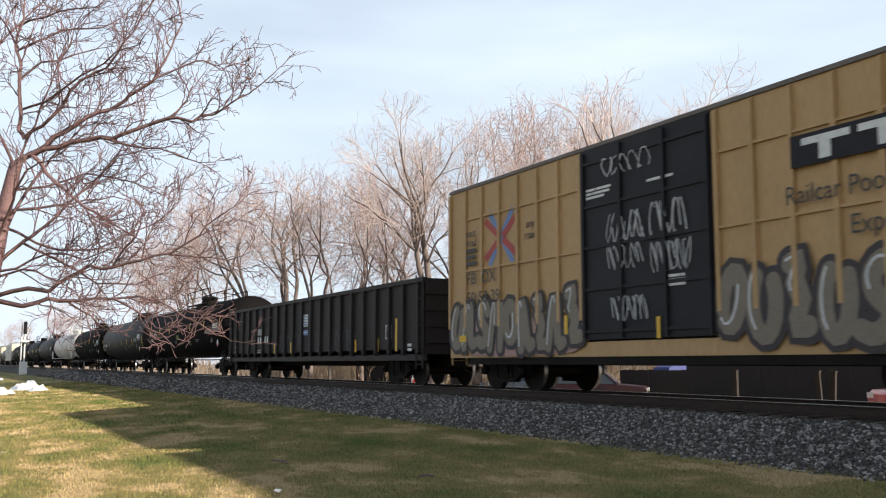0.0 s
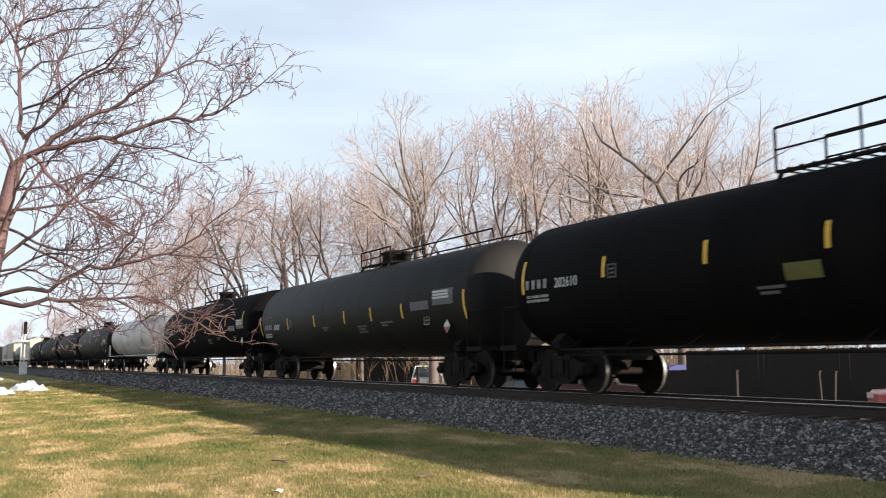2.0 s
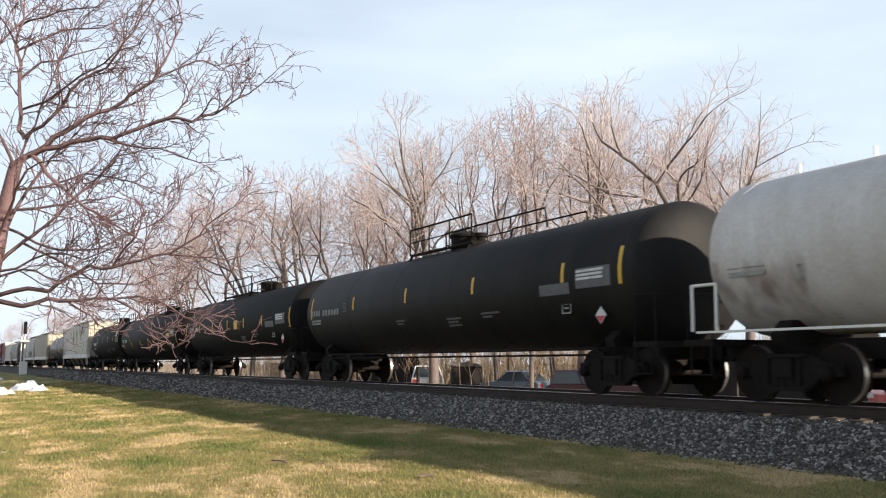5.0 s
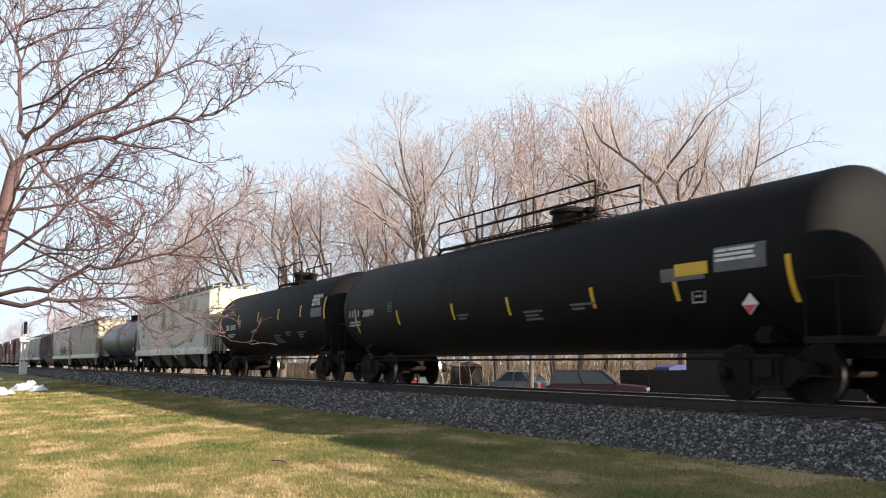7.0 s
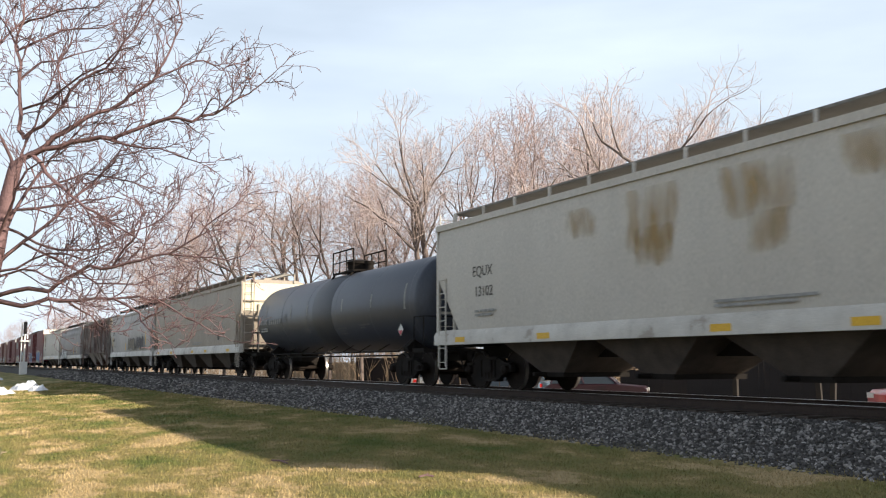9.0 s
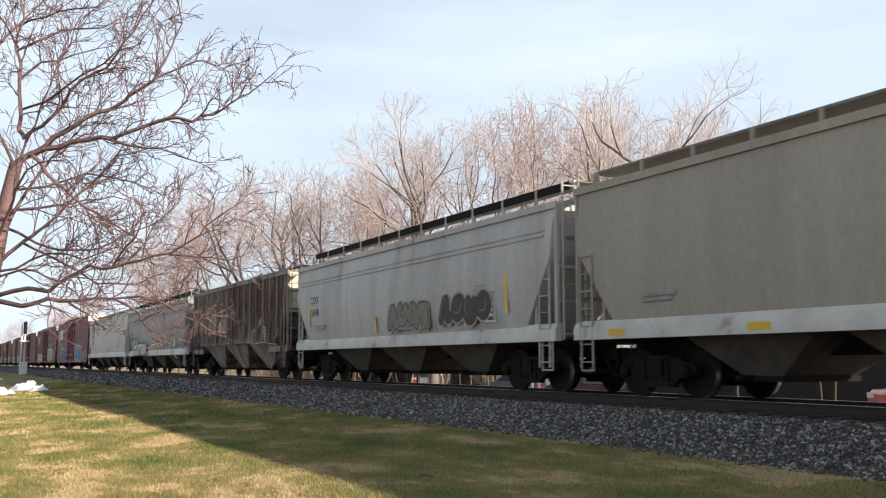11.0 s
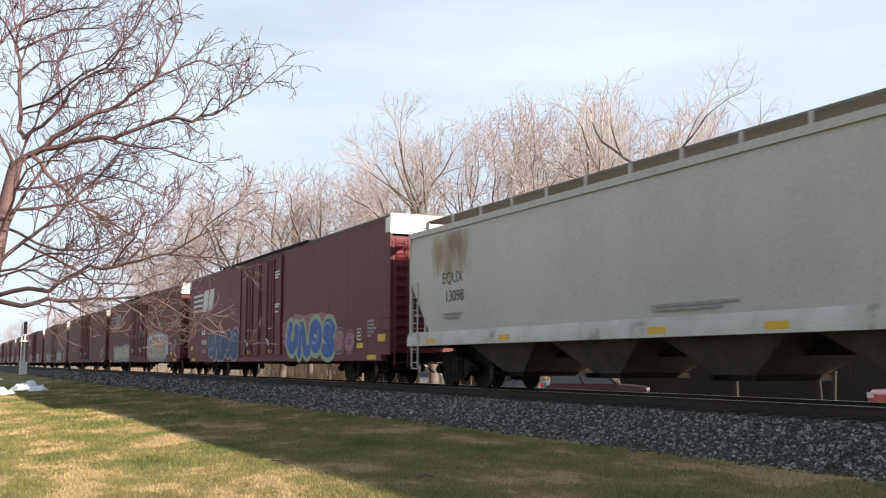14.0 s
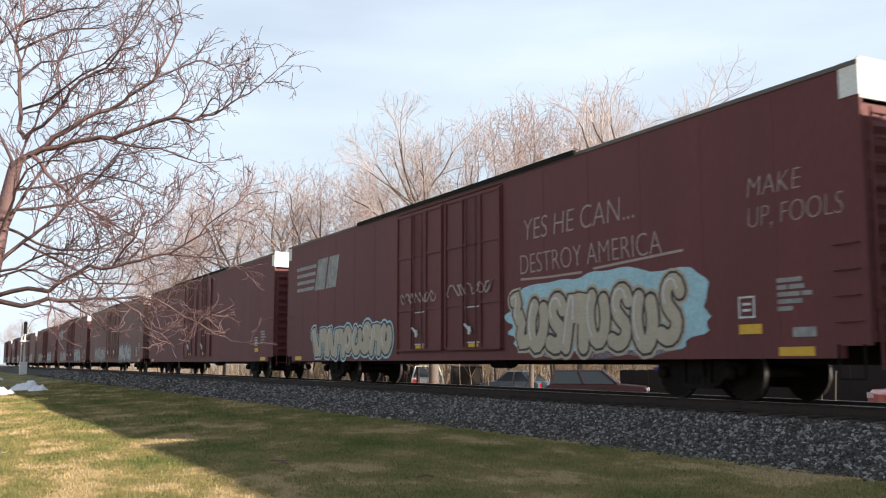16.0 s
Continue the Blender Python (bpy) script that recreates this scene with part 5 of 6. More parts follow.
def blue_tank():
    r, zc = 1.42, 2.45
    c, h = tank_car(10.325, 11.07, M_BLUEBLACK, "short slate-blue tank car with a dark grimy middle band", r=r, zc=zc, platform=(-0.9, 1.1), dome=0.1, second=0.0, stripes=(-6.6, -3.4, -1.5, 2.0, 4.5, 7.0), stripe=M_CHALKED)
    part("spill_band", Mesh().turned([(-0.9, r - 0.01), (-0.85, r + 0.006), (1.05, r + 0.006), (1.1, r - 0.01)], 64, (0, 0, zc)), M_SPILL, c, "black spillage band round the tank")
    tank_marks(c, h, "", r, zc, 2.2, False)


def red_boxcars():
    c, h, y = boxcar(15.42, 16.592, M_RED, "deep red high-cube boxcar with blue sprayed graffiti", logo=1)
    bars(c, -10.25, y - 0.004, 2.3, [[0.24, 0.24]], M_LETTER, 0.24, "white owner's mark")
    lettering("lettering", "487655", 0.36, M_LETTER, c, -10.25, y - 0.004, 1.58, "white car number")
    bars(c, -10.2, y - 0.004, 1.3, [[0.15, 0.3, 0.4], [0.15, 0.3, 0.4]], M_CHALKED, 0.05)
    block_tag(c, -8.7, -3.3, 0.74, 2.3, y - 0.015, 5, S_SLATE, S_NAVY, S_LIMEPALE, S_HALO, 101, "dark slate-blue sprayed block graffiti with pale edges", (0, 4, 5, 0, 2))
    cloud(c, 2.95, 9.1, 0.92, 2.5, y - 0.008, S_MAUVE, 7, "mauve sprayed cloud")
    block_tag(c, 3.7, 8.8, 0.74, 2.4, y - 0.015, 4, S_STEEL, S_LIMEPALE, S_SKY, S_LIMEPALE, 103, "bright blue sprayed block graffiti with pale lime edges", (5, 1, 0, 2))
    block_tag(c, 8.7, 10.6, 0.9, 1.8, y - 0.013, 2, S_MAUVE, S_NAVY, S_PINK, S_MAUVE, 104, "mauve sprayed graffiti")
    bars(c, 2.0, y - 0.035, 4.3, [[0.6], [0.6], [0.5]], M_LETTER, 0.07)
    bars(c, 2.1, y - 0.035, 3.0, [[0.6], [0.5], [], [0.4]], M_LETTER, 0.06)
    plate(c, "placard", -12.6, -12.15, 1.32, 1.52, y - 0.006, M_YELLOW, "small yellow placard")
    plate(c, "placard", 12.4, 12.95, 1.3, 1.52, y - 0.006, M_YELLOW, "small yellow placard")
    c, h, y = boxcar(16.682, 17.844, M_REDFADED, "faded red high-cube boxcar with cream and pale blue graffiti", logo=2)
    lettering("lettering", "YES HE CAN...", 0.72, S_CHALK, c, 3.9, y - 0.012, 3.42, "chalk-coloured scrawled words", 0.08, 0.92, -0.012)
    lettering("lettering", "DESTROY AMERICA", 0.66, S_CHALK, c, 3.75, y - 0.012, 2.66, "chalk-coloured scrawled words", -0.05, 0.86, -0.012)
    m = Mesh()
    ribbon(m, [(3.8, 2.55), (4.8, 2.52), (6.2, 2.52)], 0.05, y - 0.012)
    ribbon(m, [(6.6, 2.56), (9.3, 2.66)], 0.05, y - 0.012)
    part("graffiti", m, S_CHALK, c, "scrawled underlines")
    lettering("lettering", "MAKE", 0.5, S_CHALK, c, 10.85, y - 0.012, 3.35, "chalk-coloured scrawled words", 0.15, 0.9, -0.012)
    lettering("lettering", "UP, FOOLS", 0.5, S_CHALK, c, 10.85, y - 0.012, 2.85, "chalk-coloured scrawled words", 0.1, 0.82, -0.012)
    scribble(c, -2.6, -0.4, 2.3, 2.6, y - 0.08, S_CHALK, 7, 0.04, 61, "pale scrawled tag")
    scribble(c, 0.3, 2.6, 2.35, 2.65, y - 0.08, S_CHALK, 7, 0.04, 62, "pale scrawled tag")
    cloud(c, 3.1, 9.9, 0.74, 2.5, y - 0.010, S_PALEBLUE, 5, "pale blue sprayed cloud")
    block_tag(c, 3.4, 9.3, 0.74, 2.35, y - 0.015, 8, S_CREAM, S_DARK, S_WHITE, S_CREAM, 111, "cream block graffiti on a pale blue cloud")
    block_tag(c, -10.3, -3.4, 0.74, 2.0, y - 0.015, 9, S_CREAM, S_DARK, S_WHITE, S_PALEBLUE, 112, "cream block graffiti with pale blue edges")
    plate(c, "placard", 11.75, 12.2, 1.05, 1.2, y - 0.006, M_CHALKED, "small grey placard")
    labels = ("dusty brown high-cube boxcar with pale patches", "faded red high-cube boxcar with a white-topped end", "dull red high-cube boxcar with grey sprayed patches")
    for i in range(2, 9):
        c, h, y = boxcar(15.42 + 1.262 * i - 0.02, 16.592 + 1.252 * i - 0.01, M_REDFADED if i % 3 else M_BROWNBOX, labels[i % 3], white=i % 2 == 0 or i == 3, logo=2 if i % 3 == 1 else 0)
        if i != 2:
            block_tag(c, 3.5, 8.5, 0.74, 2.1, y - 0.015, 5, S_CHROME, S_DARK, S_WHITE, S_GREY, 200 + i, "grey sprayed block graffiti")
            block_tag(c, -9.5, -3.5, 0.74, 2.0, y - 0.015, 5, S_GREY, S_DARK, S_WHITE, S_PINK, 220 + i, "grey and pink sprayed graffiti")


S_STEEL = spray("steel_blue_spray", (0.045, 0.12, 0.35))
S_SLATE, S_LIMEPALE = spray("slate_blue_spray", (0.07, 0.085, 0.19)), spray("pale_lime_spray", (0.36, 0.42, 0.27))
S_SKY = spray("sky_blue_spray", (0.27, 0.36, 0.56))
S_HALO = spray("grey_mauve_spray", (0.36, 0.33, 0.40))
M_OLIVE = material("faded_olive_panel", (0.13, 0.125, 0.03), (0.09, 0.085, 0.022), 3.0, 0.7, bump=0.02)
M_SPILL = material("dark_blue_spillage", (0.018, 0.02, 0.027), (0.035, 0.038, 0.048), 0.9, 0.5, bump=0.03, stretch=STREAK)
M_RUSTSTAIN = stain_material("rust_stain", (0.44, 0.28, 0.095), 0.75, 1.5)
S_FADE = spray("faded_grey_spray", (0.33, 0.32, 0.31))
M_TOPRUST = stain_material("brown_top_rust", (0.23, 0.115, 0.07), 0.85)
make_train()
for ob in [TRUCK, *TRUCK.children]:
    bpy.data.objects.remove(ob)
# ---- trees ----
class Wood:
    """Branches as tapered round segments, gathered into one mesh."""

    def __init__(self, seed):
        self.rnd, self.seg = random.Random(seed), []

    def turn(self, d, angle, up=0.0):
        r = self.rnd
        side = d.cross(Vector((r.uniform(-1, 1), r.uniform(-1, 1), r.uniform(-1, 1))))
        if side.length < 1e-3:
            side = Vector((1, 0, 0))
        d = (d.normalized() * math.cos(angle) + side.normalized() * math.sin(angle))
        return (d + Vector((0, 0, up))).normalized()

    def limb(self, points, r0, r1, spec, wob=0.03, step=0.16):
        """A guided limb through points, with side shoots by spec."""
        pts = [Vector(p) for p in points]
        fine = []
        for i in range(len(pts) - 1):
            p0, p1, p2, p3 = pts[max(0, i - 1)], pts[i], pts[i + 1], pts[min(len(pts) - 1, i + 2)]
            n = max(2, int((p2 - p1).length / step))
            for k in range(n):
                t = k / n
                fine.append(0.5 * ((2 * p1) + (p2 - p0) * t + (2 * p0 - 5 * p1 + 4 * p2 - p3) * t * t + (3 * p1 - p0 - 3 * p2 + p3) * t ** 3))
        fine.append(pts[-1])
        fine = [p + Vector([self.rnd.gauss(0, wob) for _ in range(3)]) if 0 < i else p for i, p in enumerate(fine)]
        n = len(fine) - 1
        for i in range(n):
            ra, rb = r0 + (r1 - r0) * i / n, r0 + (r1 - r0) * (i + 1) / n
            self.seg.append((fine[i], fine[i + 1], ra, rb))
            u = i / n
            if u > 0.12:
                for _ in range(spec[0]["count"]):
                    d = self.turn(fine[i + 1] - fine[i], self.rnd.uniform(0.5, 1.1), 0.12)
                    self.shoot(fine[i + 1], d, spec[0]["length"] * self.rnd.uniform(0.5, 1.2) * (1.1 - 0.5 * u), min(rb * 0.7, spec[0]["radius"]), spec, 0)

    def shoot(self, p, d, length, r, spec, level):
        s, rnd = spec[level], self.rnd
        n = s["parts"]
        for i in range(n):
            d = self.turn(d, rnd.uniform(0.05, s["bend"]), s["up"])
            q = p + d * (length / n)
            rb = max(s["thin"], r * (1 - 0.75 / n))
            self.seg.append((p, q, r, rb))
            if level + 1 < len(spec):
                for _ in range(spec[level + 1]["count"]):
                    if rnd.random() < spec[level + 1]["chance"]:
                        self.shoot(q, self.turn(d, rnd.uniform(0.45, 1.0), 0.08), spec[level + 1]["length"] * rnd.uniform(0.5, 1.2), min(rb * 0.8, spec[level + 1]["radius"]), spec, level + 1)
            p, r = q, rb

    def mesh(self, name, mat):
        vs, fs, base = [], [], 0
        for n, pick in ((7, lambda r: r > 0.04), (3, lambda r: r <= 0.04)):
            g = [s for s in self.seg if pick(s[2])]
            if not g:
                continue
            a, b = np.array([s[0][:] for s in g]), np.array([s[1][:] for s in g])
            ra, rb = np.array([s[2] for s in g]), np.array([s[3] for s in g])
            d = b - a
            d /= np.linalg.norm(d, axis=1)[:, None] + 1e-9
            ref = np.where(np.abs(d[:, 2:3]) < 0.9, [[0, 0, 1.0]], [[1.0, 0, 0]])
            u = np.cross(d, ref)
            u /= np.linalg.norm(u, axis=1)[:, None]
            v = np.cross(d, u)
            ang = np.arange(n) * 2 * np.pi / n
            ring = u[:, None, :] * np.cos(ang)[None, :, None] + v[:, None, :] * np.sin(ang)[None, :, None]
            lo, hi = a[:, None, :] + ring * ra[:, None, None], b[:, None, :] + ring * rb[:, None, None]
            vs.append(np.concatenate([lo, hi], axis=1).reshape(-1, 3))
            k = np.arange(len(g))[:, None] * 2 * n + base
            i, j = np.arange(n)[None, :], (np.arange(n)[None, :] + 1) % n
            fs.append(np.stack([k + i, k + j, k + n + j, k + n + i], axis=2).reshape(-1, 4))
            base += len(g) * 2 * n
        vs, fs = np.concatenate(vs), np.concatenate(fs)
        me = bpy.data.meshes.new(name)
        me.from_pydata(vs.tolist(), [], fs.tolist())
        me.polygons.foreach_set("use_smooth", [True] * len(me.polygons))
        me.materials.append(mat)
        return me


AHEAD, RIGHT = Vector((-math.cos(HEAD), math.sin(HEAD), 0)), Vector((math.sin(HEAD), math.cos(HEAD), 0))


def plan(across, depth, z=0.0):
    """A place by its share across the view (-1 to 1 fills 1.83 of the depth) and its depth ahead of the camera."""
    p = AHEAD * depth + RIGHT * depth * across
    return Vector((p.x, p.y, z))


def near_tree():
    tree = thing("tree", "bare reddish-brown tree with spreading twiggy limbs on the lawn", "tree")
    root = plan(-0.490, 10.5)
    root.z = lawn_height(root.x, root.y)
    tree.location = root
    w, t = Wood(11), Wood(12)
    spec = [dict(count=1, length=0.60, radius=0.0105, parts=7, bend=0.42, up=0.03, thin=0.0052),
            dict(count=1, chance=0.68, length=0.34, radius=0.0058, parts=4, bend=0.5, up=0.03, thin=0.0040),
            dict(count=1, chance=0.60, length=0.17, radius=0.0046, parts=3, bend=0.55, up=0.02, thin=0.0033),
            dict(count=1, chance=0.35, length=0.08, radius=0.0036, parts=1, bend=0.5, up=0.0, thin=0.003)]
    short = [dict(spec[0], length=0.36, parts=5)] + [dict(k, length=k["length"] * 0.8) for k in spec[1:]]

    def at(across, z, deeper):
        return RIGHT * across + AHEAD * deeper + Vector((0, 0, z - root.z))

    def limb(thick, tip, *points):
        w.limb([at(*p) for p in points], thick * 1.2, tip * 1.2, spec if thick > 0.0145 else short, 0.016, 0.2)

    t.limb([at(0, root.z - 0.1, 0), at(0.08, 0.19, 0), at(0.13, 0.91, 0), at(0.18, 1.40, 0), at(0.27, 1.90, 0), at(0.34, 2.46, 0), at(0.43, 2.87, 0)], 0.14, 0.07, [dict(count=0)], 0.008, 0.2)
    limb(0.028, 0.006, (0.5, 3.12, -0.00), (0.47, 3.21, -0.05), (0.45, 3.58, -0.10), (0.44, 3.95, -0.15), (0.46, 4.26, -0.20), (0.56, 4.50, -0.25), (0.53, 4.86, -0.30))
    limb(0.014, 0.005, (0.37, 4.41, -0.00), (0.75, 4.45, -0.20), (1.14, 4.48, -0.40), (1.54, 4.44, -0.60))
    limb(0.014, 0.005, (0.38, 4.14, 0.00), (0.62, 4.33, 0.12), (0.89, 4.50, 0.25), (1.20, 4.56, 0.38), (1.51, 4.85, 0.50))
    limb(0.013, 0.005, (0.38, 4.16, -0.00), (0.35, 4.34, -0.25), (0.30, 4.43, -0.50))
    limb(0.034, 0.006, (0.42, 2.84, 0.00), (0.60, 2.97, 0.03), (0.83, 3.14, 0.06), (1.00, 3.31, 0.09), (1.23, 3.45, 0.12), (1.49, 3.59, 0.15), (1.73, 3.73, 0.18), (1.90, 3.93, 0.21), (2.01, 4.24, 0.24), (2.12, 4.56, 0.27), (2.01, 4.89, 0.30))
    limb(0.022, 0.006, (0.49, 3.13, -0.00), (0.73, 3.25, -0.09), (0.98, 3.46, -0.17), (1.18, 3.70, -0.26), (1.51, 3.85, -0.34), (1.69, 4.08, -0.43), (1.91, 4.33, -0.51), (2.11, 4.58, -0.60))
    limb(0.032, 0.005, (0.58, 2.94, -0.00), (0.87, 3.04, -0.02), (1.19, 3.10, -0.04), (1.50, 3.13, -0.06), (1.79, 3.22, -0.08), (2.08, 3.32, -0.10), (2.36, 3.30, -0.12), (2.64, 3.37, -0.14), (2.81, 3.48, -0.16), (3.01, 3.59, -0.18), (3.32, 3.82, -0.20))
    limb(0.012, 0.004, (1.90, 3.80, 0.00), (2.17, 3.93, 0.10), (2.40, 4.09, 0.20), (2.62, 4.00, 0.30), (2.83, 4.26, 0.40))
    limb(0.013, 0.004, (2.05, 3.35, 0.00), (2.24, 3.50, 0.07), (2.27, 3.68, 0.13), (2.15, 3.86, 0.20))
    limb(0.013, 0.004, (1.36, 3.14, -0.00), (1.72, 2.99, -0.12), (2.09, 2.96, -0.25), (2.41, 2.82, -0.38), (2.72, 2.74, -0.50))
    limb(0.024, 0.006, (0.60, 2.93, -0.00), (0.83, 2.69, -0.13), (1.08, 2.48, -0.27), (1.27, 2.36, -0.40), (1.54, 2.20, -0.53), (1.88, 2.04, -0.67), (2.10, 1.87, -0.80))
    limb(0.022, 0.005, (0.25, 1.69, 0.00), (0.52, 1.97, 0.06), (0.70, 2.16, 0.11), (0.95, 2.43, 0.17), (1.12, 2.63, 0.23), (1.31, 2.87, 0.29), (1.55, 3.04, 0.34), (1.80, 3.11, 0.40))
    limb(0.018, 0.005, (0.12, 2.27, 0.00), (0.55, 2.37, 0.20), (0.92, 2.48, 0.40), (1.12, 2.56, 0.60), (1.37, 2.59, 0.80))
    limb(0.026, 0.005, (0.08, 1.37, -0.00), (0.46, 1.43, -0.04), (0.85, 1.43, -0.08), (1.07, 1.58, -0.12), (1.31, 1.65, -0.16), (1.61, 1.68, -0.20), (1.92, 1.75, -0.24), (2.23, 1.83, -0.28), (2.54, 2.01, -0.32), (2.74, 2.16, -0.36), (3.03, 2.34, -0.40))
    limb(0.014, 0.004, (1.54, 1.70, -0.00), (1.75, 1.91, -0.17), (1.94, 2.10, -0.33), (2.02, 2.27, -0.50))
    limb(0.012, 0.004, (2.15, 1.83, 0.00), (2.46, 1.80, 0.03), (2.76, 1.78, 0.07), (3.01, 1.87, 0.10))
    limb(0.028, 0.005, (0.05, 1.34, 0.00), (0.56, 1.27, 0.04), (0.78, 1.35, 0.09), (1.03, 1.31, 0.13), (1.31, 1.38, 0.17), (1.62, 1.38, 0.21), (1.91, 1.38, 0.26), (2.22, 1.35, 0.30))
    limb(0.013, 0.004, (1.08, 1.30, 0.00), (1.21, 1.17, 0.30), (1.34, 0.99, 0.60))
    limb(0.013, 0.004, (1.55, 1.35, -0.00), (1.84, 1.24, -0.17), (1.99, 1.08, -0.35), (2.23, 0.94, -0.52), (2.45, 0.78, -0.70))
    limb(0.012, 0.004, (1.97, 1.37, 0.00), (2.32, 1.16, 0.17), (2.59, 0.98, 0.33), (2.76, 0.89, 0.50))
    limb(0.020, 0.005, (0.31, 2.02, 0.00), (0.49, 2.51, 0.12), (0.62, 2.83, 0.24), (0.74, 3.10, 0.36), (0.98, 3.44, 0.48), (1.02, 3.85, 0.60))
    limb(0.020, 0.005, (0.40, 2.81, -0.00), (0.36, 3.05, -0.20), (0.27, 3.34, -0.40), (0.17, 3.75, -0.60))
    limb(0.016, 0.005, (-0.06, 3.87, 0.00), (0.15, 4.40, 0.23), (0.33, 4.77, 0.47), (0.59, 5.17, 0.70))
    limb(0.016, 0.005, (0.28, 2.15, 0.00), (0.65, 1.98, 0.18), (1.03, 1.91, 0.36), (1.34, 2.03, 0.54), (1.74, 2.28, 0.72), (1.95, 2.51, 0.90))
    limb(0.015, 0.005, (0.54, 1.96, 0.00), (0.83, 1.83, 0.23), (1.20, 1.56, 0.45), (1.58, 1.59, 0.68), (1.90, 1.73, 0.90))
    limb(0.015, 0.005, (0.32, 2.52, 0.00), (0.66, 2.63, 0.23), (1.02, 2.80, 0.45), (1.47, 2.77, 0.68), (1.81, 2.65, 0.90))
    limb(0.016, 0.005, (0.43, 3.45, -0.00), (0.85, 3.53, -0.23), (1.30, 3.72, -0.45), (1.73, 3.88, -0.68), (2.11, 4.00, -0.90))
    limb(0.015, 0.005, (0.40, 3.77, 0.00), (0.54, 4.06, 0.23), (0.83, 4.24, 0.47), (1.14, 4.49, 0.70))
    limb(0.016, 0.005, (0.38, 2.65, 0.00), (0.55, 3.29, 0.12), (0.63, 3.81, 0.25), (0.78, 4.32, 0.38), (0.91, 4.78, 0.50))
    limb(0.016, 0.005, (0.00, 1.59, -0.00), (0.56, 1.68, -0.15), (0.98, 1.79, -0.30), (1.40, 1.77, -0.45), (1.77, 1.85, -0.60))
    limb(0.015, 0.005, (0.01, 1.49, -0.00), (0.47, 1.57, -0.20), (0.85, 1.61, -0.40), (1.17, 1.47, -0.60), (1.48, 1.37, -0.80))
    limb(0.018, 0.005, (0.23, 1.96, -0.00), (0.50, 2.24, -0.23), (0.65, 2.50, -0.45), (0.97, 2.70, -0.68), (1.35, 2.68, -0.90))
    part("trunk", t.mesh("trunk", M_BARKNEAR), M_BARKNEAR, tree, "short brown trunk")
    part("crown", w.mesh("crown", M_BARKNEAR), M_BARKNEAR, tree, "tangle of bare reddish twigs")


def forked_tree(seed, mat, wide, low, thick=0.26, levels=6, dense=0.5):
    """A bare tree whose trunk forks again and again into a twiggy crown, 16 m high."""
    w = Wood(seed)
    rnd = w.rnd
    twig = [dict(count=1, chance=1.0, length=0.8, radius=0.013, parts=3, bend=0.5, up=0.02, thin=0.0085),
            dict(count=1, chance=0.8, length=0.45, radius=0.009, parts=2, bend=0.5, up=0.0, thin=0.0065)]

    def grow(p, d, length, r, level):
        parts = 4 if level < 4 else 3
        for i in range(parts):
            d = w.turn(d, rnd.uniform(0.05, 0.24 if level else 0.05), 0.07 if level in (1, 2) else 0.0)
            q = p + d * (length / parts)
            rb = max(0.012, r * (1 - 0.20 / parts))
            w.seg.append((p, q, r, rb))
            p, r = q, rb
            if level > 2 and rnd.random() < dense:
                w.shoot(p, w.turn(d, rnd.uniform(0.6, 1.2), 0.02), rnd.uniform(0.4, 0.9), min(0.013, r), twig, 0)
            if level in (1, 2, 3) and rnd.random() < 0.36:
                grow(p, w.turn(d, rnd.uniform(0.6, 1.05), 0.05), length * 0.5, r * 0.42, level + 2)
        if level >= levels:
            w.shoot(p, d, rnd.uniform(0.4, 0.8), min(0.012, r), twig, 0)
            return
        n = 3 if level == 0 else 2
        for k in range(n):
            a = (rnd.uniform(0.36, 0.56) if level == 0 else rnd.uniform(0.45, 0.8) if k else rnd.uniform(0.10, 0.32)) * wide
            grow(p, w.turn(d, a, 0.04), length * (0.62 if level == 0 else rnd.uniform(0.64, 0.84)), r * (0.66 if k else 0.82), level + 1)
    grow(Vector((0, 0, -0.3)), Vector((0, 0, 1)), low, thick, 0)
    k = 16.0 / max(s[1].z for s in w.seg)
    bole, crown = Wood(0), Wood(0)
    for a, b, ra, rb in w.seg:
        (bole if ra > 0.03 else crown).seg.append((a * k, b * k, ra, rb))
    return bole.mesh("trunk", M_BARKDARK), crown.mesh("crown", mat)


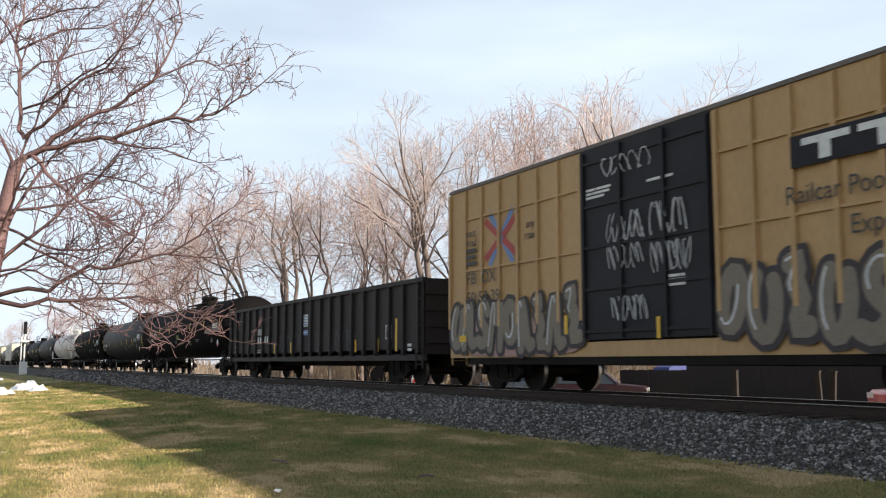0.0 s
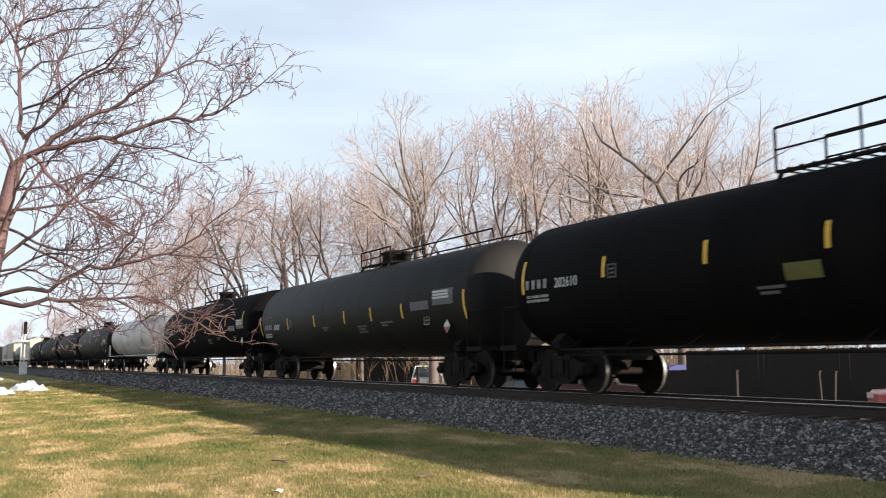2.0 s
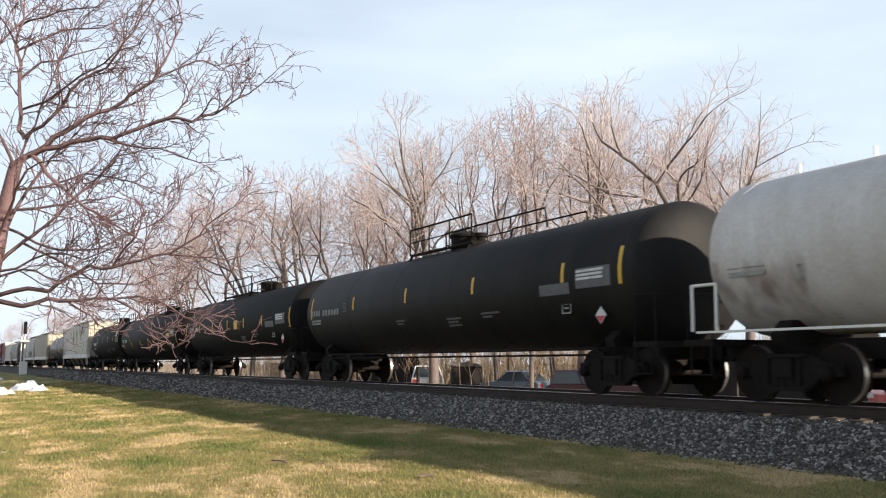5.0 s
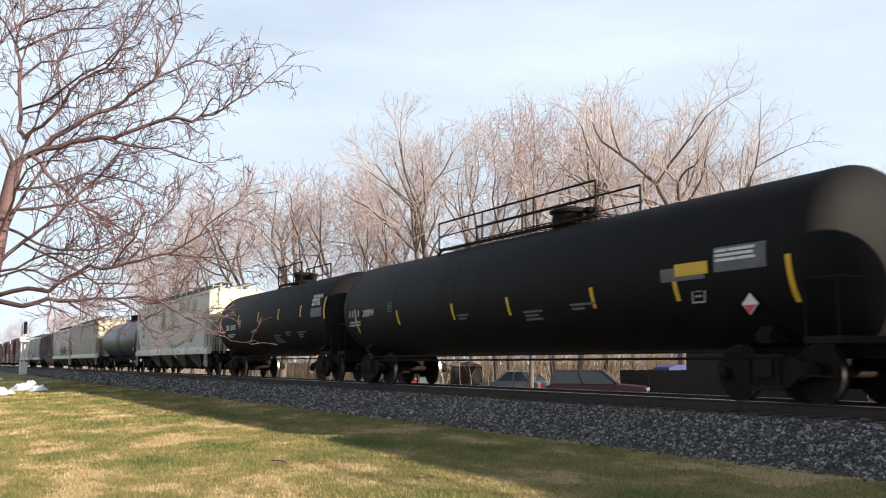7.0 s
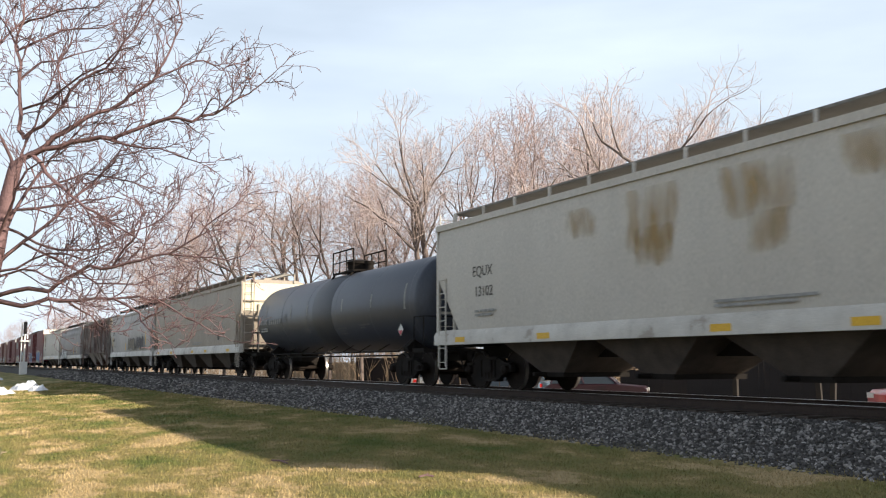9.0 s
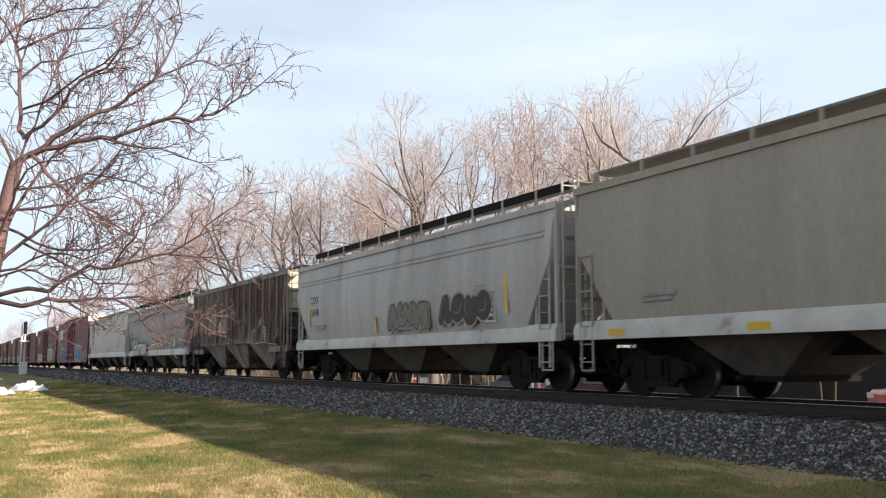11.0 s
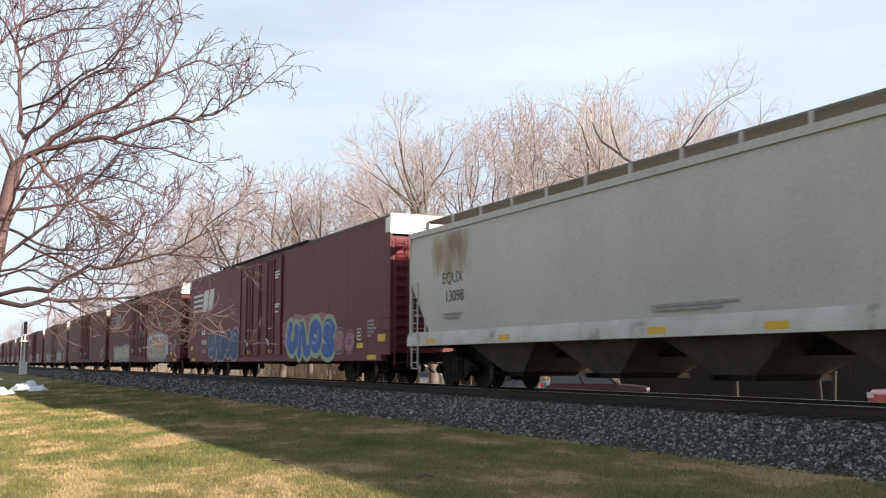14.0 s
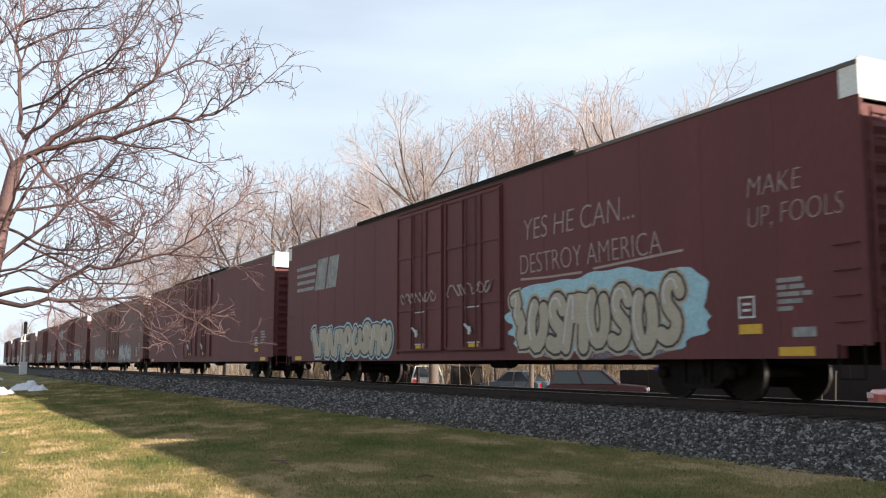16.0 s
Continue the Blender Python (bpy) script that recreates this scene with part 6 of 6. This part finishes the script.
def woods():
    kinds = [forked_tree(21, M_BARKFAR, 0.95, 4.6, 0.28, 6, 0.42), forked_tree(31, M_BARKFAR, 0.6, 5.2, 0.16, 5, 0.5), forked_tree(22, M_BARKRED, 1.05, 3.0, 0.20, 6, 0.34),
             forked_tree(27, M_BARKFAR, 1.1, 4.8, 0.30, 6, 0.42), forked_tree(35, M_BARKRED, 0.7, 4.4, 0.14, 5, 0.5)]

    def stand(px, depth, top, kind, turn):
        """A tree by its place across the view and how high its top stands in it."""
        rise = (441 - top) / 1710
        rise = (rise + math.tan(TILT)) / (1 - rise * math.tan(TILT))
        p = plan((px - 784) / 1710, depth)
        p.z = lawn_height(p.x, p.y)
        ob = thing("tree", "bare pale grey-brown woodland tree behind the railway" if kind in (0, 1, 3) else "bare reddish-brown woodland tree behind the railway", "tree", "trees behind the railway")
        part("trunk", kinds[kind][0], M_BARKDARK, ob)
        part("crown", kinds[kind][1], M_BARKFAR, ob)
        ob.location, ob.rotation_euler = p, (0, 0, turn)
        k = (EYE.z + depth * rise - p.z) / 16.0
        ob.scale = (k, k, k)

    near = ((768, 52, 172, 0), (1208, 52, 140, 3), (1318, 55, 165, 0), (1022, 55, 132, 1), (938, 56, 158, 4), (880, 60, 182, 1), (840, 62, 205, 4),
            (980, 62, 170, 1), (1068, 60, 155, 1), (1120, 62, 172, 4), (905, 68, 185, 2), (700, 70, 262, 4), (642, 64, 298, 1), (585, 66, 325, 4), (548, 60, 292, 2))
    far = ((500, 62, 278, 0), (448, 66, 285, 2), (400, 74, 330, 4), (1420, 66, 262, 1), (1470, 72, 282, 4), (1540, 72, 290, 2), (1260, 74, 215, 4), (1160, 76, 215, 2), (1040, 78, 205, 2),
           (730, 84, 290, 2), (660, 88, 325, 2), (345, 100, 360, 2))
    farthest = ((285, 128, 430, 4), (230, 155, 465, 2), (180, 190, 500, 2), (135, 230, 525, 4), (95, 270, 548, 2), (60, 320, 560, 2), (20, 400, 572, 4), (-20, 480, 580, 2), (320, 112, 410, 2))
    for i, (px, depth, top, kind) in enumerate(near + far + farthest):
        stand(px, depth, top, kind, i * 2.4 + 0.6)


def brush():
    """Dry undergrowth under the trees: a thicket of thin upright stems."""
    rnd = random.Random(8)
    w = Wood(9)
    for i in range(4200):
        px = rnd.uniform(-60, 1640)
        depth = rnd.uniform(56, 74) + max(0, 600 - px) * 0.07
        reach = math.sin(HEAD) + math.cos(HEAD) * (px - 784) / 1710
        if reach < 0.06:
            continue
        depth = max(depth, rnd.uniform(24, 40) / reach)
        p = plan((px - 784) / 1710, depth)
        tall = rnd.uniform(1.2, 4.6) * (0.6 + 0.5 * noise.noise(Vector((px * 0.012, 0, 0))) + 0.3)
        p.z = lawn_height(p.x, p.y) - 0.1
        d = Vector((rnd.gauss(0, 0.22), rnd.gauss(0, 0.22), 1)).normalized()
        w.seg.append((p, p + d * tall * 0.6, 0.03, 0.02))
        q = p + d * tall * 0.6
        for _ in range(3):
            e = w.turn(d, rnd.uniform(0.15, 0.6))
            w.seg.append((q, q + e * tall * 0.45, 0.018, 0.008))
    ob = new("undergrowth", w.mesh("undergrowth", M_BRUSH))
    tagged(ob, "thicket of dry straw-coloured stems under the trees", "undergrowth", kind="stuff")


M_BRUSH = material("dry_brush", (0.27, 0.20, 0.135), (0.17, 0.115, 0.075), 0.4, 0.95, bump=0.0)
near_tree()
woods()
brush()


# ---- behind the track ----
def car_paint(name, c, coat=0.6):
    m = material(name, c, tuple(v * 0.85 for v in c), 1.0, 0.28, bump=0.0, spec=0.6)
    m.node_tree.nodes["Principled BSDF"].inputs["Coat Weight"].default_value = coat
    return m


def glass_material():
    m = bpy.data.materials.new("car_glass")
    m.use_nodes = True
    b = m.node_tree.nodes["Principled BSDF"]
    b.inputs["Base Color"].default_value, b.inputs["Roughness"].default_value = (0.02, 0.025, 0.03, 1), 0.06
    return m


M_GLASS = glass_material()
M_TYRE = material("tyre_rubber", (0.02, 0.02, 0.02), (0.035, 0.033, 0.03), 4.0, 0.9, bump=0.1)
M_RIM = material("alloy_rim", (0.4, 0.4, 0.4), (0.3, 0.3, 0.3), 4.0, 0.35, 0.8, bump=0.0)
M_LAMPGLASS = material("lamp_lens", (0.7, 0.7, 0.68), (0.6, 0.6, 0.6), 4.0, 0.15, bump=0.0)
M_TAIL = material("tail_lamp", (0.4, 0.02, 0.02), (0.3, 0.01, 0.01), 4.0, 0.2, bump=0.0)


def parked_car(px, depth, turn, paint, label, tall=1.45, length=4.5, boxy=0.0):
    car = thing("parked_car", label, "car", "parked cars")
    l, w = length / 2, 0.88
    z0, belt, top = 0.28, 0.92 * tall / 1.45, tall
    lower = [(-l, z0 + 0.1), (-l + 0.1, z0), (l - 0.1, z0), (l, z0 + 0.12), (l, belt - 0.22), (l - 0.15, belt - 0.1), (l * 0.42, belt), (-l + 0.25, belt), (-l, belt - 0.12)]
    m = Mesh()
    rings = []
    for y, inset in ((-w, 0.06), (-w + 0.08, 0.0), (w - 0.08, 0.0), (w, 0.06)):
        rings.append([(x * (1 - inset * 0.4), y, z + (inset if z < 0.5 else -inset * 0.6)) for x, z in lower])
    n = len(lower)
    m.add([v for r in rings for v in r], [(k * n + i, k * n + (i + 1) % n, (k + 1) * n + (i + 1) % n, (k + 1) * n + i) for k in range(3) for i in range(n)] + [tuple(range(n))[::-1], tuple(range(3 * n, 4 * n))])
    part("body", m, paint, car)
    back = -l + 0.25 if boxy else -l + 0.7
    cab = [(back, belt), (l * 0.42, belt), (l * 0.12, top), (back + (0.2 if boxy else 0.75), top)]
    m = Mesh()
    m.add([(x, s * (w - 0.06 if z < top else w - 0.24), z) for s in (-1, 1) for x, z in cab], [(0, 1, 2, 3), (7, 6, 5, 4), (1, 5, 6, 2), (0, 3, 7, 4), (0, 4, 5, 1)])
    part("glasshouse", m, M_GLASS, car, "dark window glass", 0)
    a, b = cab[3][0], cab[2][0]
    part("roof", Mesh().prism([(-w + 0.22, top - 0.01), (w - 0.22, top - 0.01), (w - 0.32, top + 0.05), (-w + 0.32, top + 0.05)], a - 0.03, b + 0.05), paint, car)
    for s in (-1, 1):
        for x0, x1 in (((a + b) / 2, (back + l * 0.42) / 2), (b, l * 0.42), (a, back)):
            part("pillar", Mesh().rod((x0, s * (w - 0.24), top), (x1, s * (w - 0.06), belt), 0.045, 6), paint, car)
        part("headlight", Mesh().box(l - 0.12, l + 0.01, s * 0.62 - 0.2, s * 0.62 + 0.2, belt - 0.32, belt - 0.18), M_LAMPGLASS, car)
        part("tail_light", Mesh().box(-l - 0.01, -l + 0.1, s * 0.68 - 0.12, s * 0.68 + 0.12, belt - 0.34, belt - 0.14), M_TAIL, car)
        for x in (-l + 0.85, l - 0.85):
            wh = part("wheel", Mesh().turned([(s * (w - 0.2), 0.2), (s * (w - 0.2), 0.31), (s * (w - 0.02), 0.31), (s * w, 0.28), (s * w, 0.2)], 20, (x, 0, 0.31), "y"), M_TYRE, car, "black tyre")
            part("rim", Mesh().turned([(s * (w - 0.15), 0.2), (s * (w + 0.005), 0.19), (s * (w + 0.01), 0.05)], 14, (x, 0, 0.31), "y"), M_RIM, wh)
    p = plan((px - 784) / 1710, depth)
    car.matrix_world = pose(p.x, p.y, lawn_height(p.x, p.y), 0, 0, turn)


parked_car(758, 62, 150, car_paint("white_car_paint", (0.75, 0.75, 0.73)), "white van parked beyond the railway", 1.75, 4.9, 1)
parked_car(915, 58, 200, car_paint("blue_grey_paint", (0.10, 0.15, 0.20)), "blue-grey sedan parked beyond the railway", 1.45)
parked_car(1055, 45, 48, car_paint("dark_maroon_paint", (0.020, 0.0045, 0.008), 0.1), "dark maroon estate parked beyond the railway", 1.60, 4.6, 1)
parked_car(1708, 26, 242.8, car_paint("bright_red_paint", (0.5, 0.02, 0.025)), "bright red van parked beyond the railway", 2.1, 4.8, 0)

M_BROWNWALL = material("dark_stained_boards", (0.014, 0.011, 0.010), (0.026, 0.019, 0.017), 1.5, 0.9, bump=0.3, stretch=(3, 3, 0.3))
M_TANFENCE = material("weathered_tan_boards", (0.36, 0.28, 0.19), (0.27, 0.20, 0.13), 1.5, 0.9, bump=0.3, stretch=(3, 3, 0.3))
# wood darkened in colour to stand for the tree shade on the posts
M_POST = material("shaded_old_post_wood", (0.016, 0.013, 0.011), (0.028, 0.022, 0.018), 3.0, 0.9, bump=0.2)
M_TARP = material("blue_tarp", (0.035, 0.05, 0.20), (0.025, 0.035, 0.14), 3.0, 0.6, bump=0.2)
M_MAST = material("white_mast_paint", (0.75, 0.74, 0.72), (0.6, 0.59, 0.57), 3.0, 0.5, bump=0.05)


def board_fence(name, label, px0, px1, d0, d1, low, tall, mat, board=0.16):
    """A fence of upright boards between two places."""
    f = thing(name, label, "fence")
    a, b = plan((px0 - 784) / 1710, d0), plan((px1 - 784) / 1710, d1)
    n = int((b - a).length / (board - 0.002))
    turn = math.atan2(b.y - a.y, b.x - a.x)
    me = Mesh().prism([(-0.012, 0.0), (0.012, 0.0), (0.012, tall), (-0.012, tall)], 0, board).data("board", mat)
    rnd = random.Random(n)
    for i in range(min(n, 290)):
        o = new("board", me)
        o.parent = f
        p = a.lerp(b, i / n)
        o.matrix_basis = pose(p.x, p.y, low + rnd.uniform(-0.02, 0.02), 0, rnd.uniform(-0.4, 0.4), math.degrees(turn))
    for z in (low + 0.3, low + tall - 0.35):
        r = Mesh().rod(tuple(a.lerp(b, 0) + Vector((0.02, 0.06, z))), tuple(b + Vector((0.02, 0.06, z))), 0.04, 4)
        part("rail", r, mat, f)
    return f


board_fence("board_fence", "low dark brown board fence beyond the parked cars", 1095, 1214, 47, 45, -1.25, 1.58, M_BROWNWALL)
board_fence("board_fence", "tall dark brown board fence beyond the rails", 1212, 1640, 42, 30, -1.25, 2.42, M_BROWNWALL)
board_fence("board_fence", "dull brown board fence by the railway", 632, 742, 66, 62, -1.3, 2.3, M_BROWNWALL)
board_fence("board_fence", "sunlit straw-coloured board fence", 480, 640, 88, 80, -1.3, 2.0, M_TANFENCE)
shed = thing("shed", "small dark shed beyond the railway", "shed")
p = plan((825 - 784) / 1710, 60)
shed.matrix_world = pose(p.x, p.y, -1.3, 0, 0, 155)
part("wall", Mesh().box(-1.0, 1.0, -0.9, 0.9, 0, 1.75), M_BROWNWALL, shed)
part("roof", Mesh().prism([(-1.05, 1.75), (1.05, 1.75), (1.05, 1.8), (0, 2.05), (-1.05, 1.8)], -1.1, 1.1), M_ROOF, shed)
part("door", Mesh().box(-0.4, 0.4, -0.93, -0.9, 0.02, 1.6), M_DOOR, shed)
tarp = tagged(new("tarpaulin", Mesh().prism([(-0.7, 0), (0.7, 0), (0.62, 0.2), (0.2, 0.32), (-0.3, 0.28), (-0.66, 0.18)], -0.6, 0.6).data("tarpaulin", M_TARP)), "blue tarpaulin over a low stack behind a fence", "tarpaulin")
p = plan((1186 - 784) / 1710, 50)
stack = tagged(new("lumber_bundle", Mesh().box(-0.95, 0.95, -0.75, 0.75, 0, 1.55).data("lumber_bundle", M_BROWNWALL)), "dark bundle of lumber beyond the railway", "lumber")
stack.location = (p.x, p.y, lawn_height(p.x, p.y))
tarp.location = (p.x, p.y, lawn_height(p.x, p.y) + 1.552)
for px, depth, lean in ((1447, 27, -3.0), (1463, 27, 3.5), (740, 58, 0.5), (1297, 30, 0.0)):
    p = plan((px - 784) / 1710, depth)
    post = tagged(new("post", Mesh().box(-0.07, 0.07, -0.07, 0.07, 0, 1.75).box(-0.085, 0.085, -0.085, 0.085, 1.75, 1.79).data("post", M_POST)), "weathered wooden post beyond the rails, coloured dark for tree shade", "post", "posts beyond the rails")
    post.matrix_world = pose(p.x, p.y, lawn_height(p.x, p.y) - 0.05, 0, lean, 20)


def signal_mast():
    s = thing("signal_mast", "pale metal railway signal mast with a dark head and ladder", "signal mast")
    p = plan((47 - 784) / 1710, 128)
    s.location = (p.x, p.y, lawn_height(p.x, p.y))
    part("pole", Mesh().rod((0, 0, 0), (0, 0, 6.6), 0.11, 10), M_MAST, s)
    m = Mesh()
    for d in (-0.35, 0.35):
        m.rod((d, -0.4, 0.2), (d, -0.4, 6.6), 0.06, 6)
    for k in range(16):
        m.rod((-0.35, -0.4, 0.5 + 0.4 * k), (0.35, -0.4, 0.5 + 0.4 * k), 0.04, 5)
    part("ladder", m, M_MAST, s)
    part("platform", Mesh().box(-0.7, 0.9, -0.6, 0.5, 4.3, 4.45), M_MAST, s)
    head = part("signal_head", Mesh().box(0.25, 0.95, -0.25, 0.15, 5.3, 6.9), M_DOOR, s, "black signal head")
    for k in range(3):
        part("lens_hood", Mesh().turned([(0.1, 0.18), (0.45, 0.19), (0.45, 0.15), (0.12, 0.14)], 12, (1.1, -0.05, 5.6 + 0.5 * k), "x"), M_DOOR, head)
    part("cabinet", Mesh().box(-0.6, 0.5, -0.5, 0.4, 0, 1.6).box(-0.65, 0.55, -0.55, 0.45, 1.6, 1.66), M_MAST, s, "grey equipment cabinet")


signal_mast()


def snowdrift(px, depth, w, d, tall, seed):
    m, n = Mesh(), 26
    rnd = Vector((seed * 3.1, 0, 0))
    vs = []
    for i in range(n + 1):
        for j in range(n + 1):
            u, v = 2 * i / n - 1, 2 * j / n - 1
            r = math.hypot(u, v)
            q = noise.noise(Vector((u * 2, v * 2, 0)) + rnd)
            h = max(-0.05, (1 - r ** 2 + 0.5 * q) * tall * (0.75 + 0.4 * noise.noise(Vector((u * 5, v * 5, 1)) + rnd)))
            vs.append((u * w / 2, v * d / 2, h if r < 1 else -0.05))
    m.add(vs, [(i * (n + 1) + j, (i + 1) * (n + 1) + j, (i + 1) * (n + 1) + j + 1, i * (n + 1) + j + 1) for i in range(n) for j in range(n)])
    ob = tagged(new("snowdrift", m.data("snowdrift", M_SNOW, 80)), "lumpy heap of old melting snow on the lawn", "snow", "snow on the lawn")
    p = plan((px - 784) / 1710, depth)
    ob.location = (p.x, p.y, lawn_height(p.x, p.y) - 0.02)


snowdrift(2, 56, 3.4, 2.4, 0.5, 1)
snowdrift(56, 62, 2.6, 2.2, 0.62, 2)
snowdrift(75, 58, 1.3, 1.2, 0.4, 4)
snowdrift(-4, 100, 2.2, 2.0, 0.5, 3)


# ---- ballast stones and grass ----
def ballast():
    """Loose crushed stone on the shoulder and between the ties."""
    ico = bmesh.new()
    bmesh.ops.create_icosphere(ico, subdivisions=1, radius=1)
    bv = np.array([v.co[:] for v in ico.verts])
    bf = np.array([[v.index for v in f.verts] for f in ico.faces])
    ico.free()
    ico = bmesh.new()
    bmesh.ops.create_cube(ico, size=1.5)
    cv = np.array([v.co[:] for v in ico.verts])
    bmesh.ops.triangulate(ico, faces=ico.faces[:])
    cf = np.array([[v.index for v in f.verts] for f in ico.faces])
    ico.free()
    scatter(bv, bf, ((-21, -7, 560, 0.0235), (-30, -21, 320, 0.031)), "ballast", 4)
    scatter(cv, cf, ((-44, -30, 230, 0.037), (-66, -44, 90, 0.048), (-120, -66, 36, 0.065)), "ballast", 5)


def scatter(bv, bf, bands, name, seed):
    rng = np.random.default_rng(seed)
    spots = []
    for x0, x1, per, size in bands:
        n = int((x1 - x0) * 5.4 * per)
        p = np.stack([rng.uniform(x0, x1, n), rng.uniform(9.35, 14.75, n), rng.uniform(0.55, 1.5, n) * size], axis=1)
        spots.append(p)
    p = np.concatenate(spots)
    keep = np.array([(y > 9.55 + 0.4 * noise.noise(Vector((x * 0.35, 1.0, 0))) + 0.35 * r) for (x, y, _), r in zip(p, rng.normal(0, 1, len(p)))])
    keep &= (p[:, 1] < 12.3) | (rng.random(len(p)) < 0.2)
    p = p[keep]
    z = np.array([lawn_height(x, y) for x, y, _ in p])
    n = len(p)
    scale = p[:, 2][:, None] * rng.uniform(0.6, 1.3, (n, 3)) * [1, 1, 0.8]
    jit = bv[None] * rng.uniform(0.72, 1.25, (n, len(bv), 1))
    a = rng.uniform(0, 6.283, n)
    v = jit * scale[:, None, :]
    c, s = np.cos(a)[:, None], np.sin(a)[:, None]
    v = np.stack([v[..., 0] * c - v[..., 1] * s, v[..., 0] * s + v[..., 1] * c, v[..., 2]], axis=2)
    v += np.stack([p[:, 0], p[:, 1], z + p[:, 2] * rng.uniform(0.0, 0.7, n)], axis=1)[:, None, :]
    f = bf[None] + (np.arange(n) * len(bv))[:, None, None]
    me = bpy.data.meshes.new(name)
    v, f = v.reshape(-1, 3).astype(np.float32), f.reshape(-1, 3).astype(np.int32)
    me.vertices.add(len(v))
    me.vertices.foreach_set("co", v.ravel())
    me.loops.add(f.size)
    me.loops.foreach_set("vertex_index", f.ravel())
    me.polygons.add(len(f))
    me.polygons.foreach_set("loop_start", np.arange(0, f.size, 3, dtype=np.int32))
    me.update(calc_edges=True)
    me.materials.append(M_BALLAST)
    tagged(new(name, me), "loose grey crushed-stone ballast along the track", "ballast", kind="stuff")


def grass():
    rng = np.random.default_rng(6)
    out = []
    for x0, x1, per, tall, wide in ((-17, -6, 1000, 0.034, 0.006), (-26, -17, 560, 0.038, 0.009), (-45, -26, 230, 0.045, 0.016), (-80, -45, 70, 0.055, 0.028)):
        ymin = 0.0
        n = int((x1 - x0) * 10 * per)
        x, y = rng.uniform(x0, x1, n), rng.uniform(ymin, 10.0, n)
        ok = (y > -x * 0.035) & (np.hypot(x, y) > 9)
        edge = np.array([9.5 + 0.4 * noise.noise(Vector((a * 0.35, 1.0, 0))) for a in x]) + rng.normal(0, 0.18, n)
        ok &= y < edge
        x, y = x[ok], y[ok]
        n = len(x)
        z = np.array([lawn_height(a, b) for a, b in zip(x, y)])
        ang, h = rng.uniform(0, 6.283, n), tall * rng.uniform(0.45, 1.25, n)
        lean = rng.normal(0, 0.55, (n, 2)) * h[:, None]
        dx, dy = np.cos(ang) * wide, np.sin(ang) * wide
        out.append(np.stack([np.stack([x - dx, y - dy, z - 0.005], 1), np.stack([x + dx, y + dy, z - 0.005], 1), np.stack([x + lean[:, 0], y + lean[:, 1], z + h], 1)], axis=1))
    v = np.concatenate(out).reshape(-1, 3).astype(np.float32)
    me = bpy.data.meshes.new("grass")
    me.vertices.add(len(v))
    me.vertices.foreach_set("co", v.ravel())
    me.loops.add(len(v))
    me.loops.foreach_set("vertex_index", np.arange(len(v), dtype=np.int32))
    me.polygons.add(len(v) // 3)
    me.polygons.foreach_set("loop_start", np.arange(0, len(v), 3, dtype=np.int32))
    me.update(calc_edges=True)
    me.materials.append(M_GRASS)
    tagged(new("grass", me), "short patchy green and straw-coloured grass blades", "grass", kind="stuff")


M_GRASS = material("grass_blades", LAWN_A, LAWN_B, 0.75, 0.9, fine=60, bump=0.0, spread=0.20, third=LAWN_C, vary=0.35, spec=0.1, centre=0.45, stretch=(0.6, 1.0, 1.0))
ballast()
grass()


def on_lawn(across, below):
    """A place on the lawn by its share across the view and below the horizon."""
    depth = 1.6 / below
    for _ in range(6):
        p = plan(across, depth)
        depth = (EYE.z - lawn_height(p.x, p.y)) / below
    return Vector((p.x, p.y, lawn_height(p.x, p.y)))


def litter():
    """Fallen twigs on the lawn."""
    for across, below, ln, turn, mat, label in ((-0.166, 0.101, 0.55, 10, M_BARKNEAR, "fallen reddish stick on the lawn"), (-0.447, 0.092, 0.30, 160, M_TANFENCE, "pale broken stick on the lawn"), (-0.017, 0.116, 0.2, 80, M_BARKNEAR, "fallen reddish stick on the lawn"), (-0.388, 0.058, 0.5, 20, M_TANFENCE, "pale broken stick on the lawn")):
        m = Mesh().path([(-ln / 2, 0, 0.02), (0, 0.02, 0.035), (ln / 2, -0.01, 0.02)], 0.014, 5).rod((0, 0.02, 0.035), (ln * 0.25, 0.09, 0.05), 0.008, 5)
        ob = tagged(new("stick", m.data("stick", mat)), label, "stick")
        p = on_lawn(across, below)
        ob.matrix_world = pose(p.x, p.y, p.z + 0.005, 0, 0, turn)


def paper_scrap():
    """A creased scrap of white paper that the wind takes along."""
    m = Mesh().prism([(-0.05, 0.035), (0.0, 0.012), (0.055, 0.05), (0.055, 0.053), (0.0, 0.016), (-0.05, 0.038)], -0.06, 0.05)
    return tagged(new("paper_scrap", m.data("paper_scrap", M_WHITE, 20)), "creased white scrap of paper blowing over the lawn", "litter")


litter()
SCRAP = paper_scrap()


# ---- movement ----
def motions():
    for car, moment in CARS:
        walk(car, [(t, pose(6.0 + SPEED * (t - moment), TRACK_Y, 0)) for t in (0, 4, 8, 12, 16)])
    rest, skip, far, gone = on_lawn(-0.169, 0.132), on_lawn(-0.154, 0.131), on_lawn(-0.143, 0.137), on_lawn(-0.125, 0.165)
    walk(SCRAP, [(t, pose(p.x, p.y, p.z + 0.01, 0, 0, a)) for t, p, a in ((0, rest, 30), (1.9, rest, 30), (2.3, skip, 60), (2.6, far, 110), (3.0, gone, 160), (16, gone, 160))])
    turn = math.degrees(SPEED / FPS / WHEEL_R)
    for w in WHEELS:
        x, y, z = w.location
        walk(w, [(k / FPS, pose(x, y, z, 0, (k * turn) % 360, 0)) for k in range(16 * FPS + 1)])


motions()
